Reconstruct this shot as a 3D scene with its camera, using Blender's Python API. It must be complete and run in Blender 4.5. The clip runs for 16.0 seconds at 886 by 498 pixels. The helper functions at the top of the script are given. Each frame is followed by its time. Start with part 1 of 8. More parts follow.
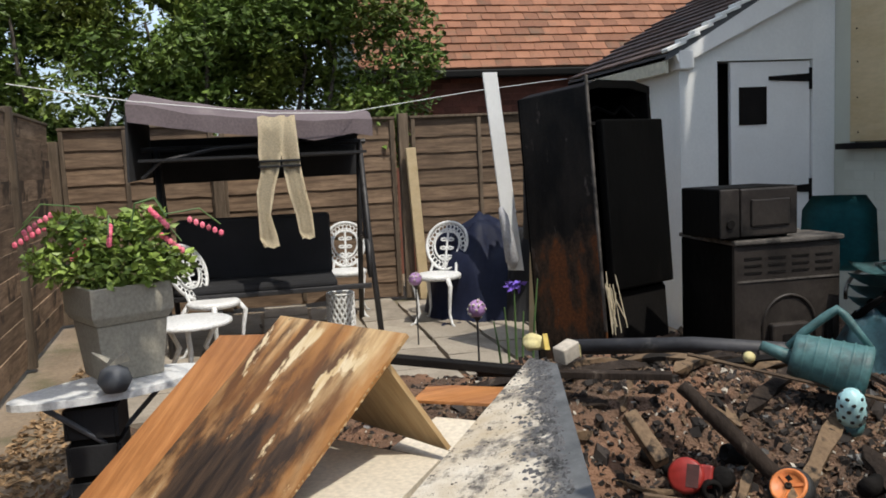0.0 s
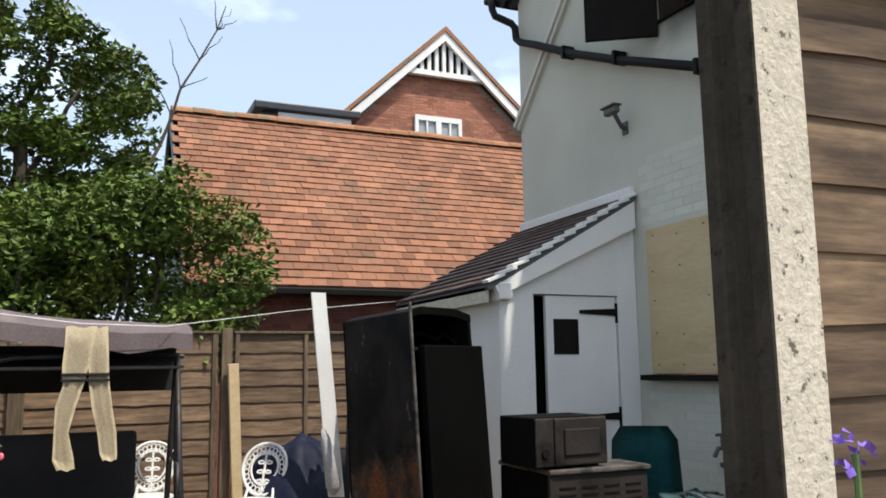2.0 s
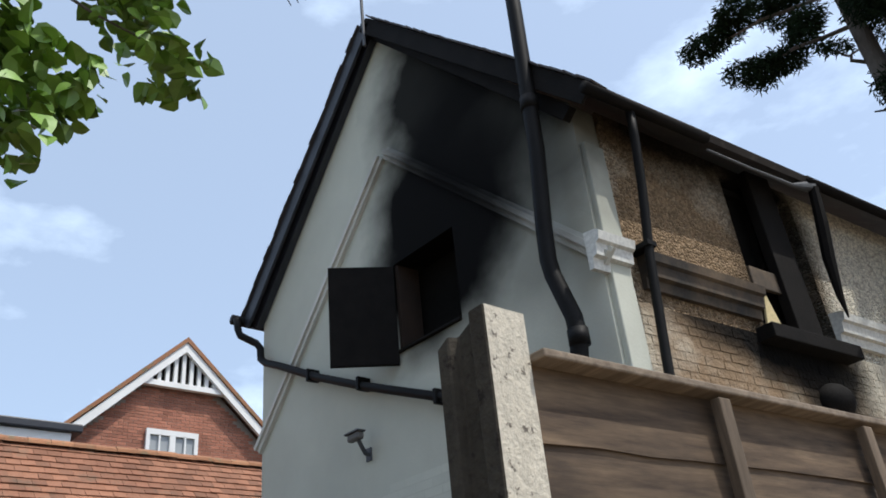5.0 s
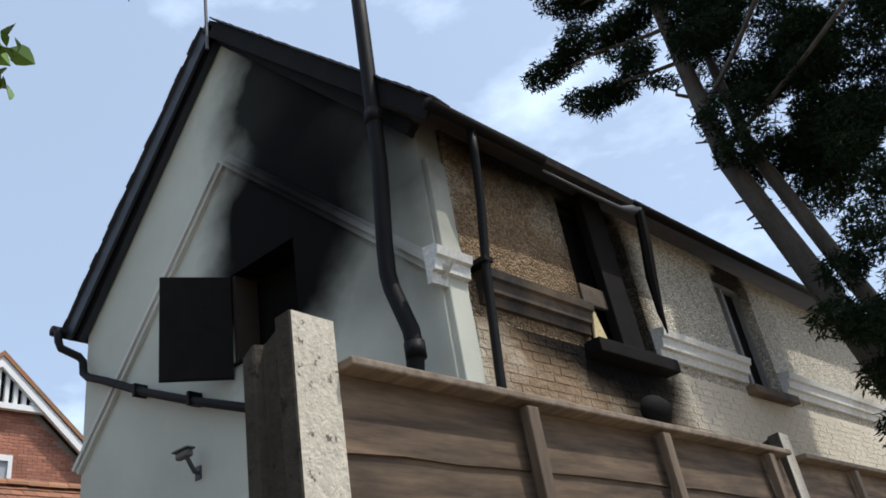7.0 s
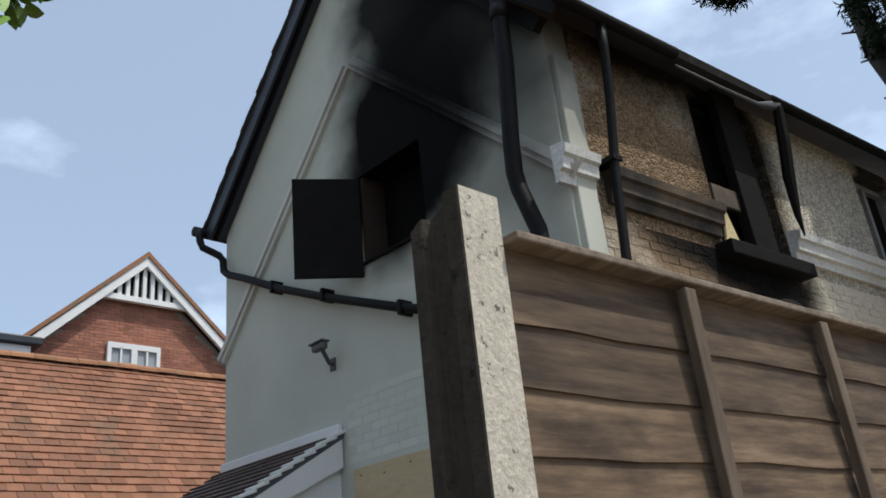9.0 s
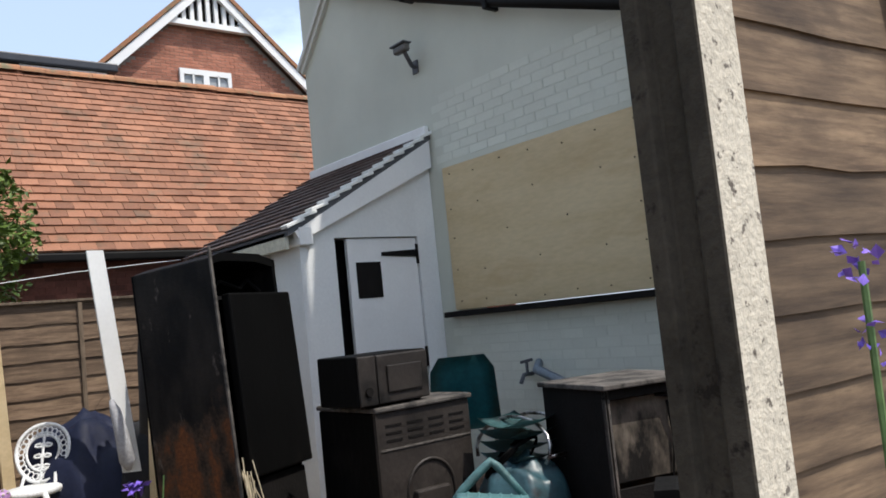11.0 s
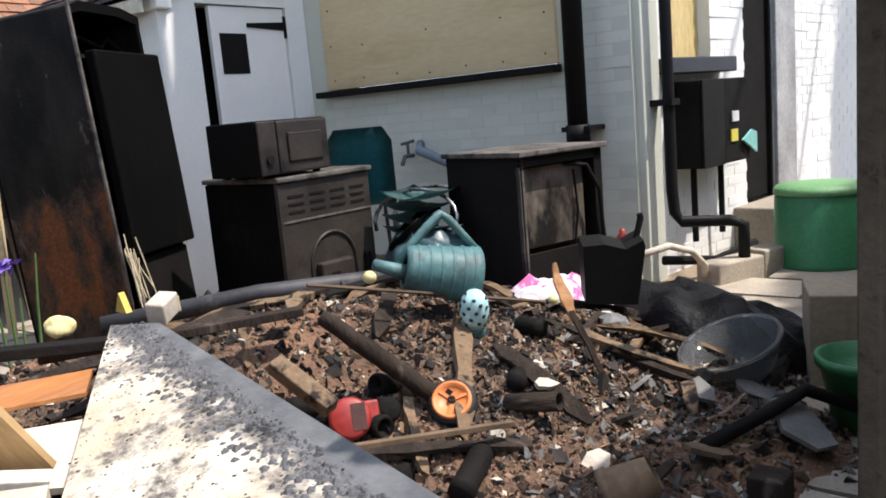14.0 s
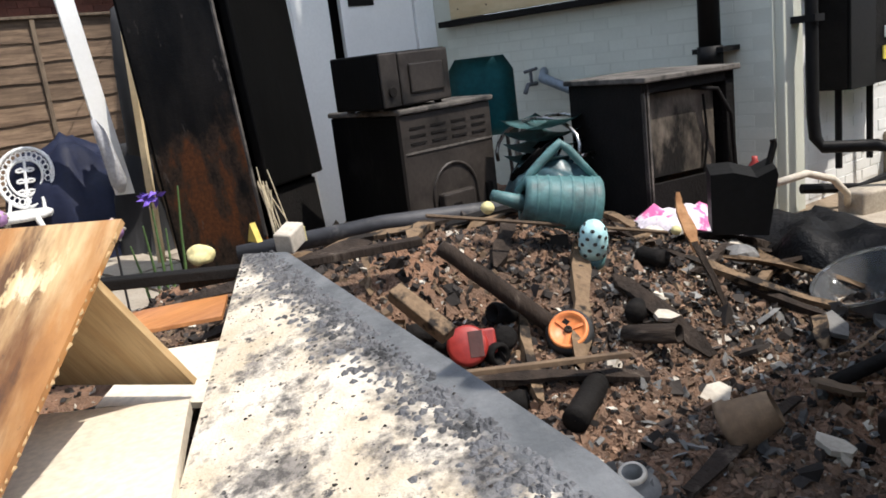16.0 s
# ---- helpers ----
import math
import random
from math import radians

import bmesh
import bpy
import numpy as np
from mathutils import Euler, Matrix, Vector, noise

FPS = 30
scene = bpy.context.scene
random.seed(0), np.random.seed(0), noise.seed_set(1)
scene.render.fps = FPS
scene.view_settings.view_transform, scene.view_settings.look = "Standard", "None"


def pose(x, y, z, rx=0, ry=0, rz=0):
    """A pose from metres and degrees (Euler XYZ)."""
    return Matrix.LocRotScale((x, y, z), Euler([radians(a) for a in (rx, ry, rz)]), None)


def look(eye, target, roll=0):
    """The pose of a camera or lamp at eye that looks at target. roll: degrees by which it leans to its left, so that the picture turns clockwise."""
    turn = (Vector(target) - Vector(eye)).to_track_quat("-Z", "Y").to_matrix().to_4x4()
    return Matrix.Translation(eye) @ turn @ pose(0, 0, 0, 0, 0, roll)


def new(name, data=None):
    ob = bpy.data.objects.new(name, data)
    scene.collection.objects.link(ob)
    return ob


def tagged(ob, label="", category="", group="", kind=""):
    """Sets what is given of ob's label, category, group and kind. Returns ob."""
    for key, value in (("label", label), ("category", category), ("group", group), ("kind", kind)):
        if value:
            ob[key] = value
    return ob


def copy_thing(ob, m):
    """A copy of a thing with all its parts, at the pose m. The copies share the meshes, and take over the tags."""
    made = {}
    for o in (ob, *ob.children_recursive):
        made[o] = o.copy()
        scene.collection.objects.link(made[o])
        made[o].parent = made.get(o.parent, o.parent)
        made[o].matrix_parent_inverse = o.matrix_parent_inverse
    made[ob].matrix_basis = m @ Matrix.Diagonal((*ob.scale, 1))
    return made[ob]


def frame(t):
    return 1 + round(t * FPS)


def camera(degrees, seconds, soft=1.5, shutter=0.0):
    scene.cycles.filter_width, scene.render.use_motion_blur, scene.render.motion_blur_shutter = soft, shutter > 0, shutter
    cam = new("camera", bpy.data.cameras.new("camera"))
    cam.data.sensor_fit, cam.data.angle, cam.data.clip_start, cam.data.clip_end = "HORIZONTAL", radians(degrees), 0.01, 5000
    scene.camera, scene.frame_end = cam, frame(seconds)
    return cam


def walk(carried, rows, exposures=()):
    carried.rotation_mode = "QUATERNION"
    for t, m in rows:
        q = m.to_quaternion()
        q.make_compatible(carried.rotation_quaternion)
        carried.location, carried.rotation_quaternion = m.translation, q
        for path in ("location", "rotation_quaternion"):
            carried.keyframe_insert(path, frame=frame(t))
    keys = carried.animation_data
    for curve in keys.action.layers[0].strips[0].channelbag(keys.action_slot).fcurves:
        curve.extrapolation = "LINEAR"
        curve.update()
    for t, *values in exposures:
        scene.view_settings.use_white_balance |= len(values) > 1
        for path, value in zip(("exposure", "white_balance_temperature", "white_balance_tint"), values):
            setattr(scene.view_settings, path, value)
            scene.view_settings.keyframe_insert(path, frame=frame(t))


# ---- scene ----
cam = camera(56.9, 16.0, soft=1.75)
PATH = [
    (0, (3.102, -4.484, 1.426), (1.155, -4.082, 1.206), -2.7),
    (0.5, (3.104, -4.447, 1.434), (1.177, -3.916, 1.387), -1.7),
    (1, (3.118, -4.438, 1.448), (1.235, -3.767, 1.509), -1.0),
    (1.5, (3.118, -4.432, 1.463), (1.282, -3.665, 1.664), -0.8),
    (2, (3.119, -4.428, 1.466), (1.307, -3.633, 1.757), -0.8),
    (2.5, (3.11, -4.418, 1.487), (1.341, -3.563, 1.862), -1.3),
    (3, (3.06, -4.428, 1.502), (1.362, -3.499, 2.005), -0.8),
    (3.5, (3.029, -4.433, 1.529), (1.451, -3.365, 2.137), -1.6),
    (4, (3.026, -4.432, 1.57), (1.592, -3.24, 2.292), -2.9),
    (4.5, (3.05, -4.417, 1.607), (1.721, -3.19, 2.461), -4.9),
    (5, (3.08, -4.404, 1.622), (1.808, -3.198, 2.585), -6.0),
    (5.2, (3.097, -4.407, 1.615), (1.861, -3.178, 2.596), -6.9),
    (7.3, (3.112, -4.336, 1.606), (2.128, -2.861, 2.531), -10.1),
    (7.5, (3.112, -4.336, 1.602), (2.125, -2.854, 2.514), -9.8),
    (8, (3.095, -4.359, 1.586), (2.025, -2.922, 2.475), -7.8),
    (8.5, (3.061, -4.389, 1.575), (1.858, -3.023, 2.404), -6.5),
    (9, (3.032, -4.394, 1.565), (1.746, -3.077, 2.347), -6.1),
    (9.5, (2.988, -4.393, 1.521), (1.653, -3.046, 2.156), -5.4),
    (10, (2.909, -4.431, 1.461), (1.446, -3.142, 1.904), -3.7),
    (10.2, (2.894, -4.456, 1.437), (1.373, -3.209, 1.799), -3.5),
    (12.3, (2.525, -4.531, 1.248), (1.081, -3.149, 1.174), -6.2),
    (12.5, (2.474, -4.566, 1.242), (1.083, -3.134, 1.126), -6.7),
    (13, (2.375, -4.623, 1.192), (1.143, -3.058, 1.017), -5.1),
    (13.5, (2.3, -4.676, 1.156), (1.085, -3.098, 0.963), -4.5),
    (14, (2.292, -4.695, 1.151), (1.045, -3.166, 0.825), -5.0),
    (14.5, (2.313, -4.685, 1.156), (0.961, -3.269, 0.746), -6.0),
    (15, (2.324, -4.68, 1.152), (0.924, -3.324, 0.708), -6.5),
    (15.5, (2.331, -4.674, 1.158), (0.903, -3.348, 0.705), -6.7),
    (16, (2.324, -4.684, 1.152), (0.861, -3.4, 0.691), -7.0),
]
walk(cam, [(t, look(eye, target, roll)) for t, eye, target, roll in PATH],
     exposures=[(0, 0.0, 6550, 10), (0.5, 0.45, 6600, 10), (1.0, 0.58, 6650, 10), (1.6, 0.48, 6700, 10), (2.2, 0.18, 6750, 10), (3, -0.3, 6300, 9), (3.6, -0.55, 6300, 10), (5, 0.0, 6300, 10), (7.3, -0.05, 6350, 10), (9, -0.25, 6350, 9), (10.2, -0.2, 6350, 9), (12.3, 1.12, 6600, 17), (13, 0.98, 6580, 16), (14, 0.78, 6500, 14), (16, 0.65, 6480, 12)])

# ---- world, sun, exposure ----
world = bpy.data.worlds.new("sky")
scene.world = world
world.use_nodes = True
SUN_DIR = Vector((1.0, 0.45, 2.05)).normalized()
SUN_ELEV = math.asin(SUN_DIR.z)
SUN_AZ = math.atan2(SUN_DIR.x, SUN_DIR.y)


def build_world():
    nt = world.node_tree
    bg = nt.nodes["Background"]
    sky = nt.nodes.new("ShaderNodeTexSky")
    sky.sky_type = "NISHITA"
    sky.sun_disc = False
    sky.sun_elevation = SUN_ELEV
    sky.sun_rotation = SUN_AZ
    sky.dust_density = 2.6
    sky.ozone_density = 2.0
    sky.air_density = 1.0
    # thin fair-weather clouds
    tc = nt.nodes.new("ShaderNodeTexCoord")
    mp = nt.nodes.new("ShaderNodeMapping")
    mp.inputs["Scale"].default_value = (1, 1, 2.2)
    mp.inputs["Location"].default_value = (3.1, 1.7, 0.4)
    ns = nt.nodes.new("ShaderNodeTexNoise")
    ns.inputs["Scale"].default_value = 3.4
    ns.inputs["Detail"].default_value = 7
    ns.inputs["Roughness"].default_value = 0.55
    ramp = nt.nodes.new("ShaderNodeValToRGB")
    ramp.color_ramp.elements[0].position, ramp.color_ramp.elements[1].position = 0.56, 0.80
    ramp.color_ramp.elements[0].color, ramp.color_ramp.elements[1].color = (0.3, 0.3, 0.3, 1), (0.85, 0.85, 0.85, 1)
    mix = nt.nodes.new("ShaderNodeMixRGB")
    mix.inputs["Color2"].default_value = (8.0, 9.6, 11.6, 1)
    nt.links.new(tc.outputs["Generated"], mp.inputs["Vector"])
    nt.links.new(mp.outputs["Vector"], ns.inputs["Vector"])
    nt.links.new(ns.outputs["Fac"], ramp.inputs["Fac"])
    nt.links.new(ramp.outputs["Color"], mix.inputs["Fac"])
    nt.links.new(sky.outputs["Color"], mix.inputs["Color1"])
    nt.links.new(mix.outputs["Color"], bg.inputs["Color"])
    bg.inputs["Strength"].default_value = 0.15


build_world()
sun = new("sun", bpy.data.lights.new("sun", "SUN"))
sun.data.energy, sun.data.angle, sun.data.color = 3.6, radians(0.53), (1.0, 0.95, 0.86)
sun.matrix_world = look(SUN_DIR * 30, (0, 0, 0))


# ---- materials ----
def nodes_of(name):
    m = bpy.data.materials.new(name)
    m.use_nodes = True
    nt = m.node_tree
    return m, nt, nt.nodes["Principled BSDF"]


def noise_node(nt, vec, scale, detail=5, rough=0.6):
    n = nt.nodes.new("ShaderNodeTexNoise")
    n.inputs["Scale"].default_value, n.inputs["Detail"].default_value = scale, detail
    n.inputs["Roughness"].default_value = rough
    nt.links.new(vec, n.inputs["Vector"])
    return n.outputs["Fac"]


def ramp_node(nt, fac, lo, hi, c0=(0, 0, 0), c1=(1, 1, 1)):
    r = nt.nodes.new("ShaderNodeValToRGB")
    r.color_ramp.elements[0].position, r.color_ramp.elements[1].position = lo, hi
    r.color_ramp.elements[0].color, r.color_ramp.elements[1].color = (*c0, 1), (*c1, 1)
    nt.links.new(fac, r.inputs["Fac"])
    return r.outputs["Color"]


def mix_node(nt, fac, a, b, mode="MIX"):
    m = nt.nodes.new("ShaderNodeMixRGB")
    m.blend_type = mode
    for s, v in (("Fac", fac), ("Color1", a), ("Color2", b)):
        if isinstance(v, (int, float)):
            m.inputs[s].default_value = v
        elif isinstance(v, tuple):
            m.inputs[s].default_value = (*v, 1)
        else:
            nt.links.new(v, m.inputs[s])
    return m.outputs["Color"]


def coords(nt, stretch=(1, 1, 1), rot=(0, 0, 0), world_space=False):
    mp = nt.nodes.new("ShaderNodeMapping")
    mp.inputs["Scale"].default_value = stretch
    mp.inputs["Rotation"].default_value = [radians(a) for a in rot]
    if world_space:
        src = nt.nodes.new("ShaderNodeNewGeometry").outputs["Position"]
    else:
        src = nt.nodes.new("ShaderNodeTexCoord").outputs["Object"]
    nt.links.new(src, mp.inputs["Vector"])
    return mp.outputs["Vector"]


def bump(nt, bsdf, height, strength, dist=0.01):
    b = nt.nodes.new("ShaderNodeBump")
    b.inputs["Strength"].default_value, b.inputs["Distance"].default_value = strength, dist
    nt.links.new(height, b.inputs["Height"])
    nt.links.new(b.outputs["Normal"], bsdf.inputs["Normal"])


def surface(name, dark, light, scale=3.0, fine=40.0, stretch=(1, 1, 1), rough=0.8, metal=0.0, relief=0.4, dist=0.006,
            third=None, third_scale=1.2, third_at=(0.52, 0.66), piece=0.0, island=0.0, sheen_rough=0.15, world_space=False, spec=0.5, grit=0.35):
    """Two scales of colour noise, optional third patchy colour, per-piece variation and relief."""
    m, nt, p = nodes_of(name)
    v = coords(nt, stretch, world_space=world_space)
    if piece:
        info = nt.nodes.new("ShaderNodeObjectInfo")
        add = nt.nodes.new("ShaderNodeVectorMath")
        add.operation = "MULTIPLY_ADD"
        nt.links.new(info.outputs["Random"], add.inputs[0])
        add.inputs[1].default_value = (37.0, 19.0, 53.0)
        nt.links.new(v, add.inputs[2])
        v = add.outputs["Vector"]
    big, small = noise_node(nt, v, scale), noise_node(nt, v, fine, 4)
    col = mix_node(nt, ramp_node(nt, big, 0.3, 0.7), dark, light)
    mid = tuple((a + b) / 2 for a, b in zip(dark, light))
    col = mix_node(nt, grit, col, mix_node(nt, ramp_node(nt, small, 0.35, 0.65), tuple(c * 0.55 for c in mid), tuple(min(1, c * 1.35) for c in mid)))
    if third:
        pat = noise_node(nt, v, third_scale, 7, 0.65)
        col = mix_node(nt, ramp_node(nt, pat, *third_at), col, third)
    if piece or island:
        if island:
            rnd = nt.nodes.new("ShaderNodeNewGeometry").outputs["Random Per Island"]
        else:
            rnd = info.outputs["Random"]
        k = piece or island
        hs = nt.nodes.new("ShaderNodeHueSaturation")
        rm = nt.nodes.new("ShaderNodeMapRange")
        rm.inputs["To Min"].default_value, rm.inputs["To Max"].default_value = 1 - k, 1 + k
        nt.links.new(rnd, rm.inputs["Value"])
        nt.links.new(rm.outputs["Result"], hs.inputs["Value"])
        nt.links.new(col, hs.inputs["Color"])
        col = hs.outputs["Color"]
    nt.links.new(col, p.inputs["Base Color"])
    rr = nt.nodes.new("ShaderNodeMapRange")
    rr.inputs["To Min"].default_value, rr.inputs["To Max"].default_value = max(0.03, rough - sheen_rough), min(1, rough + sheen_rough)
    nt.links.new(small, rr.inputs["Value"])
    nt.links.new(rr.outputs["Result"], p.inputs["Roughness"])
    p.inputs["Metallic"].default_value = metal
    p.inputs["Specular IOR Level"].default_value = spec
    if relief:
        bump(nt, p, small, relief, dist)
    return m


def wood(name, dark, light, along="x", rough=0.75, piece=0.25, char=None, char_at=(0.5, 0.6), char_scale=1.5, char_stretch=(1, 1, 1)):
    """Sawn timber: grain streaks along one axis, knots, weathering, optional charring."""
    m, nt, p = nodes_of(name)
    st = {"x": (0.9, 9, 9), "y": (9, 0.9, 9), "z": (9, 9, 0.9)}[along]
    info = nt.nodes.new("ShaderNodeObjectInfo")
    def shifted(v):
        add = nt.nodes.new("ShaderNodeVectorMath")
        add.operation = "MULTIPLY_ADD"
        nt.links.new(info.outputs["Random"], add.inputs[0])
        add.inputs[1].default_value = (31.0, 17.0, 23.0)
        nt.links.new(v, add.inputs[2])
        return add.outputs["Vector"]
    v = shifted(coords(nt, st))
    soft = shifted(coords(nt))
    grain = noise_node(nt, v, 3.2, 9, 0.62)
    fine = noise_node(nt, v, 14, 5, 0.6)
    patch = noise_node(nt, soft, 2.4, 5)
    col = mix_node(nt, ramp_node(nt, grain, 0.34, 0.66), dark, light)
    col = mix_node(nt, ramp_node(nt, fine, 0.45, 0.8, (0, 0, 0), (0.5, 0.5, 0.5)), col, tuple(c * 0.45 for c in dark))
    col = mix_node(nt, ramp_node(nt, patch, 0.42, 0.72, (0, 0, 0), (0.55, 0.55, 0.55)), col, tuple(c * 0.6 for c in dark))
    if char:
        cn = noise_node(nt, shifted(coords(nt, char_stretch)), char_scale, 8, 0.62)
        col = mix_node(nt, ramp_node(nt, cn, *char_at), col, char)
    if piece:
        hs = nt.nodes.new("ShaderNodeHueSaturation")
        rm = nt.nodes.new("ShaderNodeMapRange")
        rm.inputs["To Min"].default_value, rm.inputs["To Max"].default_value = 1 - piece, 1 + piece
        nt.links.new(info.outputs["Random"], rm.inputs["Value"])
        nt.links.new(rm.outputs["Result"], hs.inputs["Value"])
        nt.links.new(col, hs.inputs["Color"])
        col = hs.outputs["Color"]
    nt.links.new(col, p.inputs["Base Color"])
    p.inputs["Roughness"].default_value = rough
    bump(nt, p, grain, 0.5, 0.004)
    return m


def soot_wall(name, base, centre, size, warm=None, pebbles=False):
    """White masonry paint with a real soot plume stain round a burnt window."""
    m, nt, p = nodes_of(name)
    v = coords(nt, world_space=True)
    big, small = noise_node(nt, v, 1.1, 6), noise_node(nt, v, 38, 4)
    col = mix_node(nt, ramp_node(nt, big, 0.35, 0.75), tuple(c * 0.86 for c in base), base)
    if warm:
        tone = noise_node(nt, v, 0.9, 6)
        reach = nt.nodes.new("ShaderNodeVectorMath")
        reach.operation = "DISTANCE"
        nt.links.new(v, reach.inputs[0])
        reach.inputs[1].default_value = (0.2, 1.3, 4.5)
        fade = nt.nodes.new("ShaderNodeMath")
        fade.operation = "MULTIPLY_ADD"
        nt.links.new(reach.outputs["Value"], fade.inputs[0])
        fade.inputs[1].default_value = 0.22
        nt.links.new(tone, fade.inputs[2])
        col = mix_node(nt, ramp_node(nt, fade.outputs[0], 0.72, 0.98, (0.92, 0.92, 0.92), (0, 0, 0)), col, warm)
    for (cx, cy, cz), (sx, sy, sz, full) in zip(centre, size):
        sub = nt.nodes.new("ShaderNodeVectorMath")
        sub.operation = "SUBTRACT"
        nt.links.new(v, sub.inputs[0])
        sub.inputs[1].default_value = (cx, cy, cz)
        div = nt.nodes.new("ShaderNodeVectorMath")
        div.operation = "DIVIDE"
        nt.links.new(sub.outputs[0], div.inputs[0])
        div.inputs[1].default_value = (sx, sy, sz)
        wob = nt.nodes.new("ShaderNodeVectorMath")
        wob.operation = "MULTIPLY_ADD"
        wn = nt.nodes.new("ShaderNodeTexNoise")
        wn.inputs["Scale"].default_value, wn.inputs["Detail"].default_value = 1.7, 6
        nt.links.new(v, wn.inputs["Vector"])
        nt.links.new(wn.outputs["Color"], wob.inputs[0])
        wob.inputs[1].default_value = (0.55, 0.55, 0.55)
        nt.links.new(div.outputs[0], wob.inputs[2])
        off = nt.nodes.new("ShaderNodeVectorMath")
        off.operation = "SUBTRACT"
        nt.links.new(wob.outputs[0], off.inputs[0])
        off.inputs[1].default_value = (0.27, 0.27, 0.27)
        ln = nt.nodes.new("ShaderNodeVectorMath")
        ln.operation = "LENGTH"
        nt.links.new(off.outputs[0], ln.inputs[0])
        col = mix_node(nt, ramp_node(nt, ln.outputs["Value"], 0.50, 1.0, (full, full, full), (0, 0, 0)), col, (0.0045, 0.0042, 0.004))
    p.inputs["Roughness"].default_value = 0.85
    p.inputs["Specular IOR Level"].default_value = 0.08
    if pebbles:
        cell = nt.nodes.new("ShaderNodeTexVoronoi")
        cell.inputs["Scale"].default_value = 48
        nt.links.new(v, cell.inputs["Vector"])
        stone = nt.nodes.new("ShaderNodeSeparateColor")
        nt.links.new(cell.outputs["Color"], stone.inputs[0])
        col = mix_node(nt, 0.85, col, ramp_node(nt, stone.outputs[0], 0.15, 0.9, (0.55, 0.53, 0.50), (1.28, 1.26, 1.22)), "MULTIPLY")
        bump(nt, p, ramp_node(nt, cell.outputs["Distance"], 0.0, 0.75, (1, 1, 1), (0, 0, 0)), 1.0, 0.03)
    else:
        bump(nt, p, noise_node(nt, v, 26, 3) if warm else small, 1.0 if warm else 0.35, 0.02 if warm else 0.006)
    nt.links.new(col, p.inputs["Base Color"])
    return m


SOOT_C = [(-1.72, 0, 4.98), (-1.72, 0, 5.60), (-1.35, 0, 5.38), (-1.35, 0, 7.0), (-0.75, 0, 6.3), (-0.2, 0, 5.65), (-0.45, 0, 4.75)]
SOOT_R = [(1.15, 1.0, 0.98, 1.0), (1.12, 1.0, 1.2, 1.0), (1.05, 1.0, 1.0, 1.0), (1.35, 1.0, 1.55, 0.97), (1.4, 1.0, 1.15, 0.88), (1.2, 1.0, 0.95, 0.68), (0.95, 1.0, 0.8, 0.42)]
M = {}
M["ground"] = surface("earth_ground", (0.16, 0.12, 0.08), (0.34, 0.26, 0.18), 1.5, 30, rough=0.95, relief=0.8, dist=0.02, third=(0.07, 0.08, 0.03), third_scale=0.8)
M["slab"] = surface("paving_stone", (0.26, 0.22, 0.17), (0.40, 0.35, 0.28), 2.2, 60, rough=0.9, piece=0.18, third=(0.16, 0.13, 0.10), third_scale=2.5, third_at=(0.5, 0.75))
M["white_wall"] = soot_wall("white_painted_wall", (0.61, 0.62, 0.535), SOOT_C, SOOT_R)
# soot thinned to 0.86: light the moulding catches is put into its colour
M["soot_gable_mould"] = soot_wall("smoked_lit_gable_mould", (0.68, 0.68, 0.62), SOOT_C, [(a, b, c, f * 0.86) for a, b, c, f in SOOT_R])
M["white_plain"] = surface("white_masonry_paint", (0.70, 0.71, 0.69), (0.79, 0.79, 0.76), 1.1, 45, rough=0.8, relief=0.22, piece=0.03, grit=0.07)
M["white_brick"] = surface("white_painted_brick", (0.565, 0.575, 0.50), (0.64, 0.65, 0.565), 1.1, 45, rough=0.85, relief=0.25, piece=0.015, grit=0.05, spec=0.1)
M["side_wall"] = soot_wall("smoked_pebbledash", (0.72, 0.68, 0.58), [(0.25, 2.45, 5.2), (0.25, 2.45, 4.2), (0.45, 5.5, 5.6), (0.15, 1.3, 6.0)], [(1, 0.85, 1.3, 1.0), (1, 1.0, 0.6, 1.0), (1, 0.6, 0.6, 0.9), (1, 1.8, 0.85, 0.95)], warm=(0.26, 0.175, 0.10), pebbles=True)
M["brick_smoked"] = soot_wall("smoked_painted_brick", (0.68, 0.62, 0.50), [(0.3, 2.2, 4.05), (0.3, 1.2, 4.15), (0.3, 2.6, 3.7)], [(1, 1.5, 0.6, 1.0), (1, 1.1, 0.4, 0.9), (1, 0.9, 0.6, 0.9)], warm=(0.25, 0.165, 0.095))
M["mould"] = surface("white_render_mould", (0.60, 0.60, 0.56), (0.72, 0.72, 0.68), 1.2, 30, rough=0.8, third=(0.25, 0.20, 0.14), third_scale=0.5, third_at=(0.58, 0.8))
M["soot_mould"] = surface("smoked_mould", (0.09, 0.06, 0.036), (0.26, 0.185, 0.115), 1.2, 30, rough=0.85, third=(0.03, 0.026, 0.022), third_scale=0.8, third_at=(0.4, 0.6))
M["tile"] = surface("clay_roof_tile", (0.19, 0.078, 0.042), (0.32, 0.150, 0.085), 0.9, 50, rough=0.85, island=0.25, third=(0.14, 0.095, 0.06), third_scale=2.2, third_at=(0.54, 0.72), relief=0.5, world_space=True)
M["tile_piece"] = surface("clay_roof_tile_piece", (0.19, 0.078, 0.042), (0.32, 0.150, 0.085), 0.9, 50, rough=0.85, piece=0.25, third=(0.14, 0.095, 0.06), third_scale=2.2, third_at=(0.54, 0.72), relief=0.5)
M["ridge"] = surface("ridge_tile", (0.26, 0.11, 0.055), (0.40, 0.20, 0.10), 2, 50, rough=0.9, piece=0.2, third=(0.16, 0.14, 0.08), third_scale=4)
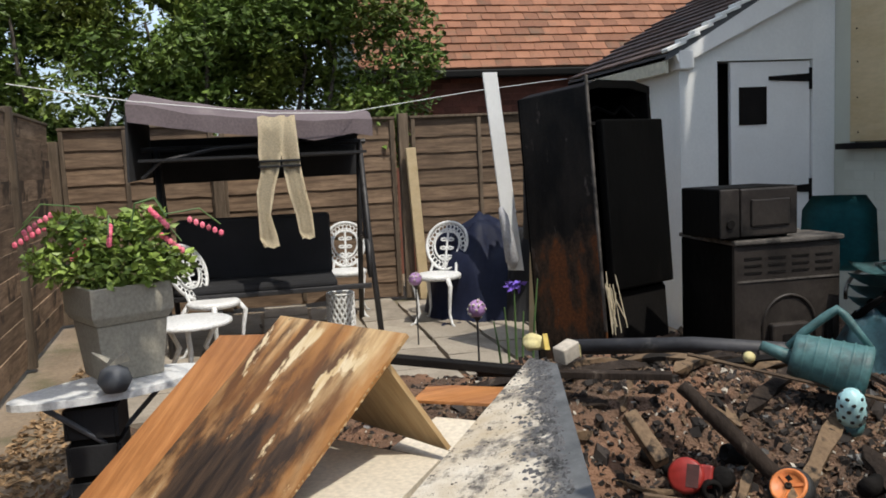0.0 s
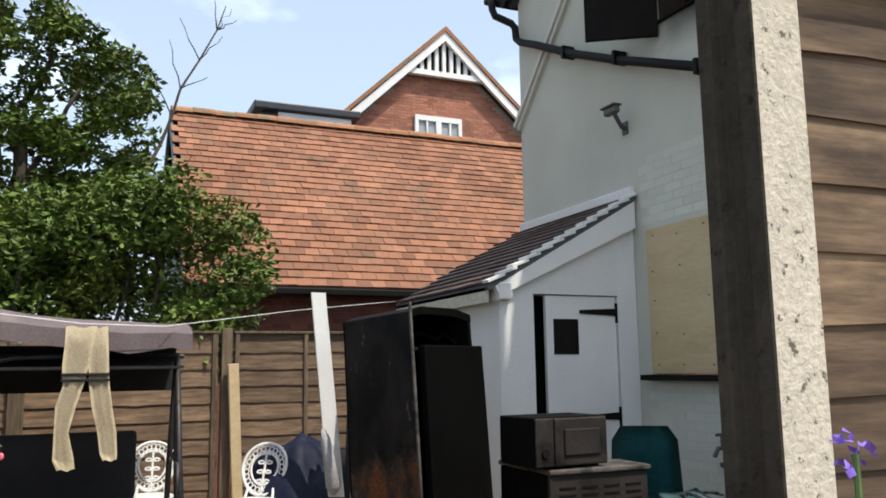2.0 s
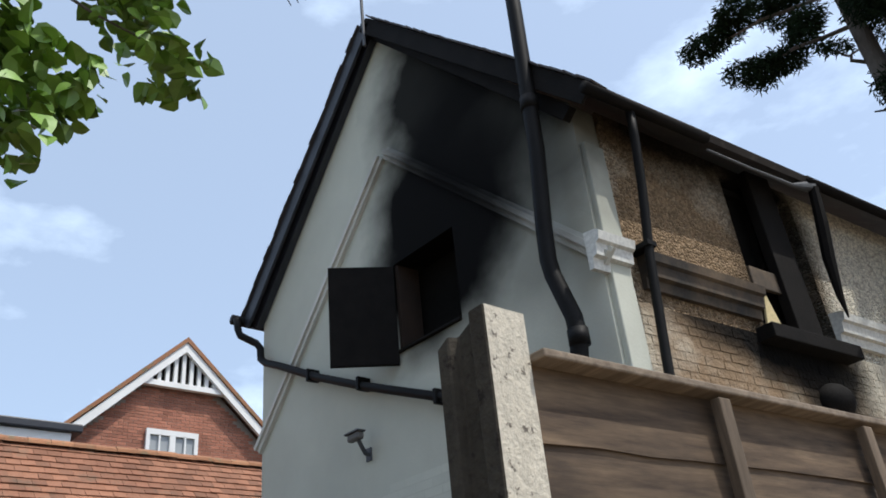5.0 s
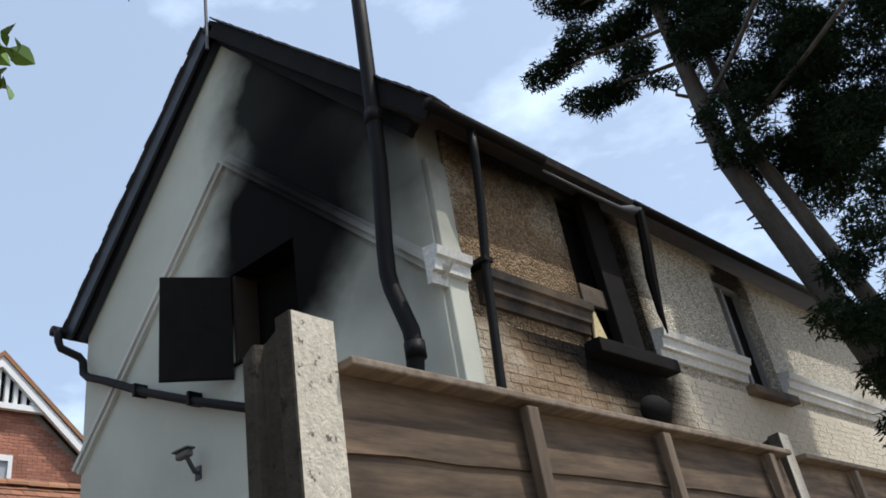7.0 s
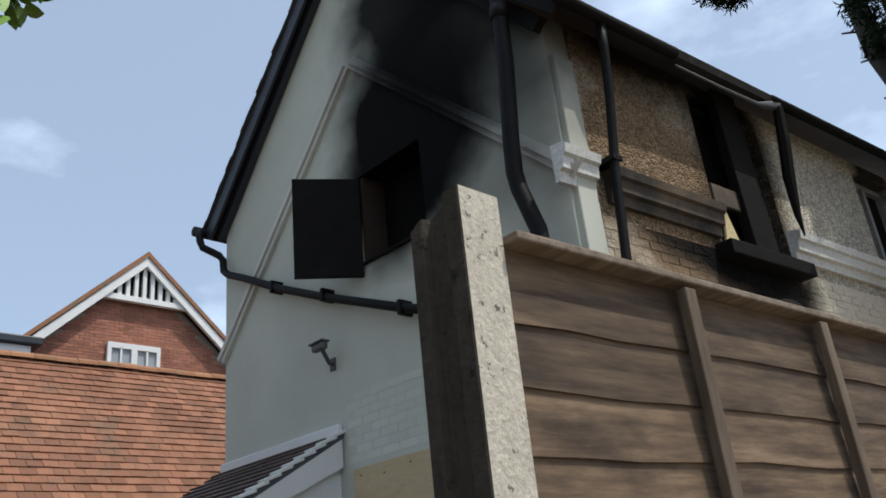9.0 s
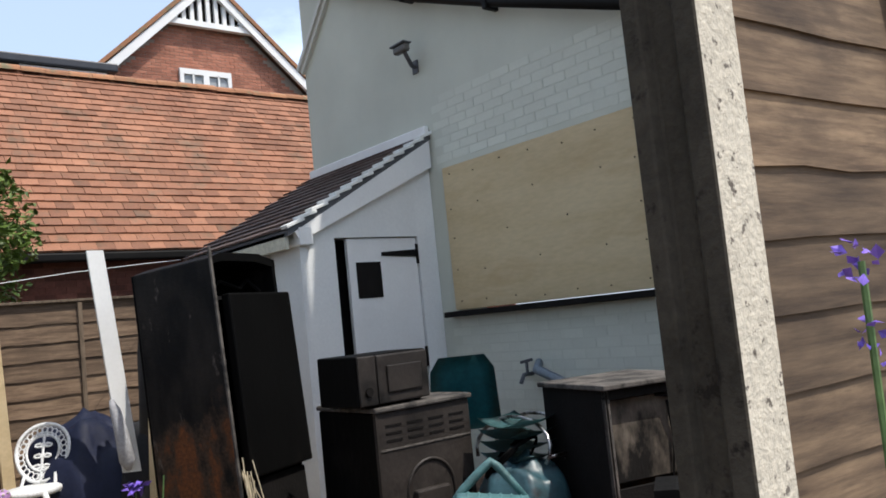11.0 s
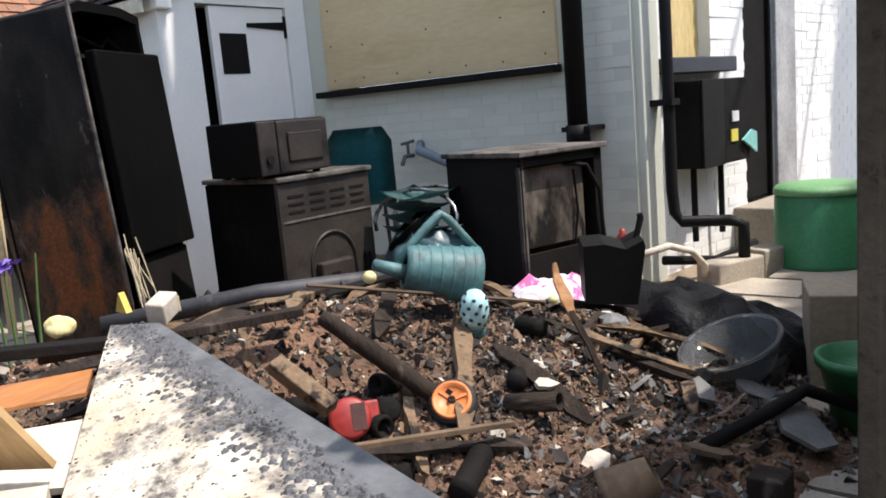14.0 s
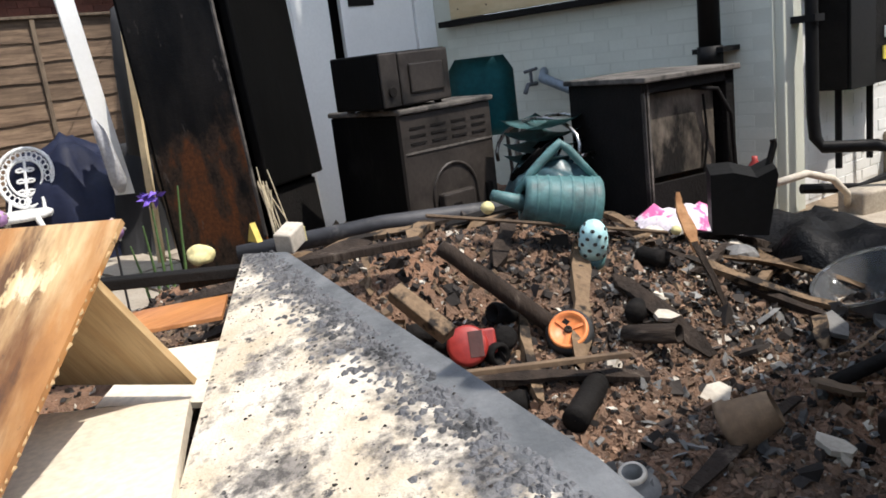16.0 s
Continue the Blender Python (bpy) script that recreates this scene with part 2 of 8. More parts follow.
M["slate"] = surface("dark_roof_tile", (0.035, 0.033, 0.036), (0.075, 0.07, 0.07), 3, 50, rough=0.75, piece=0.3, third=(0.12, 0.11, 0.10), third_scale=5, third_at=(0.58, 0.75))
M["black_paint"] = surface("black_painted_timber", (0.012, 0.014, 0.02), (0.03, 0.034, 0.045), 3, 40, rough=0.5, relief=0.2)
M["black_plastic"] = surface("black_pipe_plastic", (0.007, 0.007, 0.0075), (0.013, 0.0125, 0.012), 4, 50, rough=0.55, relief=0.1, spec=0.12)
M["char"] = surface("charred_black", (0.004, 0.0038, 0.0036), (0.013, 0.011, 0.010), 5, 60, rough=0.8, relief=0.7, spec=0.15)
# near-black fill for burnt rooms, and for the shade inside store and crate
M["dark_void"] = surface("burnt_room", (0.006, 0.006, 0.006), (0.012, 0.011, 0.010), 2, 20, rough=0.95, relief=0, spec=0.05)
M["red_brick"] = surface("red_brick", (0.30, 0.115, 0.07), (0.42, 0.185, 0.12), 3, 40, rough=0.9, island=0.25, world_space=True)
M["dark_brick"] = surface("garage_brick", (0.14, 0.05, 0.035), (0.24, 0.09, 0.06), 3, 40, rough=0.9, island=0.3, world_space=True)
M["mortar"] = surface("mortar", (0.26, 0.23, 0.19), (0.36, 0.32, 0.27), 5, 60, rough=0.95)
M["white_trim"] = surface("white_gloss_trim", (0.72, 0.72, 0.70), (0.82, 0.82, 0.80), 1.4, 40, rough=0.45, relief=0.06, grit=0.05)
M["lead"] = surface("grey_lead_flat_roof", (0.05, 0.055, 0.065), (0.10, 0.105, 0.115), 2, 30, rough=0.6)
M["cream"] = surface("cream_fascia", (0.50, 0.47, 0.36), (0.64, 0.61, 0.50), 2, 30, rough=0.7)
M["ply"] = surface("raw_plywood", (0.50, 0.375, 0.205), (0.62, 0.49, 0.30), 2.2, 26, (0.45, 1, 1.6), rough=0.75, relief=0.06, grit=0.14, third=(0.44, 0.30, 0.15), third_scale=1.6, third_at=(0.55, 0.75))
M["fence"] = wood("weathered_fence_board", (0.13, 0.088, 0.05), (0.25, 0.18, 0.115), "y", 0.85, 0.22)
M["fence_x"] = wood("weathered_fence_board_side", (0.12, 0.075, 0.045), (0.22, 0.15, 0.10), "x", 0.85, 0.22)
M["fence_near"] = wood("sunlit_fence_board", (0.15, 0.10, 0.062), (0.33, 0.25, 0.17), "y", 0.85, 0.2)
M["fence_rail"] = wood("fence_rail_timber", (0.15, 0.11, 0.075), (0.33, 0.26, 0.19), "y", 0.85, 0.15)
M["fence_up"] = wood("fence_batten_timber", (0.08, 0.056, 0.036), (0.19, 0.14, 0.095), "z", 0.85, 0.2)
M["concrete"] = surface("aggregate_concrete", (0.45, 0.41, 0.33), (0.60, 0.55, 0.45), 4, 90, rough=0.92, relief=0.7, third=(0.13, 0.11, 0.09), third_scale=42, third_at=(0.60, 0.64))
M["glass"] = nodes_of("window_glass")[0]
_g = M["glass"].node_tree.nodes["Principled BSDF"]
_g.inputs["Base Color"].default_value, _g.inputs["Roughness"].default_value = (0.34, 0.36, 0.37, 1), 0.25
M["leaf"] = surface("shrub_leaf", (0.048, 0.09, 0.016), (0.145, 0.21, 0.042), 1.2, 20, rough=0.5, island=0.45, relief=0, spec=0.3, third=(0.16, 0.19, 0.035), third_scale=0.7, world_space=True)
M["leaf_dark"] = surface("conifer_leaf", (0.007, 0.016, 0.007), (0.020, 0.038, 0.014), 1.2, 20, rough=0.8, island=0.4, relief=0, world_space=True, spec=0.15)
M["leaf_bright"] = surface("lime_leaf", (0.07, 0.15, 0.015), (0.17, 0.29, 0.04), 2, 20, rough=0.45, island=0.35, relief=0, world_space=True)
M["bark"] = surface("bark", (0.05, 0.04, 0.03), (0.12, 0.10, 0.08), 5, 40, (1, 1, 0.3), rough=0.95, relief=0.9, dist=0.02)


# ---- mesh helpers ----
def part(name, bm, material, parent=None, label="", smooth=False, m=None):
    me = bpy.data.meshes.new(name)
    bmesh.ops.recalc_face_normals(bm, faces=bm.faces)
    bm.to_mesh(me)
    bm.free()
    me.materials.append(material)
    if smooth:
        for p in me.polygons:
            p.use_smooth = True
    ob = new(name, me)
    if parent:
        ob.parent = parent
    if m is not None:
        ob.matrix_basis = m
    if label:
        ob["label"] = label
    return ob


def share(name, me, parent, m, label=""):
    ob = new(name, me)
    ob.parent = parent
    ob.matrix_basis = m
    if label:
        ob["label"] = label
    return ob


def thing(name, label, category, m=None, group="", kind=""):
    e = new(name)
    e.empty_display_size = 0.1
    if m is not None:
        e.matrix_basis = m
    return tagged(e, label, category, group, kind)


def box(bm, x0, x1, y0, y1, z0, z1, bevel=0.0, m=None):
    mm = Matrix.Translation(((x0 + x1) / 2, (y0 + y1) / 2, (z0 + z1) / 2)) @ Matrix.Diagonal((abs(x1 - x0), abs(y1 - y0), abs(z1 - z0), 1))
    if m is not None:
        mm = m @ mm
    r = bmesh.ops.create_cube(bm, size=1, matrix=mm)
    if bevel:
        ed = list({e for v in r["verts"] for e in v.link_edges})
        bmesh.ops.bevel(bm, geom=ed, offset=bevel, segments=2, affect="EDGES", profile=0.5)
    return bm


def B():
    return bmesh.new()


def holed_wall(us, ws, holes, put):
    """A wall of cells between the cut lines us and ws, without the cells in the holes; one connected mesh."""
    bm = bmesh.new()
    us, ws = sorted(set(us)), sorted(set(ws))
    def solid(i, j):
        if not (0 <= i < len(us) - 1 and 0 <= j < len(ws) - 1):
            return False
        u, w = (us[i] + us[i + 1]) / 2, (ws[j] + ws[j + 1]) / 2
        return not any(a < u < b and c < w < d for a, b, c, d in holes)
    seen = {}
    def vert(u, d, w):
        key = (round(u, 4), d, round(w, 4))
        if key not in seen:
            seen[key] = bm.verts.new(put(u, d, w))
        return seen[key]
    for i in range(len(us) - 1):
        for j in range(len(ws) - 1):
            if not solid(i, j):
                continue
            a, b, c, d = us[i], us[i + 1], ws[j], ws[j + 1]
            for k in (0, 1):
                bm.faces.new([vert(a, k, c), vert(b, k, c), vert(b, k, d), vert(a, k, d)])
            for (x, z), (x2, z2), ok in (((a, c), (b, c), solid(i, j - 1)), ((a, d), (b, d), solid(i, j + 1)), ((a, c), (a, d), solid(i - 1, j)), ((b, c), (b, d), solid(i + 1, j))):
                if not ok:
                    bm.faces.new([vert(x, 0, z), vert(x2, 0, z2), vert(x2, 1, z2), vert(x, 1, z)])
    return bm


def boxed(*a, **k):
    return box(B(), *a, **k)


def cyl(bm, p, q, r0, r1=None, seg=14, cap=True):
    p, q = Vector(p), Vector(q)
    d = q - p
    r1 = r0 if r1 is None else r1
    m = Matrix.Translation((p + q) / 2) @ d.to_track_quat("Z", "Y").to_matrix().to_4x4()
    bmesh.ops.create_cone(bm, cap_ends=cap, segments=seg, radius1=r0, radius2=r1, depth=d.length, matrix=m)
    return bm


def tube(bm, pts, r, seg=8):
    """A bent round bar through the points, r one radius or one for each point."""
    pts = [Vector(p) for p in pts]
    rs = r if isinstance(r, (list, tuple)) else [r] * len(pts)
    rings = []
    up = Vector((0, 0, 1))
    for i, p in enumerate(pts):
        t = (pts[min(i + 1, len(pts) - 1)] - pts[max(i - 1, 0)]).normalized()
        a = t.cross(up if abs(t.dot(up)) < 0.95 else Vector((1, 0, 0))).normalized()
        b = t.cross(a).normalized()
        rings.append([bm.verts.new(p + rs[i] * (math.cos(k * 2 * math.pi / seg) * a + math.sin(k * 2 * math.pi / seg) * b)) for k in range(seg)])
    for i in range(len(rings) - 1):
        # keep neighbouring rings aligned
        best = min(range(seg), key=lambda s: sum((rings[i][k].co - rings[i + 1][(k + s) % seg].co).length for k in range(0, seg, 2)))
        rings[i + 1] = rings[i + 1][best:] + rings[i + 1][:best]
        for k in range(seg):
            try:
                bm.faces.new((rings[i][k], rings[i][(k + 1) % seg], rings[i + 1][(k + 1) % seg], rings[i + 1][k]))
            except ValueError:
                pass
    for ring in (rings[0], rings[-1]):
        try:
            bm.faces.new(ring)
        except ValueError:
            pass
    return bm


def lathe(bm, profile, seg=24, m=None):
    """Turned shape from (radius, height) pairs."""
    m = m or Matrix()
    rings = [[bm.verts.new(m @ Vector((max(r, 1e-4) * math.cos(2 * math.pi * k / seg), max(r, 1e-4) * math.sin(2 * math.pi * k / seg), z))) for k in range(seg)] for r, z in profile]
    for a, b in zip(rings, rings[1:]):
        for k in range(seg):
            bm.faces.new((a[k], a[(k + 1) % seg], b[(k + 1) % seg], b[k]))
    return bm


def prism(bm, outline, axis, a, b):
    """Extrudes an outline of 2D points between a and b along an axis. axis x: (y, z), y: (x, z), z: (x, y)."""
    def put(p, d):
        return {"x": (d, p[0], p[1]), "y": (p[0], d, p[1]), "z": (p[0], p[1], d)}[axis]
    va = [bm.verts.new(put(p, a)) for p in outline]
    vb = [bm.verts.new(put(p, b)) for p in outline]
    bm.faces.new(va)
    bm.faces.new(list(reversed(vb)))
    for i in range(len(outline)):
        j = (i + 1) % len(outline)
        bm.faces.new((va[i], vb[i], vb[j], va[j]))
    return bm


def structure(name, label, category="structure"):
    return thing(name, label, category, kind="structure")


# ---- ground ----
ground = part("ground", boxed(-400, 400, -400, 400, -0.5, -0.03), M["ground"])
tagged(ground, "bare brown earth ground of the back yard", "ground", kind="structure")

# ---- white house: gable wall ----
WL, WR, EAVE, APEX_X, APEX_Z = -4.72, 0.06, 5.70, -2.29, 8.16
PX0, PX1, PZ0, PZ1 = -2.52, -0.46, 1.395, 2.60          # boarded window
UX0, UX1, UZ0, UZ1 = -2.28, -1.42, 4.42, 5.30          # burnt upper window
house = thing("white_house", "white painted two-storey house with smoke-blackened gable and upper windows", "house")
T = 0.3
bm = holed_wall((WL, PX0, PX1, UX0, UX1, WR), (-0.3, PZ0, PZ1, UZ0, UZ1, EAVE), ((PX0, PX1, PZ0, PZ1), (UX0, UX1, UZ0, UZ1)), lambda u, d, w: (u, d * T, w))
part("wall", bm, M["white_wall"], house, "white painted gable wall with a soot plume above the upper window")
bm = B()
prism(bm, [(WL, EAVE), (WR, EAVE), (APEX_X + 0.05, APEX_Z), (APEX_X - 0.05, APEX_Z)], "y", 0, T)
part("gable_top", bm, M["white_wall"], house)
# boarded ground window
part("board", boxed(PX0 - 0.03, PX1 + 0.02, -0.03, 0.02, PZ0 + 0.01, PZ1 + 0.03, 0.003), M["ply"], house, "raw plywood sheet boarding up the window")
part("window_sill", boxed(PX0 - 0.1, PX1 + 0.04, -0.11, -0.005, PZ0 - 0.045, PZ0 + 0.002, 0.006), M["char"], house, "dark stained window sill")
# moulded inverted V
def mould(x0, z0, x1, z1, w, y0, name="moulding"):
    d = Vector((x1 - x0, 0, z1 - z0))
    n = Vector((-d.z, 0, d.x)).normalized()
    if n.z < 0:
        n = -n
    a, b = Vector((x0, 0, z0)), Vector((x1, 0, z1))
    bm = B()
    for k, (o0, o1, dep) in enumerate(((0.0, w * 0.4, y0), (w * 0.4, w * 0.75, y0 * 1.7), (w * 0.75, w, y0 * 0.8))):
        vs = [bm.verts.new(q) for q in (a + n * o0, b + n * o0, b + n * o1, a + n * o1)]
        ws = [bm.verts.new(v.co + Vector((0, -dep, 0))) for v in vs]
        for i in range(4):
            j = (i + 1) % 4
            bm.faces.new((vs[i], vs[j], ws[j], ws[i]))
        bm.faces.new(ws)
        bm.faces.new(list(reversed(vs)))
    return bm
part("moulding", mould(WL, 4.12, APEX_X, 6.55, 0.13, 0.04), M["soot_gable_mould"], house)
part("moulding", mould(APEX_X, 6.55, WR + 0.05, 4.20, 0.13, 0.04), M["soot_gable_mould"], house, "soot-stained moulding")

# ---- side wall, a little off square ----
SKEW = math.atan(0.09)
side = Matrix.Translation((0.06, 0, 0)) @ Matrix.Rotation(-SKEW, 4, "Z")
SL = 14.0
G0, G1, GZ0, GZ1 = 0.46, 1.05, 1.37, 2.75              # small boarded window
D0, D1, DZ = 1.58, 2.12, 2.25                          # door
A0, A1, AZ0, AZ1 = 1.86, 2.98, 4.05, 5.60              # burnt upper window
C0, C1, CZ0, CZ1 = 4.98, 5.98, 4.08, 5.58              # second upper window
bm = holed_wall((T, G0, G1, D0, D1, SL), (-0.3, GZ0, GZ1, DZ, 2.9), ((G0, G1, GZ0, GZ1), (D0, D1, -0.3, DZ)), lambda u, d, w: (-d * T, u, w))
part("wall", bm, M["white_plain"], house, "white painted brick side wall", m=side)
part("wall", boxed(-T, 0, T, SL, 2.9, 4.0), M["brick_smoked"], house, "smoke-browned painted brick band", m=side)
bm = holed_wall((T, A0, A1, C0, C1, SL), (4.0, AZ0, CZ0, AZ1, CZ1, 5.72), ((A0, A1, AZ0, AZ1), (C0, C1, CZ0, CZ1)), lambda u, d, w: (-d * T, u, w))
part("wall", bm, M["side_wall"], house, "smoke-browned pebbledash upper wall", m=side)
part("corner_pier", boxed(-0.02, 0.05, 0.03, 0.24, -0.1, 5.3, 0.01), M["white_wall"], house, m=side)
# rooms behind the openings, burnt dark
part("burnt_room", boxed(UX0 - 0.2, UX1 + 0.2, T + 0.01, 1.6, 4.1, 5.5), M["dark_void"], house)
part("burnt_room", boxed(-1.6, -T - 0.01, A0 - 0.2, A1 + 0.2, 3.95, 5.7), M["dark_void"], house, m=side)
part("burnt_room", boxed(-1.0, -T - 0.01, C0 - 0.1, C1 + 0.1, 3.95, 5.7), M["dark_void"], house, m=side)
# black lining and panel added so the open burnt doorway reads dark
part("door_lining", boxed(-0.28, -0.012, D1 - 0.03, D1 - 0.004, 0.28, DZ - 0.004), M["char"], house, "black lining added over the doorway's pale sides", m=side)
part("door_lining", boxed(-0.28, -0.012, D0 + 0.004, D0 + 0.03, 0.28, DZ - 0.004), M["char"], house, m=side)
part("door_leaf", boxed(-0.09, -0.045, D0 + 0.034, D1 - 0.034, 0.29, DZ - 0.01, 0.004), M["char"], house, "black panel added to fill the dark open burnt doorway", m=side)
part("dark_hall", boxed(-1.0, -T - 0.01, D0 - 0.1, D1 + 0.1, 0, 2.3), M["dark_void"], house, m=side)
# string course on the side wall
def course(y0, y1, material, z=4.26):
    outline = [(0.0, -0.15), (0.04, -0.15), (0.05, -0.07), (0.09, -0.06), (0.10, 0.03), (0.13, 0.045), (0.145, 0.11), (0.12, 0.13), (0.0, 0.15)]
    bm = prism(B(), [(x, z + dz) for x, dz in outline], "y", y0, y1)
    part("string_course", bm, material, house, m=side)
course(-0.14, 0.24, M["mould"], 4.30)
course(0.4, A0 - 0.05, M["soot_mould"])
course(A1 + 0.02, C0 - 0.05, M["mould"])
course(C1 + 0.02, SL, M["mould"])

# roof with bargeboards
RT = 0.06
OV = 0.15
def rake(xe, ze, xa, za, y0, y1, th, drop=0.0):
    d = Vector((xa - xe, 0, za - ze)).normalized()
    n = Vector((-d.z, 0, d.x))
    if n.z < 0:
        n = -n
    e, a = Vector((xe, 0, ze)), Vector((xa, 0, za))
    o = [(e + n * drop), (a + n * drop), (a + n * (drop + th)), (e + n * (drop + th))]
    return prism(B(), [(p.x, p.z) for p in o], "y", y0, y1)
RL = (-4.88, 5.67)
RA = (-2.28, 8.36)
RR = (0.38, 5.53)
part("roof_slope", rake(*RL, *RA, -OV, 14, RT), M["slate"], house, "dark tiled roof slope")
roof_r = rake(*RR, *RA, -OV, 14, RT)
for v in roof_r.verts:
    if v.co.x > -1.0:
        v.co.x += 0.09 * max(v.co.y, 0)
        v.co.z += 0.022 * max(v.co.y, 0)
part("roof_slope", roof_r, M["slate"], house, "dark tiled roof slope, charred at the eave")
part("bargeboard", rake(RL[0], RL[1], RA[0], RA[1], -OV - 0.03, -OV, 0.17, -0.12), M["black_paint"], house, "black painted bargeboard")
part("bargeboard", rake(RR[0], RR[1], RA[0], RA[1], -OV - 0.03, -OV, 0.17, -0.12), M["char"], house, "scorched black bargeboard")
part("bargeboard", rake(RL[0] + 0.05, RL[1], RA[0] - 0.05, RA[1] - 0.08, -0.09, -0.01, 0.12, -0.12), M["black_paint"], house)
part("bargeboard", rake(RR[0] - 0.25, RR[1] + 0.05, RA[0] + 0.05, RA[1] - 0.08, -0.09, -0.01, 0.12, -0.12), M["char"], house)
# ragged tile edge along the verge
for (xe, ze) in (RL, RR):
    bm = B()
    d = Vector((RA[0] - xe, 0, RA[1] - ze))
    n = int(d.length / 0.16)
    u = d.normalized()
    nn = Vector((-u.z, 0, u.x))
    nn = nn if nn.z > 0 else -nn
    for i in range(n):
        c = Vector((xe, 0, ze)) + u * (i + 0.5) * 0.16 + nn * (RT + 0.012)
        box(bm, -0.09, 0.09, -OV - 0.05 - 0.02 * random.random(), -OV + 0.14, -0.008, 0.008, m=Matrix.Translation(c) @ Matrix.Rotation(-math.atan2(u.z, u.x) + random.uniform(-0.03, 0.09), 4, "Y"))
    tagged(part("verge_tiles", bm, M["slate"], house), kind="stuff")

# ---- lean-to store ----
LX, LY = -2.76, -1.36                     # front face and low side
LFAR = -4.82
LZ1, LZ0 = 2.985, 2.215
lean = thing("lean_to", "white painted brick lean-to store with dark tiled roof", "lean-to")
bm = B()
S0, S1 = -1.04, -0.915                      # dark gap beside the door leaf
DR = -0.205
DT = 2.075
def roof_z(y):
    return LZ0 + (y - LY) / (0 - LY) * (LZ1 - LZ0) - 0.06
part("wall", prism(bm, [(LY, -0.1), (S0, -0.1), (S0, roof_z(S0)), (LY, roof_z(LY))], "x", LX - 0.2, LX), M["white_plain"], lean)
part("door_head", prism(B(), [(S0, DT), (DR, DT), (DR, roof_z(DR)), (S0, roof_z(S0))], "x", LX - 0.2, LX), M["white_plain"], lean)
part("wall", prism(B(), [(DR, -0.1), (-0.005, -0.1), (-0.005, roof_z(-0.005)), (DR, roof_z(DR))], "x", LX - 0.2, LX), M["white_plain"], lean)
part("wall", boxed(LFAR, LX - 0.2, LY, LY + 0.2, -0.1, roof_z(LY) - 0.02), M["white_plain"], lean)
# black block stands in for the shade behind the door gap
part("dark_inside", boxed(LX - 0.9, LX - 0.21, S0 - 0.05, DR + 0.05, 0, DT + 0.05), M["dark_void"], lean)
door = part("door_leaf", boxed(LX - 0.06, LX - 0.02, S1, DR - 0.01, 0.08, DT - 0.01, 0.004), M["white_trim"], lean, "white painted ledged plank door standing ajar")
part("vent_panel", boxed(LX - 0.021, LX - 0.012, -0.845, -0.605, 1.575, 1.87), M["char"], door, "small black square panel")
for z in (1.93, 1.05):
    bm = B()
    prism(bm, [(DR - 0.005, z - 0.03), (DR - 0.005, z + 0.035), (DR - 0.38, z + 0.018), (DR - 0.38, z - 0.012)], "x", LX - 0.021, LX - 0.008)
    box(bm, LX - 0.021, LX - 0.004, DR - 0.02, DR + 0.02, z - 0.09, z + 0.08)
    part("hinge", bm, M["char"], door, "black iron strap hinge")
# roof
slope = math.atan2(LZ1 - LZ0, -LY)
bm = B()
prism(bm, [(LY - 0.12, roof_z(LY - 0.12)), (0, roof_z(0)), (0, roof_z(0) + 0.05), (LY - 0.12, roof_z(LY - 0.12) + 0.05)], "x", LFAR, LX + 0.06)
part("roof_deck", bm, M["lead"], lean)
bm = B()
prism(bm, [(LY - 0.02, roof_z(LY - 0.02) - 0.10), (-0.02, roof_z(-0.02) - 0.24), (-0.02, roof_z(-0.02)), (LY - 0.06, roof_z(LY - 0.06))], "x", LX + 0.002, LX + 0.06)
box(bm, LX - 0.1, LX + 0.07, LY - 0.03, LY + 0.09, LZ0 - 0.2, LZ0 - 0.06, 0.01)
part("bargeboard", bm, M["white_trim"], lean)
part("fascia", boxed(LFAR, LX, LY - 0.12, LY - 0.09, LZ0 - 0.22, LZ0 - 0.1), M["cream"], lean, "cream painted fascia")
part("flashing", boxed(LFAR + 0.1, LX + 0.06, -0.06, -0.005, roof_z(0) + 0.03, roof_z(0) + 0.12, 0.01), M["white_trim"], lean)
tile_me = bpy.data.meshes.new("lean_to_tile")
bm = boxed(-0.08, 0.08, -0.075, 0.075, -0.008, 0.008)
bm.to_mesh(tile_me)
bm.free()
tile_me.materials.append(surface("brown_lean_to_tile", (0.045, 0.03, 0.027), (0.12, 0.078, 0.062), 4, 50, rough=0.7, piece=0.3, third=(0.16, 0.13, 0.11), third_scale=6, third_at=(0.6, 0.75)))
verge_me = bpy.data.meshes.new("verge_tile")
bm = boxed(-0.05, 0.05, -0.085, 0.085, -0.014, 0.012, 0.004)
bm.to_mesh(verge_me)
bm.free()
verge_me.materials.append(M["white_plain"])
rows_n = 13
for j in range(rows_n):
    t = (j + 0.5) / rows_n
    y = (LY - 0.12) * (1 - t) + 0.0 * t
    share("verge_tile", verge_me, lean, Matrix.Translation((LX + 0.035 + random.uniform(-0.006, 0.006), y, roof_z(y) + 0.068)) @ Matrix.Rotation(slope - 0.16 + random.uniform(-0.03, 0.03), 4, "X"))
    for i in range(18):
        x = LX - 0.02 - 0.085 - i * 0.168 + (0.084 if j % 2 else 0)
        if x > LX - 0.03 or x < LFAR + 0.1:
            continue
        share("tile", tile_me, lean, Matrix.Translation((x, y, roof_z(y) + 0.062)) @ Matrix.Rotation(slope - 0.13 + random.uniform(-0.03, 0.03), 4, "X"))

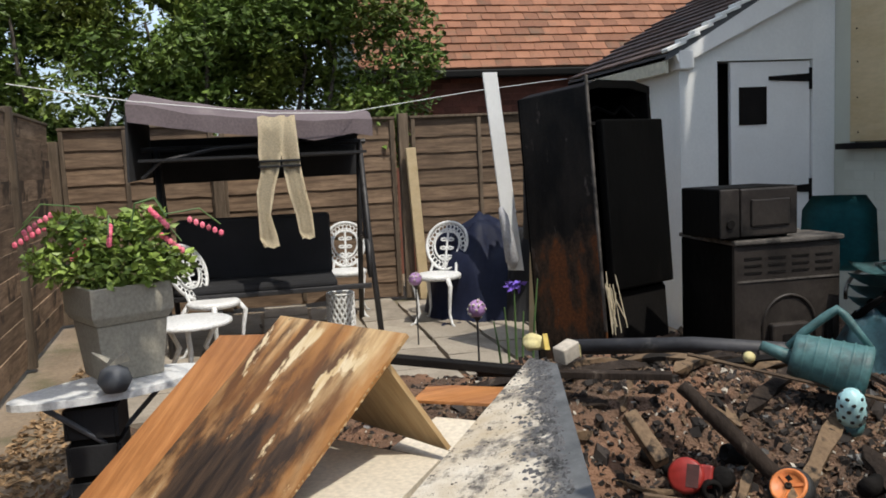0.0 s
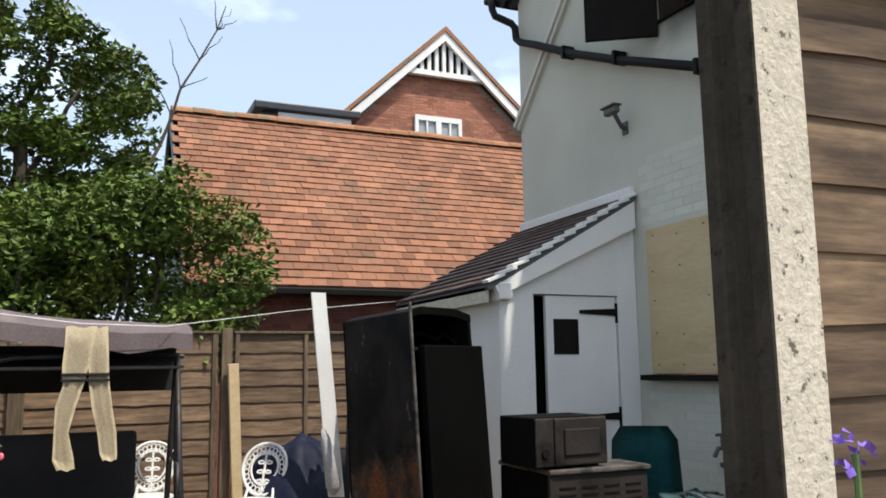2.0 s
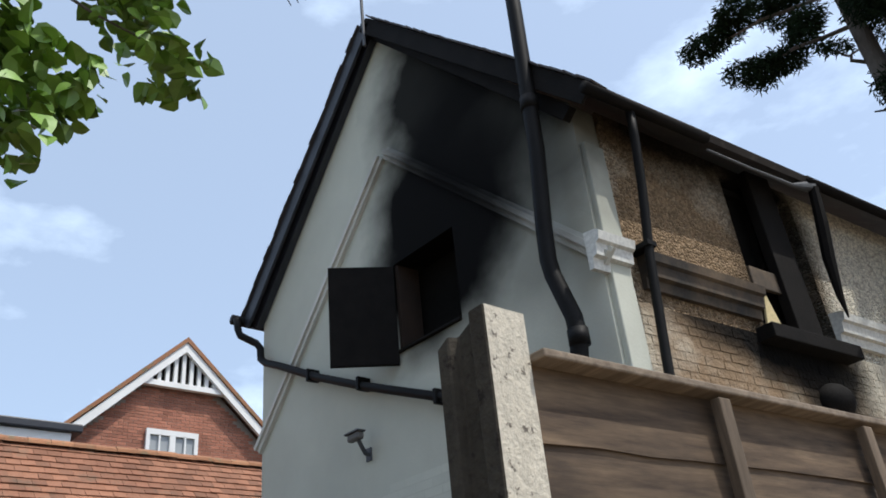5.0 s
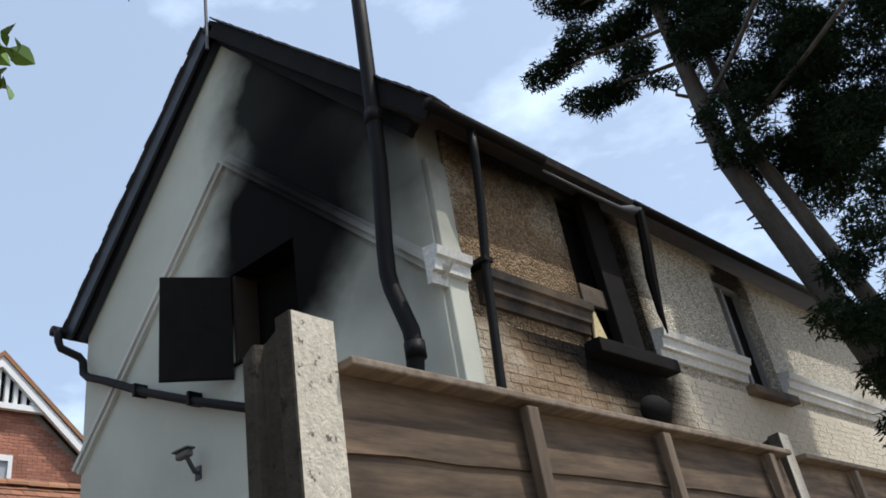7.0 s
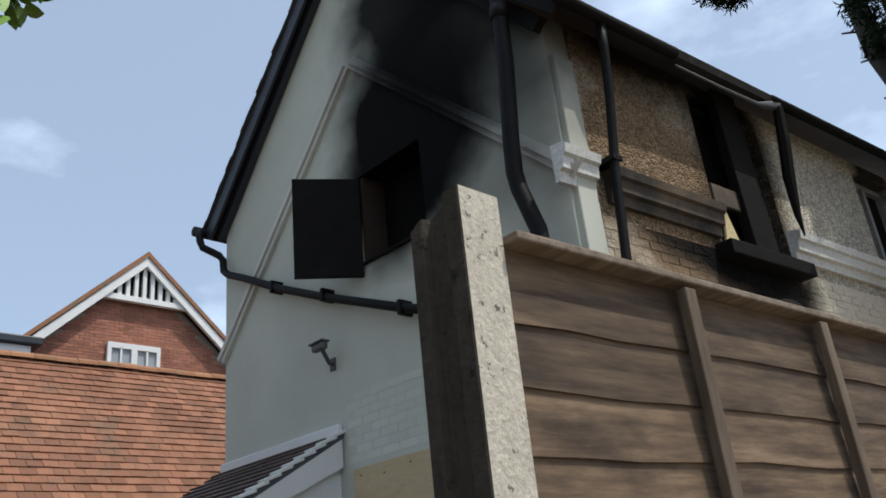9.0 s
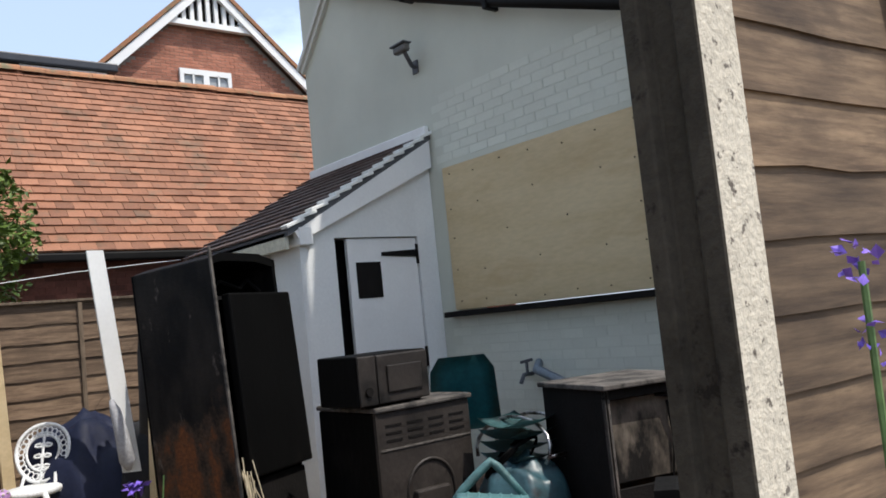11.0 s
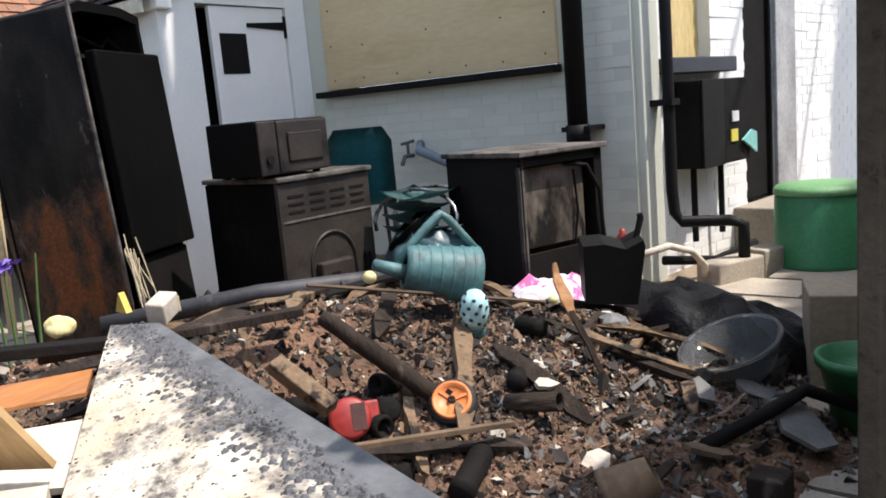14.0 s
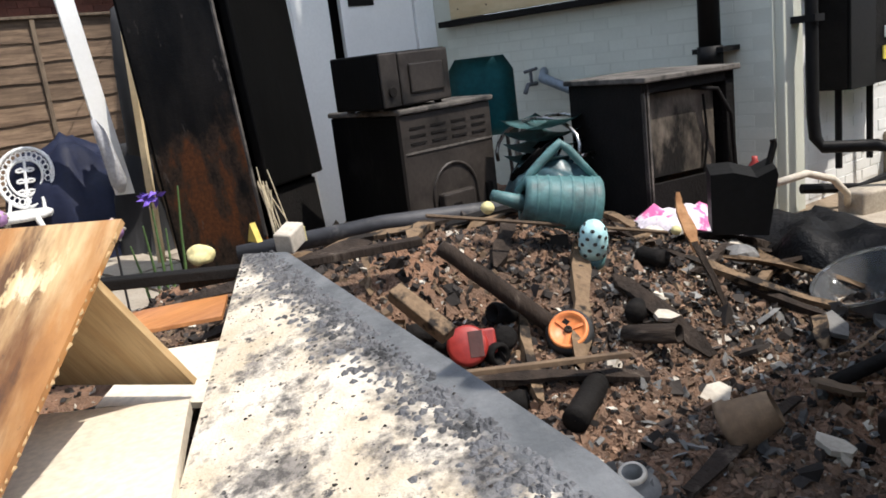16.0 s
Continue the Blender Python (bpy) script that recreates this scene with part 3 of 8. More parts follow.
# ---- garage with clay tile roof ----
garage = thing("tiled_garage", "brick outbuilding with steep orange clay tile roof", "outbuilding")
GX, GE, GR, GRZ = -7.25, 2.55, -9.7, 5.5
GY0, GY1 = -3.36, 5.2
bm = B()
box(bm, GX - 0.25, GX, GY0 + 0.1, GY1, -0.1, 2.5)
part("wall", bm, M["dark_brick"], garage)
bm = prism(B(), [(GX - 0.1, 2.3), (GR - 2.2, 2.3), (GR, GRZ - 0.1)], "y", GY0 + 0.12, GY0 + 0.3)
part("gable", bm, surface("green_grey_boarding", (0.10, 0.15, 0.13), (0.22, 0.28, 0.25), 2, 30, (1, 6, 1), rough=0.8), garage, "weathered green-grey boarded gable end")
part("bargeboard", prism(B(), [(GX + 0.22, GE - 0.16), (GR, GRZ - 0.22), (GR, GRZ - 0.02), (GX + 0.22, GE + 0.02)], "y", GY0 - 0.02, GY0 + 0.02), M["lead"], garage)
part("bargeboard", prism(B(), [(GR * 2 - GX - 0.22, GE - 0.16), (GR, GRZ - 0.22), (GR, GRZ - 0.02), (GR * 2 - GX - 0.22, GE + 0.02)], "y", GY0 - 0.02, GY0 + 0.02), M["lead"], garage)
part("roof_deck", prism(B(), [(GX + 0.22, GE - 0.05), (GR, GRZ - 0.06), (GR * 2 - GX - 0.22, GE - 0.05), (GR, GRZ - 0.16)], "y", GY0, GY1), M["char"], garage)
part("eave_gutter", boxed(GX + 0.2, GX + 0.32, GY0, GY1, GE - 0.14, GE - 0.04, 0.02), M["black_plastic"], garage)
gu = Vector((GR - GX - 0.25, 0, GRZ - GE)); gl = gu.length; gu.normalize()
gtilt = math.atan2(GRZ - GE, -(GR - GX - 0.25))
gme = bpy.data.meshes.new("clay_tile")
bm = boxed(-0.105, 0.105, -0.096, 0.096, -0.014, 0.014)
bm.to_mesh(gme)
bm.free()
gme.materials.append(M["tile_piece"])
rest_v, rest_f = [], []
GN = 26
near_count = 0
for j in range(GN):
    c = Vector((GX + 0.25, 0, GE)) + gu * (j + 0.4) * gl / GN
    for i in range(int((GY1 - GY0) / 0.197)):
        y = GY0 + 0.08 + i * 0.197 + (0.0985 if j % 2 else 0)
        m = Matrix.Translation((c.x, y, c.z + random.uniform(0, 0.004))) @ Matrix.Rotation(gtilt - 0.12 + random.uniform(-0.035, 0.035), 4, "Y") @ Matrix.Rotation(random.uniform(-0.03, 0.03), 4, "X")
        if j < 10 and -2.6 < y < 2.2 and near_count < 290:
            share("tile", gme, garage, m)
            near_count += 1
        else:
            k = len(rest_v)
            for sx, sy, sz in ((-1, -1, -1), (1, -1, -1), (1, 1, -1), (-1, 1, -1), (-1, -1, 1), (1, -1, 1), (1, 1, 1), (-1, 1, 1)):
                rest_v.append(m @ Vector((sx * 0.105, sy * 0.096, sz * 0.011)))
            rest_f += [tuple(k + a for a in f) for f in ((0, 3, 2, 1), (4, 5, 6, 7), (0, 1, 5, 4), (1, 2, 6, 5), (2, 3, 7, 6), (3, 0, 4, 7))]
me = bpy.data.meshes.new("roof_tiles")
me.from_pydata(rest_v, [], rest_f)
me.materials.append(M["tile"])
ob = new("roof_tiles", me)
ob.parent = garage
tagged(ob, kind="stuff")
rme = bpy.data.meshes.new("ridge_tile")
bm = B()
for a in range(7):
    a0, a1 = math.pi * a / 7, math.pi * (a + 1) / 7
    vs = [bm.verts.new((0.14 * math.cos(q), s, 0.11 * math.sin(q))) for q, s in ((a0, -0.16), (a1, -0.16), (a1, 0.16), (a0, 0.16))]
    bm.faces.new(vs)
bmesh.ops.remove_doubles(bm, verts=bm.verts, dist=0.001)
bm.to_mesh(rme)
bm.free()
rme.materials.append(M["ridge"])
for i in range(int((GY1 - GY0) / 0.325)):
    share("ridge_tile", rme, garage, Matrix.Translation((GR, GY0 + 0.16 + i * 0.325, GRZ - 0.05 + random.uniform(-0.008, 0.008))))

# ---- red brick house beyond ----
red = thing("red_brick_house", "red brick gabled house with white bargeboards and louvred gable top", "house")
HX, HAY, HAZ = -15.0, 3.54, 9.86
HL, HR, HE = 0.45, 6.8, 6.9
bm = prism(B(), [(HL + 0.2, 0), (HR - 0.2, 0), (HR - 0.2, HE), (HAY, HAZ - 0.2), (HL + 0.2, HE)], "x", HX - 6, HX)
part("wall", bm, M["mortar"], red)
def brick_field(y0, y1, z0, z1, put, length=0.225, height=0.075, depth=0.01, inside=None):
    """Joined brick faces, proud of the joints; put maps (along, out, up) into the world."""
    vs, fs = [], []
    r = 0
    z = z0
    while z + height <= z1 + 1e-6:
        y = y0 + (length / 2 if r % 2 else 0) - length / 2
        while y < y1:
            a, b = max(y, y0), min(y + length - 0.01, y1)
            if b - a > 0.03 and (inside is None or inside((a + b) / 2, z + height / 2)):
                k = len(vs)
                d = depth + random.uniform(-0.002, 0.003)
                for u, o, w in ((a, 0, z), (b, 0, z), (b, 0, z + height - 0.01), (a, 0, z + height - 0.01), (a, d, z), (b, d, z), (b, d, z + height - 0.01), (a, d, z + height - 0.01)):
                    vs.append(put(u, o, w))
                fs += [tuple(k + i for i in f) for f in ((4, 5, 6, 7), (0, 1, 5, 4), (1, 2, 6, 5), (2, 3, 7, 6), (3, 0, 4, 7))]
            y += length
        z += height
        r += 1
    return vs, fs


def brick_object(name, data, material, parent, m=None):
    me = bpy.data.meshes.new(name)
    me.from_pydata(data[0], [], data[1])
    me.materials.append(material)
    ob = new(name, me)
    ob.parent = parent
    if m is not None:
        ob.matrix_basis = m
    return tagged(ob, kind="stuff")


# red house: front bricks, window, bargeboards, louvres
def in_red(y, z):
    if 2.84 < y < 3.98 and 7.07 < z < 7.64:
        return False
    return z < HE + (HAZ - 0.25 - HE) * (1 - abs(y - HAY) / (HAY - HL - 0.2)) - 0.08
brick_object("bricks", brick_field(HL + 0.25, HR - 0.25, 5.6, HAZ - 0.2, lambda u, o, w: Vector((HX + o, u, w)), inside=in_red), M["red_brick"], red)
for y0, z0 in ((HL, HE - 0.25), (HR, HE - 0.25)):
    s = 1 if y0 < HAY else -1
    bm = prism(B(), [(y0, z0), (HAY, HAZ - 0.25), (HAY, HAZ), (y0, z0 + 0.26)], "x", HX + 0.2, HX + 0.3)
    part("bargeboard", bm, M["white_trim"], red, "white painted bargeboard")
    bm = prism(B(), [(y0 - s * 0.12, z0 + 0.2), (HAY, HAZ + 0.0), (HAY, HAZ + 0.13), (y0 - s * 0.12, z0 + 0.32)], "x", HX - 6, HX + 0.34)
    part("roof_slope", bm, M["ridge"], red)
LB = 8.75
part("louvre_back", prism(B(), [(HAY - 0.98, LB), (HAY + 0.98, LB), (HAY, HAZ - 0.2)], "x", HX + 0.02, HX + 0.12), M["char"], red)
part("louvre_rail", boxed(HX + 0.1, HX + 0.24, HAY - 1.12, HAY + 1.12, LB - 0.07, LB + 0.06), M["white_trim"], red)
for i in range(-4, 5):
    y = HAY + i * 0.2
    top = HAZ - 0.15 - abs(i) * 0.2 * 0.97
    if top > LB + 0.1:
        part("louvre_slat", boxed(HX + 0.12, HX + 0.2, y - 0.045, y + 0.045, LB, top), M["white_trim"], red)
wn = part("window", boxed(HX - 0.02, HX + 0.05, 2.8, 4.0, 7.06, 7.62), M["glass"], red)
bm = B()
for y0, y1, z0, z1 in ((2.78, 4.04, 7.55, 7.68), (2.72, 4.1, 7.02, 7.12), (2.78, 2.87, 7.12, 7.55), (3.95, 4.04, 7.12, 7.55), (3.34, 3.48, 7.12, 7.55), (3.08, 3.12, 7.1, 7.57), (3.70, 3.74, 7.1, 7.57)):
    box(bm, HX + 0.03, HX + 0.11, y0, y1, z0, z1)
part("window_frame", bm, M["white_trim"], wn)
# right-hand lower wing and flat dormer
part("wing", boxed(HX - 6, HX - 0.1, HR - 0.3, HR + 6, 0, 7.3), M["red_brick"], red)
part("eave_box", boxed(HX - 0.1, HX + 0.3, HR - 0.5, HR + 1.0, HE - 0.55, HE - 0.3), M["black_paint"], red)
part("window_pane", boxed(HX - 0.1, HX + 0.02, 5.85, 6.5, 6.2, 7.2), M["white_trim"], red)
dorm = thing("flat_roof_dormer", "grey flat-roofed dormer beside the brick gable", "dormer")
part("body", boxed(-17, -14.2, -1.1, 0.9, 4, 7.1), M["lead"], dorm)
part("flat_roof", boxed(-17.2, -14.0, -1.3, 1.1, 7.1, 7.28, 0.03), M["black_paint"], dorm)
part("fascia", boxed(-14.2, -14.1, -0.75, 0.9, 6.85, 7.09), M["white_trim"], dorm)

# screws round the plywood sheet
sme = bpy.data.meshes.new("screw")
bm = cyl(B(), (0, -0.003, 0), (0, 0.003, 0), 0.0065, 0.0055, 8)
bm.to_mesh(sme)
bm.free()
sme.materials.append(M["char"])
for i in range(7):
    for j in range(5):
        if i in (0, 6) or j in (0, 4) or (i + j) % 2 == 0:
            share("screw", sme, house, Matrix.Translation((PX0 + 0.06 + i * (PX1 - PX0 - 0.12) / 6 + random.uniform(-0.02, 0.02), -0.033, PZ0 + 0.07 + j * (PZ1 - PZ0 - 0.12) / 4 + random.uniform(-0.02, 0.02))))

# ---- plumbing on the gable ----
pipes = thing("gutter_downpipe", "black gutter outlet with swan neck and long sloping pipe", "drainpipe")
tilted = [(-4.84, -0.29, 5.70), (-4.82, -0.28, 5.56), (-4.78, -0.27, 5.47), (-4.67, -0.12, 5.36), (-4.64, -0.09, 5.30), (-4.62, -0.09, 5.16), (-4.52, -0.09, 5.08), (-4.2, -0.09, 4.93), (-3.5, -0.09, 4.57), (-2.75, -0.09, 4.23), (-1.72, -0.09, 3.80), (-0.3, -0.09, 3.25)]
part("pipe", tube(B(), tilted, 0.042, 10), M["black_plastic"], pipes, smooth=True)
for x in (-3.6, -2.75, -1.7):
    z = 4.57 + (x + 3.5) * -0.435
    part("clip", boxed(x - 0.02, x + 0.02, -0.145, 0, z - 0.06, z + 0.07, 0.005), M["black_plastic"], pipes)
part("gutter", tube(B(), [(-4.90, -0.32, 5.71), (-4.90, 6, 5.71)], 0.06, 10), M["black_plastic"], pipes, smooth=True)
stack = thing("soil_stack", "thick black soil stack running up past the eaves", "drainpipe")
part("pipe", tube(B(), [(-0.245, -0.16, 0.9), (-0.24, -0.16, 3.2), (-0.17, -0.17, 3.5), (-0.125, -0.18, 3.70), (-0.135, -0.18, 3.86), (-0.235, -0.2, 4.22), (-0.255, -0.2, 4.36), (-0.245, -0.2, 4.6), (-0.18, -0.2, 5.3), (-0.15, -0.2, 6.7), (-0.12, -0.2, 9.2)], 0.064, 14), M["black_plastic"], stack, smooth=True)
for z in (0.95, 3.7, 5.75):
    p = (-0.245, -0.16) if z < 2 else ((-0.125, -0.18) if z < 4 else (-0.17, -0.2))
    part("collar", cyl(B(), (*p, z - 0.06), (*p, z + 0.06), 0.075), M["black_plastic"], stack, smooth=True)
part("bracket", boxed(-0.34, -0.14, -0.2, 0.0, 0.97, 1.0), M["black_plastic"], stack)
down = thing("rainwater_pipe", "black rainwater pipe with a long foot bend", "drainpipe", m=side)
part("pipe", tube(B(), [(0.32, 0.32, 5.54), (0.29, 0.34, 5.3), (0.22, 0.38, 4.9), (0.15, 0.36, 4.3), (0.13, 0.30, 3.5), (0.15, 0.15, 2.2), (0.15, 0.15, 0.56), (0.16, 0.155, 0.42), (0.2, 0.17, 0.36), (0.46, 0.28, 0.36), (0.53, 0.31, 0.33), (0.53, 0.31, 0.13)], 0.036, 12), M["black_plastic"], down, smooth=True)
for z in (4.4, 2.6, 1.1):
    cy = 0.36 if z > 4 else 0.15
    part("clip", boxed(0.0, 0.2, cy - 0.05, cy + 0.05, z - 0.02, z + 0.02), M["black_plastic"], down)
gut = thing("eaves_gutter", "buckled heat-damaged gutter along the eave", "gutter", m=side)
part("gutter", tube(B(), [(0.34, -0.2, 5.53), (0.34, 1.25, 5.57)], 0.05, 8), M["char"], gut, smooth=True)
part("broken_length", tube(B(), [(0.32, 1.25, 5.46), (0.32, 1.9, 5.47), (0.32, 2.5, 5.49), (0.32, 2.85, 5.58)], [0.012, 0.014, 0.02, 0.06], 8), M["lead"], gut, "peeled pale length of gutter", smooth=True)
part("gutter", tube(B(), [(0.34, 2.75, 5.61), (0.34, 10, 5.77)], 0.05, 8), M["char"], gut, smooth=True)
part("hanging_strip", tube(B(), [(0.34, 2.85, 5.55), (0.30, 2.86, 5.2), (0.24, 2.88, 4.85), (0.2, 2.92, 4.5), (0.2, 2.94, 4.28)], [0.05, 0.06, 0.06, 0.035, 0.008], 8), M["char"], gut, "melted strip hanging from the gutter")
secu = thing("security_camera", "small grey security camera on a wall bracket", "camera")
part("body", boxed(-2.84, -2.66, -0.22, -0.15, 3.70, 3.77, 0.02), surface("grey_casing", (0.07, 0.066, 0.06), (0.13, 0.125, 0.115), 4, 50, rough=0.5), secu)
part("hood", boxed(-2.86, -2.65, -0.235, -0.14, 3.767, 3.785, 0.006), M["lead"], secu)
part("bracket", tube(B(), [(-2.80, 0.0, 3.61), (-2.78, -0.06, 3.61), (-2.74, -0.13, 3.66), (-2.73, -0.17, 3.71)], 0.02), M["lead"], secu)
part("wall_plate", boxed(-2.84, -2.76, -0.014, 0.0, 3.55, 3.67, 0.004), M["lead"], secu)
aerial = thing("television_aerial", "thin roof aerial on a pole at the gable apex", "aerial")
part("pole", tube(B(), [(-2.2, -0.25, 7.9), (-2.22, -0.25, 9.3)], 0.018), M["lead"], aerial)
part("boom", tube(B(), [(-2.45, -0.5, 9.0), (-2.85, -0.85, 8.86)], 0.012), M["lead"], aerial)
for i in range(7):
    c = Vector((-2.45, -0.5, 9.0)).lerp(Vector((-2.85, -0.85, 8.86)), i / 6)
    part("element", tube(B(), [c + Vector((-0.1, 0.14, 0)), c + Vector((0.1, -0.14, 0))], 0.006, 6), M["lead"], aerial)
part("stay", tube(B(), [(-2.21, -0.25, 9.05), (-2.45, -0.5, 9.0)], 0.012, 6), M["lead"], aerial)
# open burnt casement
case = part("casement", boxed(-0.025, 0.025, -0.62, 0, 4.28, 5.27, 0.006), M["char"], house, "burnt black casement standing open", m=Matrix.Translation((-2.27, -0.01, 0)) @ Matrix.Rotation(radians(-33), 4, "Z"))
part("stay_bar", boxed(UX0, UX1, -0.03, 0.05, UZ0 - 0.03, UZ0, 0.01), M["char"], house, "charred sill")
part("reveal", boxed(UX0, UX0 + 0.04, 0.02, 0.28, UZ0, UZ1), surface("scorched_plaster", (0.012, 0.008, 0.006), (0.04, 0.022, 0.013), 3, 30, rough=0.9), house)
# burnt upper windows in the side wall
def sash(y0, y1, z0, z1, material, open_tilt=0):
    w = part("window", boxed(-0.2, -0.18, y0 + 0.02, y1 - 0.02, z0 + 0.02, z1 - 0.02), M["dark_void"], house, m=side)
    bm = B()
    for a, b, c, d in ((y0, y1, z0, z0 + 0.07), (y0, y1, z1 - 0.07, z1), (y0, y0 + 0.07, z0, z1), (y1 - 0.07, y1, z0, z1), ((y0 + y1) / 2 - 0.035, (y0 + y1) / 2 + 0.035, z0, z1)):
        box(bm, -0.19, -0.12, a, b, c, d, 0.006)
    part("window_frame", bm, material, w)
sash(A0, A1, AZ0, AZ1, M["char"])
sash(C0, C1, CZ0, CZ1, surface("smoked_frame", (0.16, 0.16, 0.15), (0.28, 0.28, 0.27), 2, 30, rough=0.7))
part("window_sill", boxed(-0.1, 0.16, A0 - 0.14, A1 + 0.08, AZ0 - 0.14, AZ0 - 0.01, 0.01), M["char"], house, m=side)
part("window_sill", boxed(-0.1, 0.12, C0 - 0.1, C1 + 0.1, CZ0 - 0.1, CZ0, 0.01), M["soot_mould"], house, m=side)
part("curtain_remnant", prism(B(), [(A0 + 0.1, AZ0), (A0 + 0.38, AZ0), (A0 + 0.22, AZ0 + 0.42)], "x", -0.05, -0.03), surface("yellowed_cloth", (0.5, 0.4, 0.2), (0.7, 0.58, 0.33), 3, 40, rough=0.9), house, m=side)
part("fallen_blind", boxed(-0.05, 0.05, A0 + 0.62, A1 - 0.12, AZ0 - 0.12, AZ1 + 0.05, 0.01), M["char"], house, m=side @ Matrix.Rotation(0.04, 4, "X"))
part("blind_strip", boxed(-0.04, 0.0, A0 + 0.05, A0 + 0.55, AZ0 + 0.42, AZ0 + 0.62, 0.01), M["soot_mould"], house, m=side)
# ground floor of side wall
part("board", boxed(-0.12, -0.09, G0, G1, GZ0, GZ1), surface("yellow_board", (0.50, 0.37, 0.14), (0.62, 0.48, 0.22), 2, 30, (1, 1, 0.3), rough=0.7), house, "yellow plywood board in the side window", m=side)
part("window_sill", boxed(-0.1, 0.13, G0 - 0.2, G1 + 0.13, GZ0 - 0.1, GZ0, 0.008), M["black_paint"], house, m=side)
part("door_frame", boxed(-0.1, 0.03, D1, D1 + 0.4, 0, 2.3, 0.01), surface("smoked_frame_post", (0.10, 0.10, 0.10), (0.5, 0.5, 0.5), 2, 30, rough=0.8), house, m=side)
part("doorstep", boxed(0.0, 0.45, D0 - 0.25, D1 + 0.1, -0.03, 0.28, 0.015), M["slab"], house, m=side)
part("doorstep", boxed(0.46, 0.75, D0 - 0.35, D1 - 0.1, -0.03, 0.14, 0.015), M["slab"], house, m=side)
hood = thing("wall_vent_hood", "dark scorched rounded vent hood on the smoked brick wall", "vent", m=side)
bm = B()
bmesh.ops.create_uvsphere(bm, u_segments=20, v_segments=10, radius=1.0, matrix=Matrix.Translation((0.02, 2.55, 3.5)) @ Matrix.Diagonal((0.16, 0.19, 0.16, 1)))
part("shell", bm, M["char"], hood, smooth=True)
part("wall_flange", boxed(0.004, 0.02, 2.33, 2.77, 3.36, 3.40, 0.004), M["black_plastic"], hood)
meter = thing("meter_box", "scorched black meter cabinet with melted cover on the wall", "meter box", m=side)
part("cabinet", boxed(0.0, 0.22, 0.42, 1.16, 0.66, 1.22, 0.01), M["char"], meter)
part("cover", boxed(0.225, 0.24, 0.42, 0.72, 0.66, 1.22, 0.004), M["black_plastic"], meter)
part("dial", boxed(0.222, 0.232, 0.86, 0.96, 0.93, 1.0, 0.003), M["white_trim"], meter, "white dial")
part("warning_label", boxed(0.222, 0.230, 0.84, 0.94, 0.80, 0.88), surface("yellow_label", (0.6, 0.5, 0.05), (0.75, 0.62, 0.1), 4, 40, rough=0.5), meter, "yellow label")
part("melted_flap", prism(B(), [(0.98, 0.80), (1.20, 0.70), (1.20, 0.84), (1.12, 0.86)], "x", 0.235, 0.25), surface("aqua_plastic", (0.16, 0.45, 0.42), (0.26, 0.6, 0.56), 3, 40, rough=0.4), meter, "melted aqua plastic flap")
for y in (0.58, 0.98):
    part("conduit", tube(B(), [(0.08, y, 0.66), (0.08, y, 0.16)], 0.022, 8), M["black_plastic"], meter)
part("ground_pipe", tube(B(), [(0.1, 0.1, 0.12), (0.3, 0.4, 0.08), (0.32, 0.95, 0.1)], 0.03, 8), M["black_plastic"], meter)
tap = thing("garden_tap", "old brass garden tap on the white wall", "tap")
part("body", tube(B(), [(-1.74, 0, 0.86), (-1.74, -0.1, 0.86), (-1.74, -0.14, 0.80)], 0.016), M["lead"], tap)
part("handle", tube(B(), [(-1.8, -0.06, 0.95), (-1.68, -0.06, 0.97)], 0.012), M["lead"], tap)
part("stem", tube(B(), [(-1.74, -0.06, 0.86), (-1.74, -0.06, 0.96)], 0.012), M["lead"], tap)
waste = thing("waste_pipe", "grey waste pipe sticking out of the white wall", "pipe")
part("pipe", tube(B(), [(-1.66, 0.0, 0.94), (-1.60, -0.1, 0.90), (-1.2, -0.12, 0.76)], 0.035, 12), surface("grey_pvc", (0.12, 0.15, 0.18), (0.2, 0.24, 0.28), 3, 30, rough=0.5), waste, smooth=True)

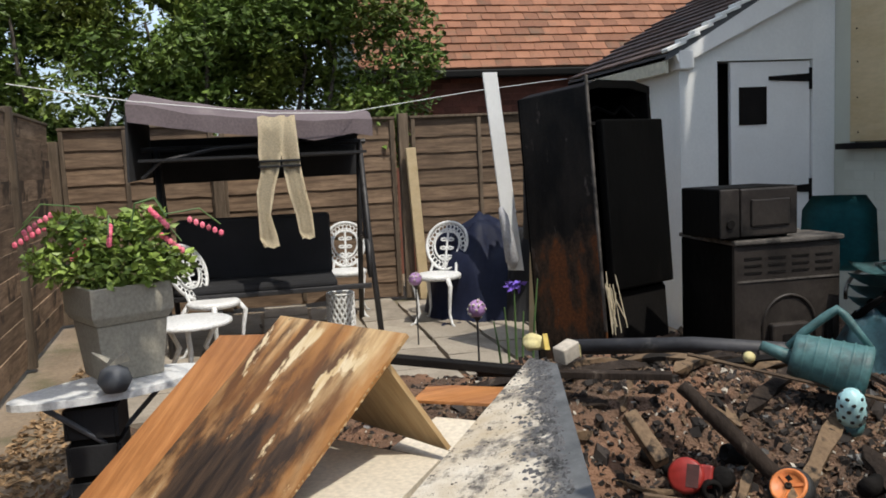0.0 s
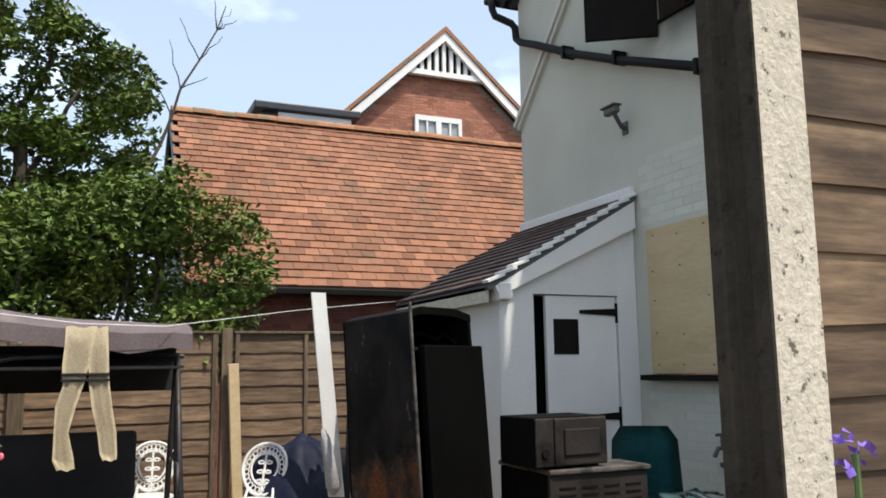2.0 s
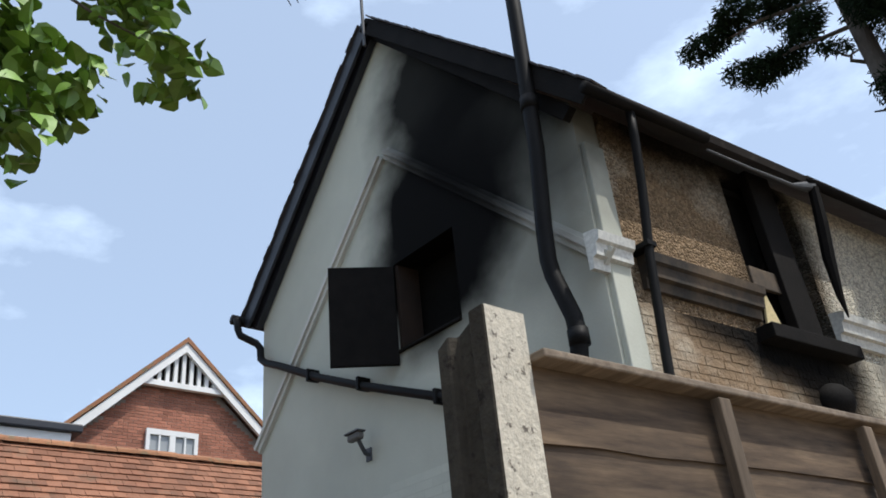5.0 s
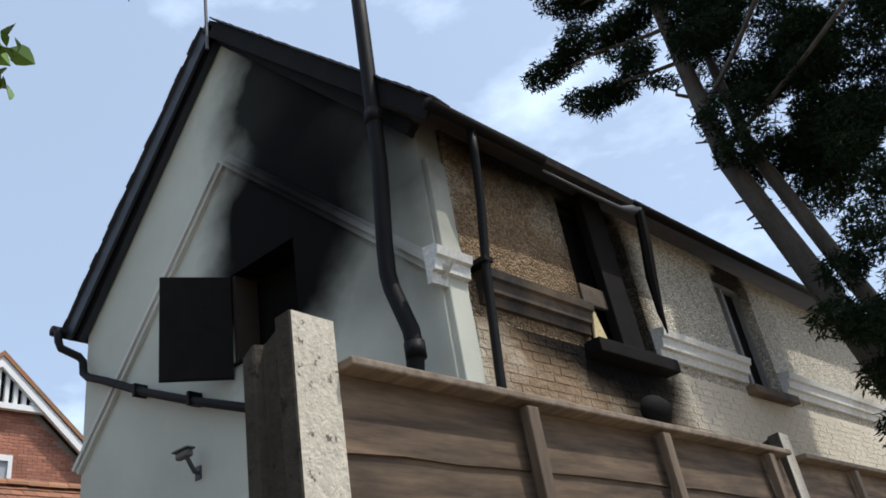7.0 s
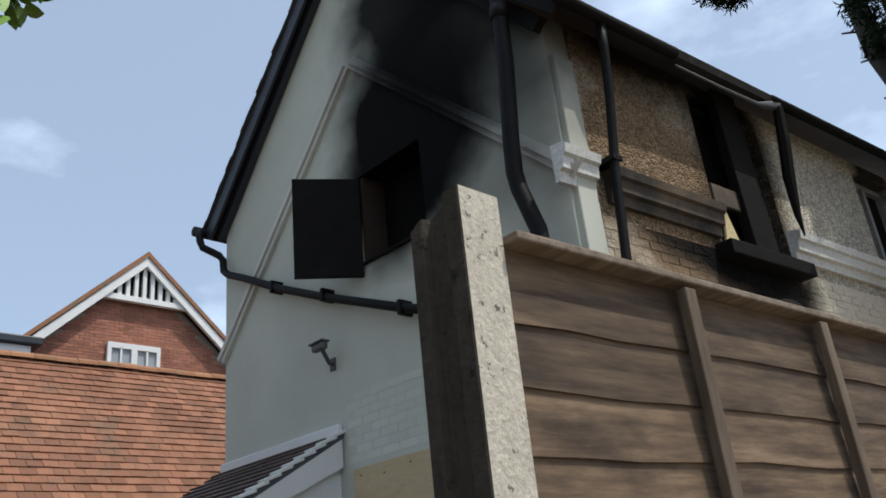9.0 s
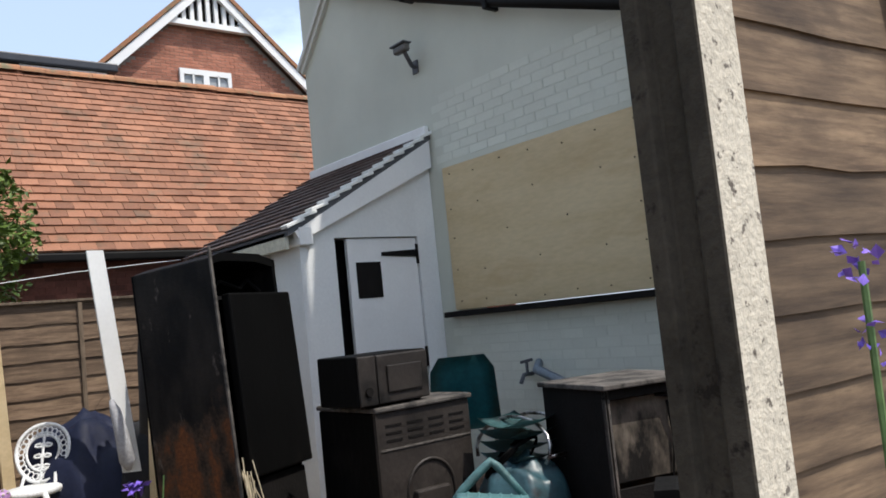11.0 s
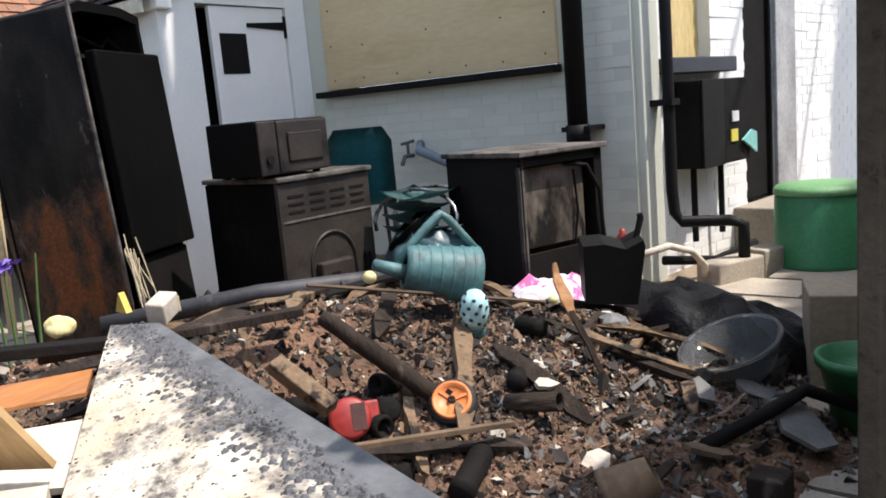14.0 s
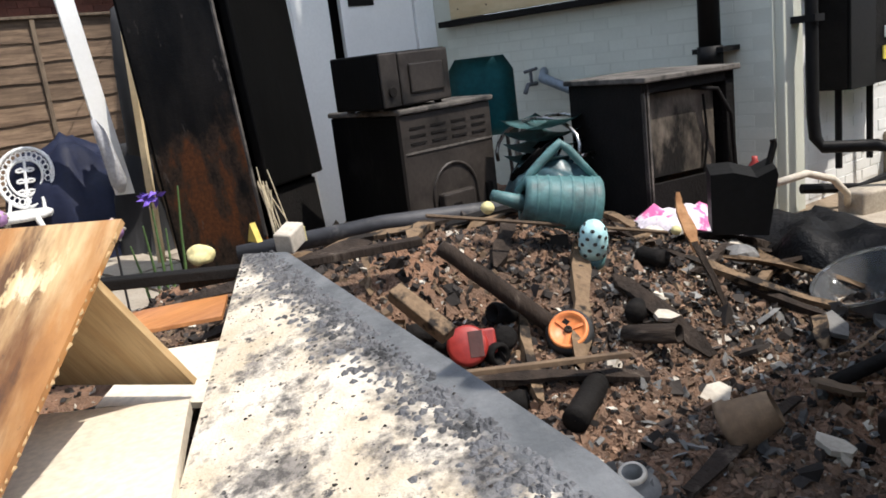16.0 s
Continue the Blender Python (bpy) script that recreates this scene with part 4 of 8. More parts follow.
# ---- fences ----
def lap_panel(parent, origin, direction, length, height, material, batten_mat, boards=11, battens=(0.02, 0.33, 0.66, 0.98), face=1, bottom=0.05, wave=0.016, lap=0.03, cap=None):
    """Horizontal waney lap boards with vertical battens and a capping rail."""
    d = Vector(direction).normalized()
    n = Vector((d.y, -d.x, 0)) * face
    o = Vector(origin)
    ang = math.atan2(d.y, d.x)
    base = Matrix.Translation(o) @ Matrix.Rotation(ang, 4, "Z")
    sgn = -1 * face
    bh = (height - bottom) / boards
    for i in range(boards):
        bm = B()
        z0 = bottom + i * bh
        N = 14
        lo = [z0 - 0.03 + wave * noise.noise(Vector((k * 0.9, i * 3.1 + o.x, o.y))) for k in range(N + 1)]
        va = []
        for k in range(N + 1):
            x = length * k / N
            va.append([bm.verts.new((x, sgn * lap, lo[k])), bm.verts.new((x, sgn * 0.010, z0 + bh + 0.012)), bm.verts.new((x, sgn * 0.000, z0 + bh + 0.012)), bm.verts.new((x, sgn * 0.014, lo[k]))])
        for k in range(N):
            for q in range(4):
                bm.faces.new((va[k][q], va[k][(q + 1) % 4], va[k + 1][(q + 1) % 4], va[k + 1][q]))
        bm.faces.new(va[0])
        bm.faces.new(list(reversed(va[-1])))
        part("board", bm, material, parent, m=base)
    for b in battens:
        x = b * length
        part("batten", boxed(x - 0.02, x + 0.02, sgn * 0.03, sgn * 0.055, bottom, height - 0.01, 0.003), batten_mat, parent, m=base)
    part("capping_rail", boxed(0, length, sgn * -0.01, sgn * (0.058 if cap else 0.06), height, height + (0.018 if cap else 0.025), 0.004), cap or batten_mat, parent, m=base)
    return parent


M["fence_lx"] = wood("fence_board_local", (0.10, 0.062, 0.037), (0.27, 0.182, 0.115), "x", 0.85, 0.25)
M["fence_nx"] = wood("sunlit_fence_board_local", (0.06, 0.036, 0.02), (0.23, 0.155, 0.092), "x", 0.85, 0.28, char=(0.028, 0.016, 0.009), char_at=(0.53, 0.7), char_scale=2.4, char_stretch=(0.7, 2, 2))
# fence_lx lightened, with dark blotches: sun on this run put into the colour
M["fence_side"] = wood("sun_lightened_fence_board", (0.15, 0.095, 0.058), (0.40, 0.28, 0.185), "x", 0.85, 0.3, char=(0.05, 0.032, 0.02), char_at=(0.54, 0.6), char_scale=2.2)
# back fence, x = -5.3
for k, (ya, yb) in enumerate(((-6.42, -5.0), (-4.95, -3.2), (-3.05, -1.3))):
    f = thing("timber_fence", "weathered brown lap fence at the back of the yard", "fence", group="back fence")
    lap_panel(f, (-5.3, ya, 0), (0, 1, 0), yb - ya, 1.85, M["fence_lx"], M["fence_up"], 11, (0.02, 0.42, 0.98))
for y in (-6.47, -4.98, -3.12):
    p = thing("fence_post", "square weathered timber fence post", "post", group="back fence posts")
    part("post", boxed(-5.33, -5.21, y - 0.05, y + 0.05, 0, 1.9 if y > -4 else 1.75, 0.006), M["fence_up"], p)
p = thing("fence_post", "leaning yellowed timber post against the fence", "post")
part("post", boxed(-0.04, 0.04, -0.05, 0.05, 0, 1.55, 0.006), M["ply"], p, m=Matrix.Translation((-5.12, -3.0, 0)) @ Matrix.Rotation(0.05, 4, "X"))
# left fence
for k in range(4):
    xa = -5.25 + k * 1.86
    f = thing("timber_fence", "weathered brown lap fence along the side of the yard", "fence", group="side fence")
    lap_panel(f, (xa, -6.5 + 0.17 * k, 0), (1.83, 0.17, 0), 1.78, 1.9, M["fence_side"], M["fence_up"], 11, (0.02, 0.33, 0.66, 0.98))
    p = thing("fence_post", "square weathered timber fence post", "post", group="side fence posts")
    part("post", boxed(xa + 1.78, xa + 1.85, -6.4 + 0.17 * k, -6.29 + 0.17 * k, 0, 1.95, 0.006), M["fence_up"], p)
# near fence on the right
M["post_shade_stain"] = surface("shade_stained_concrete", (0.03, 0.026, 0.02), (0.085, 0.074, 0.058), 6, 70, rough=0.95, relief=0.7, third=(0.022, 0.018, 0.015), third_scale=22, third_at=(0.58, 0.66), spec=0.2)
PX, PY = 2.16, -3.45
def slotted_post(x, y, top):
    """Concrete fence post with worn arrises; shade and stains are coloured onto the face away from the sun."""
    c = thing("concrete_post", "slotted aggregate concrete fence post with stained side darkened for shade", "post")
    bm = prism(B(), [(x, y), (x, y + 0.108), (x - 0.132, y + 0.108), (x - 0.132, y), (x - 0.100, y), (x - 0.092, y + 0.02), (x - 0.048, y + 0.02), (x - 0.04, y)], "z", -0.1, top)
    for v in bm.verts:
        if v.co.z > top - 0.01:
            v.co.z -= 0.05 * max(0, (x - 0.03 - v.co.x) / 0.115) + random.uniform(0, 0.006)
    bmesh.ops.recalc_face_normals(bm, faces=bm.faces)
    bmesh.ops.bevel(bm, geom=[e for e in bm.edges if abs(e.verts[0].co.z - e.verts[1].co.z) > 0.5], offset=0.003, segments=1, affect="EDGES")
    bmesh.ops.recalc_face_normals(bm, faces=bm.faces)
    # shade is put into the colour of sides turned from the sun, with stains
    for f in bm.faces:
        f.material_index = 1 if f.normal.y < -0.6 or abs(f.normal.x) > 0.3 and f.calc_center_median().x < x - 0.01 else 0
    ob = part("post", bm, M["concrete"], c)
    ob.data.materials.append(M["post_shade_stain"])
    return c
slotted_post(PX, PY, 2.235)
for k in range(3):
    o = Vector((2.135, -3.338, 0)) + Vector((0.072, 1.0, 0)) * (2.13 * k)
    f = thing("timber_fence", "sunlit rough-sawn lap fence with battens and capping rail", "fence", group="near fence")
    lap_panel(f, o, (0.072, 1.0, 0), 2.0, 2.14, M["fence_nx"], M["fence_up"], 18, (0.262, 0.56, 0.91), wave=0.008, lap=0.019, cap=M["fence_rail"])
    if k:
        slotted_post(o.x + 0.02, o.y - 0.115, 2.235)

# ---- more materials for the yard ----
def scorched_ply():
    """Plywood with honey streaks along the slope and a burnt patch (local x along the ridge, y up the slope)."""
    m, nt, p = nodes_of("scorched_plywood")
    v = coords(nt)
    g = coords(nt, (7, 0.9, 7))
    wide = coords(nt, (2.2, 0.8, 1))
    grain = noise_node(nt, g, 4.5, 9, 0.62)
    col = mix_node(nt, ramp_node(nt, grain, 0.3, 0.7), (0.36, 0.21, 0.085), (0.66, 0.47, 0.25))
    streak = coords(nt, (3.0, 0.6, 1))
    col = mix_node(nt, ramp_node(nt, noise_node(nt, wide, 2.4, 8, 0.6), 0.46, 0.60, (0, 0, 0), (0.85, 0.85, 0.85)), col, (0.36, 0.15, 0.036))
    col = mix_node(nt, ramp_node(nt, noise_node(nt, streak, 3.1, 8, 0.6), 0.50, 0.60, (0, 0, 0), (0.92, 0.92, 0.92)), col, (0.075, 0.030, 0.011))
    sub = nt.nodes.new("ShaderNodeVectorMath")
    sub.operation = "SUBTRACT"
    nt.links.new(v, sub.inputs[0])
    sub.inputs[1].default_value = (0.24, -0.62, 0)
    sc = nt.nodes.new("ShaderNodeVectorMath")
    sc.operation = "MULTIPLY"
    nt.links.new(sub.outputs[0], sc.inputs[0])
    sc.inputs[1].default_value = (1.04, 0.7, 0)
    ln = nt.nodes.new("ShaderNodeVectorMath")
    ln.operation = "LENGTH"
    nt.links.new(sc.outputs[0], ln.inputs[0])
    add = nt.nodes.new("ShaderNodeMath")
    add.operation = "MULTIPLY_ADD"
    nt.links.new(noise_node(nt, wide, 3.6, 9, 0.66), add.inputs[0])
    add.inputs[1].default_value = 0.88
    nt.links.new(ln.outputs["Value"], add.inputs[2])
    toast = ramp_node(nt, add.outputs[0], 0.66, 0.88, (0.85, 0.85, 0.85), (0, 0, 0))
    col = mix_node(nt, toast, col, (0.17, 0.07, 0.022))
    burn = ramp_node(nt, add.outputs[0], 0.60, 0.70, (1, 1, 1), (0, 0, 0))
    col = mix_node(nt, burn, col, mix_node(nt, ramp_node(nt, grain, 0.4, 0.6), (0.018, 0.012, 0.009), (0.06, 0.036, 0.022)))
    peel = ramp_node(nt, noise_node(nt, wide, 3.4, 9, 0.62), 0.60, 0.625)
    col = mix_node(nt, peel, col, mix_node(nt, ramp_node(nt, grain, 0.4, 0.6), (0.56, 0.40, 0.20), (0.72, 0.60, 0.40)))
    stain = ramp_node(nt, noise_node(nt, v, 26, 8, 0.7), 0.63, 0.68)
    col = mix_node(nt, stain, col, (0.10, 0.06, 0.03))
    nt.links.new(col, p.inputs["Base Color"])
    p.inputs["Roughness"].default_value = 0.5
    bump(nt, p, grain, 0.5, 0.004)
    return m


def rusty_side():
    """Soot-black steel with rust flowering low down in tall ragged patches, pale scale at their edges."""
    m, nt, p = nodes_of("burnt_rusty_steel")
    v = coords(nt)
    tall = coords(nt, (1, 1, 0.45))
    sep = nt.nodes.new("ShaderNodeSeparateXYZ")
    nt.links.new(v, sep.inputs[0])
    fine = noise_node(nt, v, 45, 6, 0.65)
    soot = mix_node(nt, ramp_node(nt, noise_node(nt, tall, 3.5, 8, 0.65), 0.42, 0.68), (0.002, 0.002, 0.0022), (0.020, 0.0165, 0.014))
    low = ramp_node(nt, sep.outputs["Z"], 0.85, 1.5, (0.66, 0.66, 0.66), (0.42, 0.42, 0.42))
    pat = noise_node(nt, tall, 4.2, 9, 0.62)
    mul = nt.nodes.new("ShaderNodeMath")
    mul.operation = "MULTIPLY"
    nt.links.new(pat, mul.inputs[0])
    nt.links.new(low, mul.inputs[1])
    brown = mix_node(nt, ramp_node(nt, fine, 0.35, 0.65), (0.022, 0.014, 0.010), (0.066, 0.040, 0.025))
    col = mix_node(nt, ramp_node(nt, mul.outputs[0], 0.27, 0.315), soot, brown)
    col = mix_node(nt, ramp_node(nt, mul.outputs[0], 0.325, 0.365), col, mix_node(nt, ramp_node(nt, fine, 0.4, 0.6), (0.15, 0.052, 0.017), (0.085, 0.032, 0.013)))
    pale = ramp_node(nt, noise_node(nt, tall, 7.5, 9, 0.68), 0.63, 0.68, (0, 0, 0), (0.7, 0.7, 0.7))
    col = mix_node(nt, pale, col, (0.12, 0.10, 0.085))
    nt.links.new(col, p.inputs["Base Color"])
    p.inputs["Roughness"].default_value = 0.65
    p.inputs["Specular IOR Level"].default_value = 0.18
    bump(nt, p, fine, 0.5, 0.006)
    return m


def ash_board():
    """Cream board, sooted and crusted along its far edge (local x runs along the near edge, y across)."""
    m, nt, p = nodes_of("ash_stained_board")
    v = coords(nt)
    sep = nt.nodes.new("ShaderNodeSeparateXYZ")
    nt.links.new(v, sep.inputs[0])
    def math_node(op, a, b):
        n = nt.nodes.new("ShaderNodeMath")
        n.operation = op
        for k, q in enumerate((a, b)):
            if isinstance(q, (int, float)):
                n.inputs[k].default_value = q
            else:
                nt.links.new(q, n.inputs[k])
        return n.outputs[0]
    edge = math_node("ADD", math_node("MULTIPLY", sep.outputs["X"], 0.355), 0.0925)
    d = math_node("SUBTRACT", edge, sep.outputs["Y"])
    wob = noise_node(nt, v, 5.5, 8, 0.7)
    fine = noise_node(nt, v, 38, 6, 0.7)
    grain = noise_node(nt, v, 120, 3)
    dd = math_node("ADD", d, math_node("MULTIPLY", math_node("SUBTRACT", wob, 0.5), 0.55))
    col = mix_node(nt, ramp_node(nt, wob, 0.35, 0.65), (0.47, 0.39, 0.28), (0.68, 0.63, 0.54))
    col = mix_node(nt, ramp_node(nt, noise_node(nt, v, 2.3, 5), 0.46, 0.66, (0, 0, 0), (0.75, 0.75, 0.75)), col, (0.40, 0.31, 0.19))
    crust = ramp_node(nt, dd, 0.07, 0.15, (1, 1, 1), (0, 0, 0))
    col = mix_node(nt, crust, col, mix_node(nt, ramp_node(nt, fine, 0.4, 0.6), (0.02, 0.019, 0.02), (0.16, 0.155, 0.15)))
    mark = ramp_node(nt, noise_node(nt, v, 4.2, 10, 0.72), 0.505, 0.575, (0, 0, 0), (0.92, 0.92, 0.92))
    col = mix_node(nt, mark, col, mix_node(nt, ramp_node(nt, fine, 0.42, 0.58), (0.03, 0.028, 0.028), (0.20, 0.18, 0.16)))
    spot = ramp_node(nt, noise_node(nt, v, 19, 9, 0.75), 0.585, 0.62)
    col = mix_node(nt, spot, col, (0.045, 0.042, 0.042))
    bare = ramp_node(nt, d, 0.035, 0.06, (1, 1, 1), (0, 0, 0))
    col = mix_node(nt, bare, col, mix_node(nt, ramp_node(nt, wob, 0.4, 0.7), (0.075, 0.08, 0.085), (0.16, 0.165, 0.17)))
    nt.links.new(col, p.inputs["Base Color"])
    p.inputs["Roughness"].default_value = 0.8
    bump(nt, p, mix_node(nt, 0.6, fine, mix_node(nt, crust, grain, wob)), 0.7, 0.01)
    return m



M["swing_cloth"] = surface("faded_mauve_canvas", (0.11, 0.085, 0.09), (0.19, 0.15, 0.155), 3, 50, rough=0.9, relief=0.3, third=(0.26, 0.22, 0.2), third_scale=1.5, third_at=(0.55, 0.75))
M["black_cloth"] = surface("black_cushion", (0.008, 0.008, 0.009), (0.02, 0.02, 0.022), 3, 40, rough=0.9)
M["dark_metal"] = surface("dark_painted_tube", (0.02, 0.02, 0.022), (0.05, 0.048, 0.048), 4, 50, rough=0.5, metal=0.3)
M["cast_white"] = surface("white_cast_metal", (0.62, 0.62, 0.60), (0.80, 0.80, 0.78), 6, 60, rough=0.5, relief=0.3, third=(0.42, 0.40, 0.36), third_scale=5, third_at=(0.62, 0.75))
M["pot"] = surface("grey_stone_planter", (0.29, 0.265, 0.21), (0.40, 0.37, 0.30), 2.5, 60, rough=0.75, relief=0.25)
M["soil"] = surface("soil", (0.03, 0.02, 0.014), (0.07, 0.05, 0.035), 8, 60, rough=1)
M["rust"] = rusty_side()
M["tub"] = surface("burnt_rusty_tub", (0.008, 0.009, 0.009), (0.05, 0.042, 0.036), 3.2, 30, (1, 1, 0.6), rough=0.6, relief=0.4, third=(0.15, 0.066, 0.026), third_scale=2.3, third_at=(0.47, 0.64), spec=0.2)
M["burnt_steel"] = surface("smoke_blackened_steel", (0.0016, 0.0016, 0.0017), (0.0042, 0.004, 0.0038), 2.5, 35, (1, 1, 0.35), rough=0.6, spec=0.07, third=(0.017, 0.0145, 0.013), third_scale=3.4, third_at=(0.57, 0.74), relief=0.3)
M["brown_steel"] = surface("heat_browned_enamel", (0.011, 0.009, 0.008), (0.062, 0.052, 0.045), 6, 40, rough=0.45, relief=0.3, third=(0.010, 0.009, 0.008), third_scale=3.0, third_at=(0.46, 0.62), spec=0.35)
M["ash_top"] = surface("ash_dusted_edge", (0.03, 0.027, 0.024), (0.17, 0.15, 0.13), 7, 60, rough=0.9, relief=0.6, third=(0.02, 0.018, 0.016), third_scale=6, third_at=(0.5, 0.62))
M["teal"] = surface("teal_plastic", (0.012, 0.11, 0.13), (0.025, 0.17, 0.19), 2, 30, rough=0.45, relief=0.1)
M["teal_can"] = surface("sooty_teal_plastic", (0.04, 0.12, 0.125), (0.10, 0.215, 0.22), 6, 40, rough=0.55, relief=0.3, third=(0.025, 0.035, 0.035), third_scale=7, third_at=(0.5, 0.72))
M["aqua"] = surface("pale_aqua_plastic", (0.40, 0.72, 0.76), (0.56, 0.84, 0.86), 3, 40, rough=0.4, relief=0.1)
M["orange_wood"] = wood("varnished_orange_board", (0.34, 0.13, 0.04), (0.56, 0.25, 0.09), "y", 0.45, 0.05)
M["scorched_ply"] = scorched_ply()
M["pale_wood"] = wood("split_orange_softwood", (0.44, 0.20, 0.08), (0.62, 0.34, 0.16), "x", 0.6, 0.05)
M["pale_ply"] = wood("pale_cabinet_board", (0.46, 0.30, 0.14), (0.60, 0.43, 0.23), "x", 0.6, 0.05)
M["cream_board"] = surface("cream_laminate", (0.58, 0.50, 0.38), (0.72, 0.65, 0.53), 2, 50, rough=0.5, relief=0.1, third=(0.2, 0.15, 0.1), third_scale=14, third_at=(0.68, 0.74))
M["ash_board"] = ash_board()
M["grey_ash"] = surface("grey_ash_crust", (0.06, 0.06, 0.065), (0.15, 0.15, 0.155), 4, 50, rough=0.9, relief=0.9, dist=0.012, third=(0.02, 0.02, 0.02), third_scale=9)
M["rubble"] = surface("fire_rubble_earth", (0.055, 0.038, 0.029), (0.19, 0.128, 0.092), 3, 40, rough=0.95, spec=0.15, relief=1.0, dist=0.03, third=(0.24, 0.135, 0.085), third_scale=1.6, third_at=(0.46, 0.62))
M["char_bits"] = surface("charcoal_bits", (0.010, 0.009, 0.0085), (0.052, 0.043, 0.038), 6, 50, rough=0.7, spec=0.15, island=0.5, world_space=True)
M["brown_bits"] = surface("splinter_bits", (0.05, 0.032, 0.02), (0.20, 0.132, 0.078), 5, 50, rough=0.85, island=0.5, world_space=True)
M["pale_bits"] = surface("plaster_bits", (0.30, 0.26, 0.21), (0.56, 0.51, 0.43), 5, 50, rough=0.85, island=0.4, world_space=True)
M["grey_bits"] = surface("slate_bits", (0.06, 0.06, 0.06), (0.20, 0.195, 0.185), 5, 50, rough=0.7, island=0.5, world_space=True)
M["earth_bits"] = surface("clay_crumbs", (0.10, 0.060, 0.038), (0.26, 0.16, 0.105), 5, 50, rough=0.95, island=0.4, world_space=True)
M["red"] = surface("sooty_red_plastic", (0.22, 0.014, 0.010), (0.36, 0.03, 0.022), 4, 40, rough=0.5, relief=0.15, third=(0.06, 0.015, 0.012), third_scale=5, third_at=(0.56, 0.72))
M["burnt_red"] = surface("scorched_red_plastic", (0.035, 0.012, 0.010), (0.09, 0.025, 0.02), 9, 50, rough=0.7, relief=0.3)
M["orange"] = surface("orange_plastic", (0.62, 0.17, 0.04), (0.78, 0.28, 0.09), 4, 40, rough=0.5, relief=0.1)
M["rubber"] = surface("black_rubber", (0.012, 0.012, 0.012), (0.03, 0.03, 0.03), 5, 50, rough=0.7)
M["scorched_stick"] = surface("half_burnt_timber", (0.10, 0.066, 0.04), (0.30, 0.205, 0.125), 7, 50, rough=0.8, relief=0.6, third=(0.02, 0.016, 0.013), third_scale=7, third_at=(0.48, 0.56), spec=0.2)
M["burnt_log"] = surface("charred_timber", (0.010, 0.008, 0.007), (0.055, 0.04, 0.031), 9, 45, (1, 1, 0.25), rough=0.8, spec=0.15, relief=0.9, dist=0.012, third=(0.16, 0.13, 0.105), third_scale=9, third_at=(0.58, 0.70))
M["ash_pipe"] = surface("soot_dulled_pipe", (0.012, 0.012, 0.014), (0.05, 0.05, 0.056), 6, 40, rough=0.6, relief=0.3, third=(0.09, 0.085, 0.08), third_scale=9, third_at=(0.56, 0.7))
M["tarp"] = surface("melted_black_sheeting", (0.004, 0.004, 0.0045), (0.010, 0.010, 0.011), 3, 30, rough=0.55, spec=0.16, relief=0.6, dist=0.02)
M["navy"] = surface("dark_blue_bags", (0.006, 0.009, 0.024), (0.016, 0.02, 0.045), 3, 30, rough=0.6, spec=0.2)
M["green"] = surface("green_plastic", (0.018, 0.13, 0.05), (0.035, 0.20, 0.08), 2, 40, rough=0.45, relief=0.1)
M["cream_cloth"] = surface("cream_knit", (0.52, 0.43, 0.28), (0.70, 0.61, 0.44), 5, 90, rough=0.95, relief=0.4)
M["lilac"] = surface("lilac_glaze", (0.32, 0.17, 0.36), (0.45, 0.27, 0.48), 8, 60, rough=0.35)
M["pink"] = surface("pink_petal", (0.62, 0.06, 0.13), (0.80, 0.22, 0.28), 5, 40, rough=0.6, island=0.4)
M["violet"] = surface("violet_petal", (0.12, 0.06, 0.42), (0.24, 0.14, 0.60), 5, 40, rough=0.6, island=0.3)
M["fern"] = surface("planter_leaf", (0.11, 0.18, 0.025), (0.28, 0.37, 0.075), 3, 30, rough=0.5, island=0.4, relief=0)
M["stem"] = surface("green_stem", (0.05, 0.11, 0.03), (0.12, 0.2, 0.06), 4, 30, rough=0.6)
M["pinkcloth"] = surface("pink_printed_cloth", (0.55, 0.50, 0.55), (0.68, 0.62, 0.66), 3, 60, rough=0.9, third=(0.60, 0.12, 0.30), third_scale=7, third_at=(0.54, 0.58))
M["clear"], _nt, _p = nodes_of("clear_plastic")
_p.inputs["Base Color"].default_value, _p.inputs["Roughness"].default_value = (0.36, 0.37, 0.38, 1), 0.08
_p.inputs["Transmission Weight"].default_value, _p.inputs["IOR"].default_value = 0.85, 1.2
M["yellow"] = surface("pale_yellow_skin", (0.55, 0.47, 0.2), (0.72, 0.64, 0.34), 6, 40, rough=0.7)


# ---- paving ----
paving = structure("pavement", "uneven stone paving slabs of the back yard", "paving")
def slab_mesh(k):
    rnd = random.Random(k)
    n = 6
    bm = B()
    pts = [(0.29 * (1 + rnd.uniform(-0.05, 0.05)) * sx, 0.21 * (1 + rnd.uniform(-0.05, 0.05)) * sy) for sx, sy in ((-1, -0.96), (0, -1), (1, -0.97), (1, 0.97), (0.1, 1), (-1, 0.96))]
    prism(bm, pts, "z", 0, 0.035)
    me = bpy.data.meshes.new("slab")
    bmesh.ops.recalc_face_normals(bm, faces=bm.faces)
    bm.to_mesh(me)
    bm.free()
    me.materials.append(M["slab"])
    return me
slabs = [slab_mesh(k) for k in range(5)]
count = 0
for ix in range(11):
    for iy in range(9):
        x, y = -5.0 + ix * 0.6 + (0.3 if iy % 2 else 0), -5.3 + iy * 0.44
        if x > -1.9 or y > -1.6:
            continue
        share("slab", random.choice(slabs), paving, Matrix.Translation((x, y, -0.032 + random.uniform(0, 0.006))) @ Matrix.Rotation(random.uniform(-0.02, 0.02) + math.pi * random.randint(0, 1), 4, "Z"))
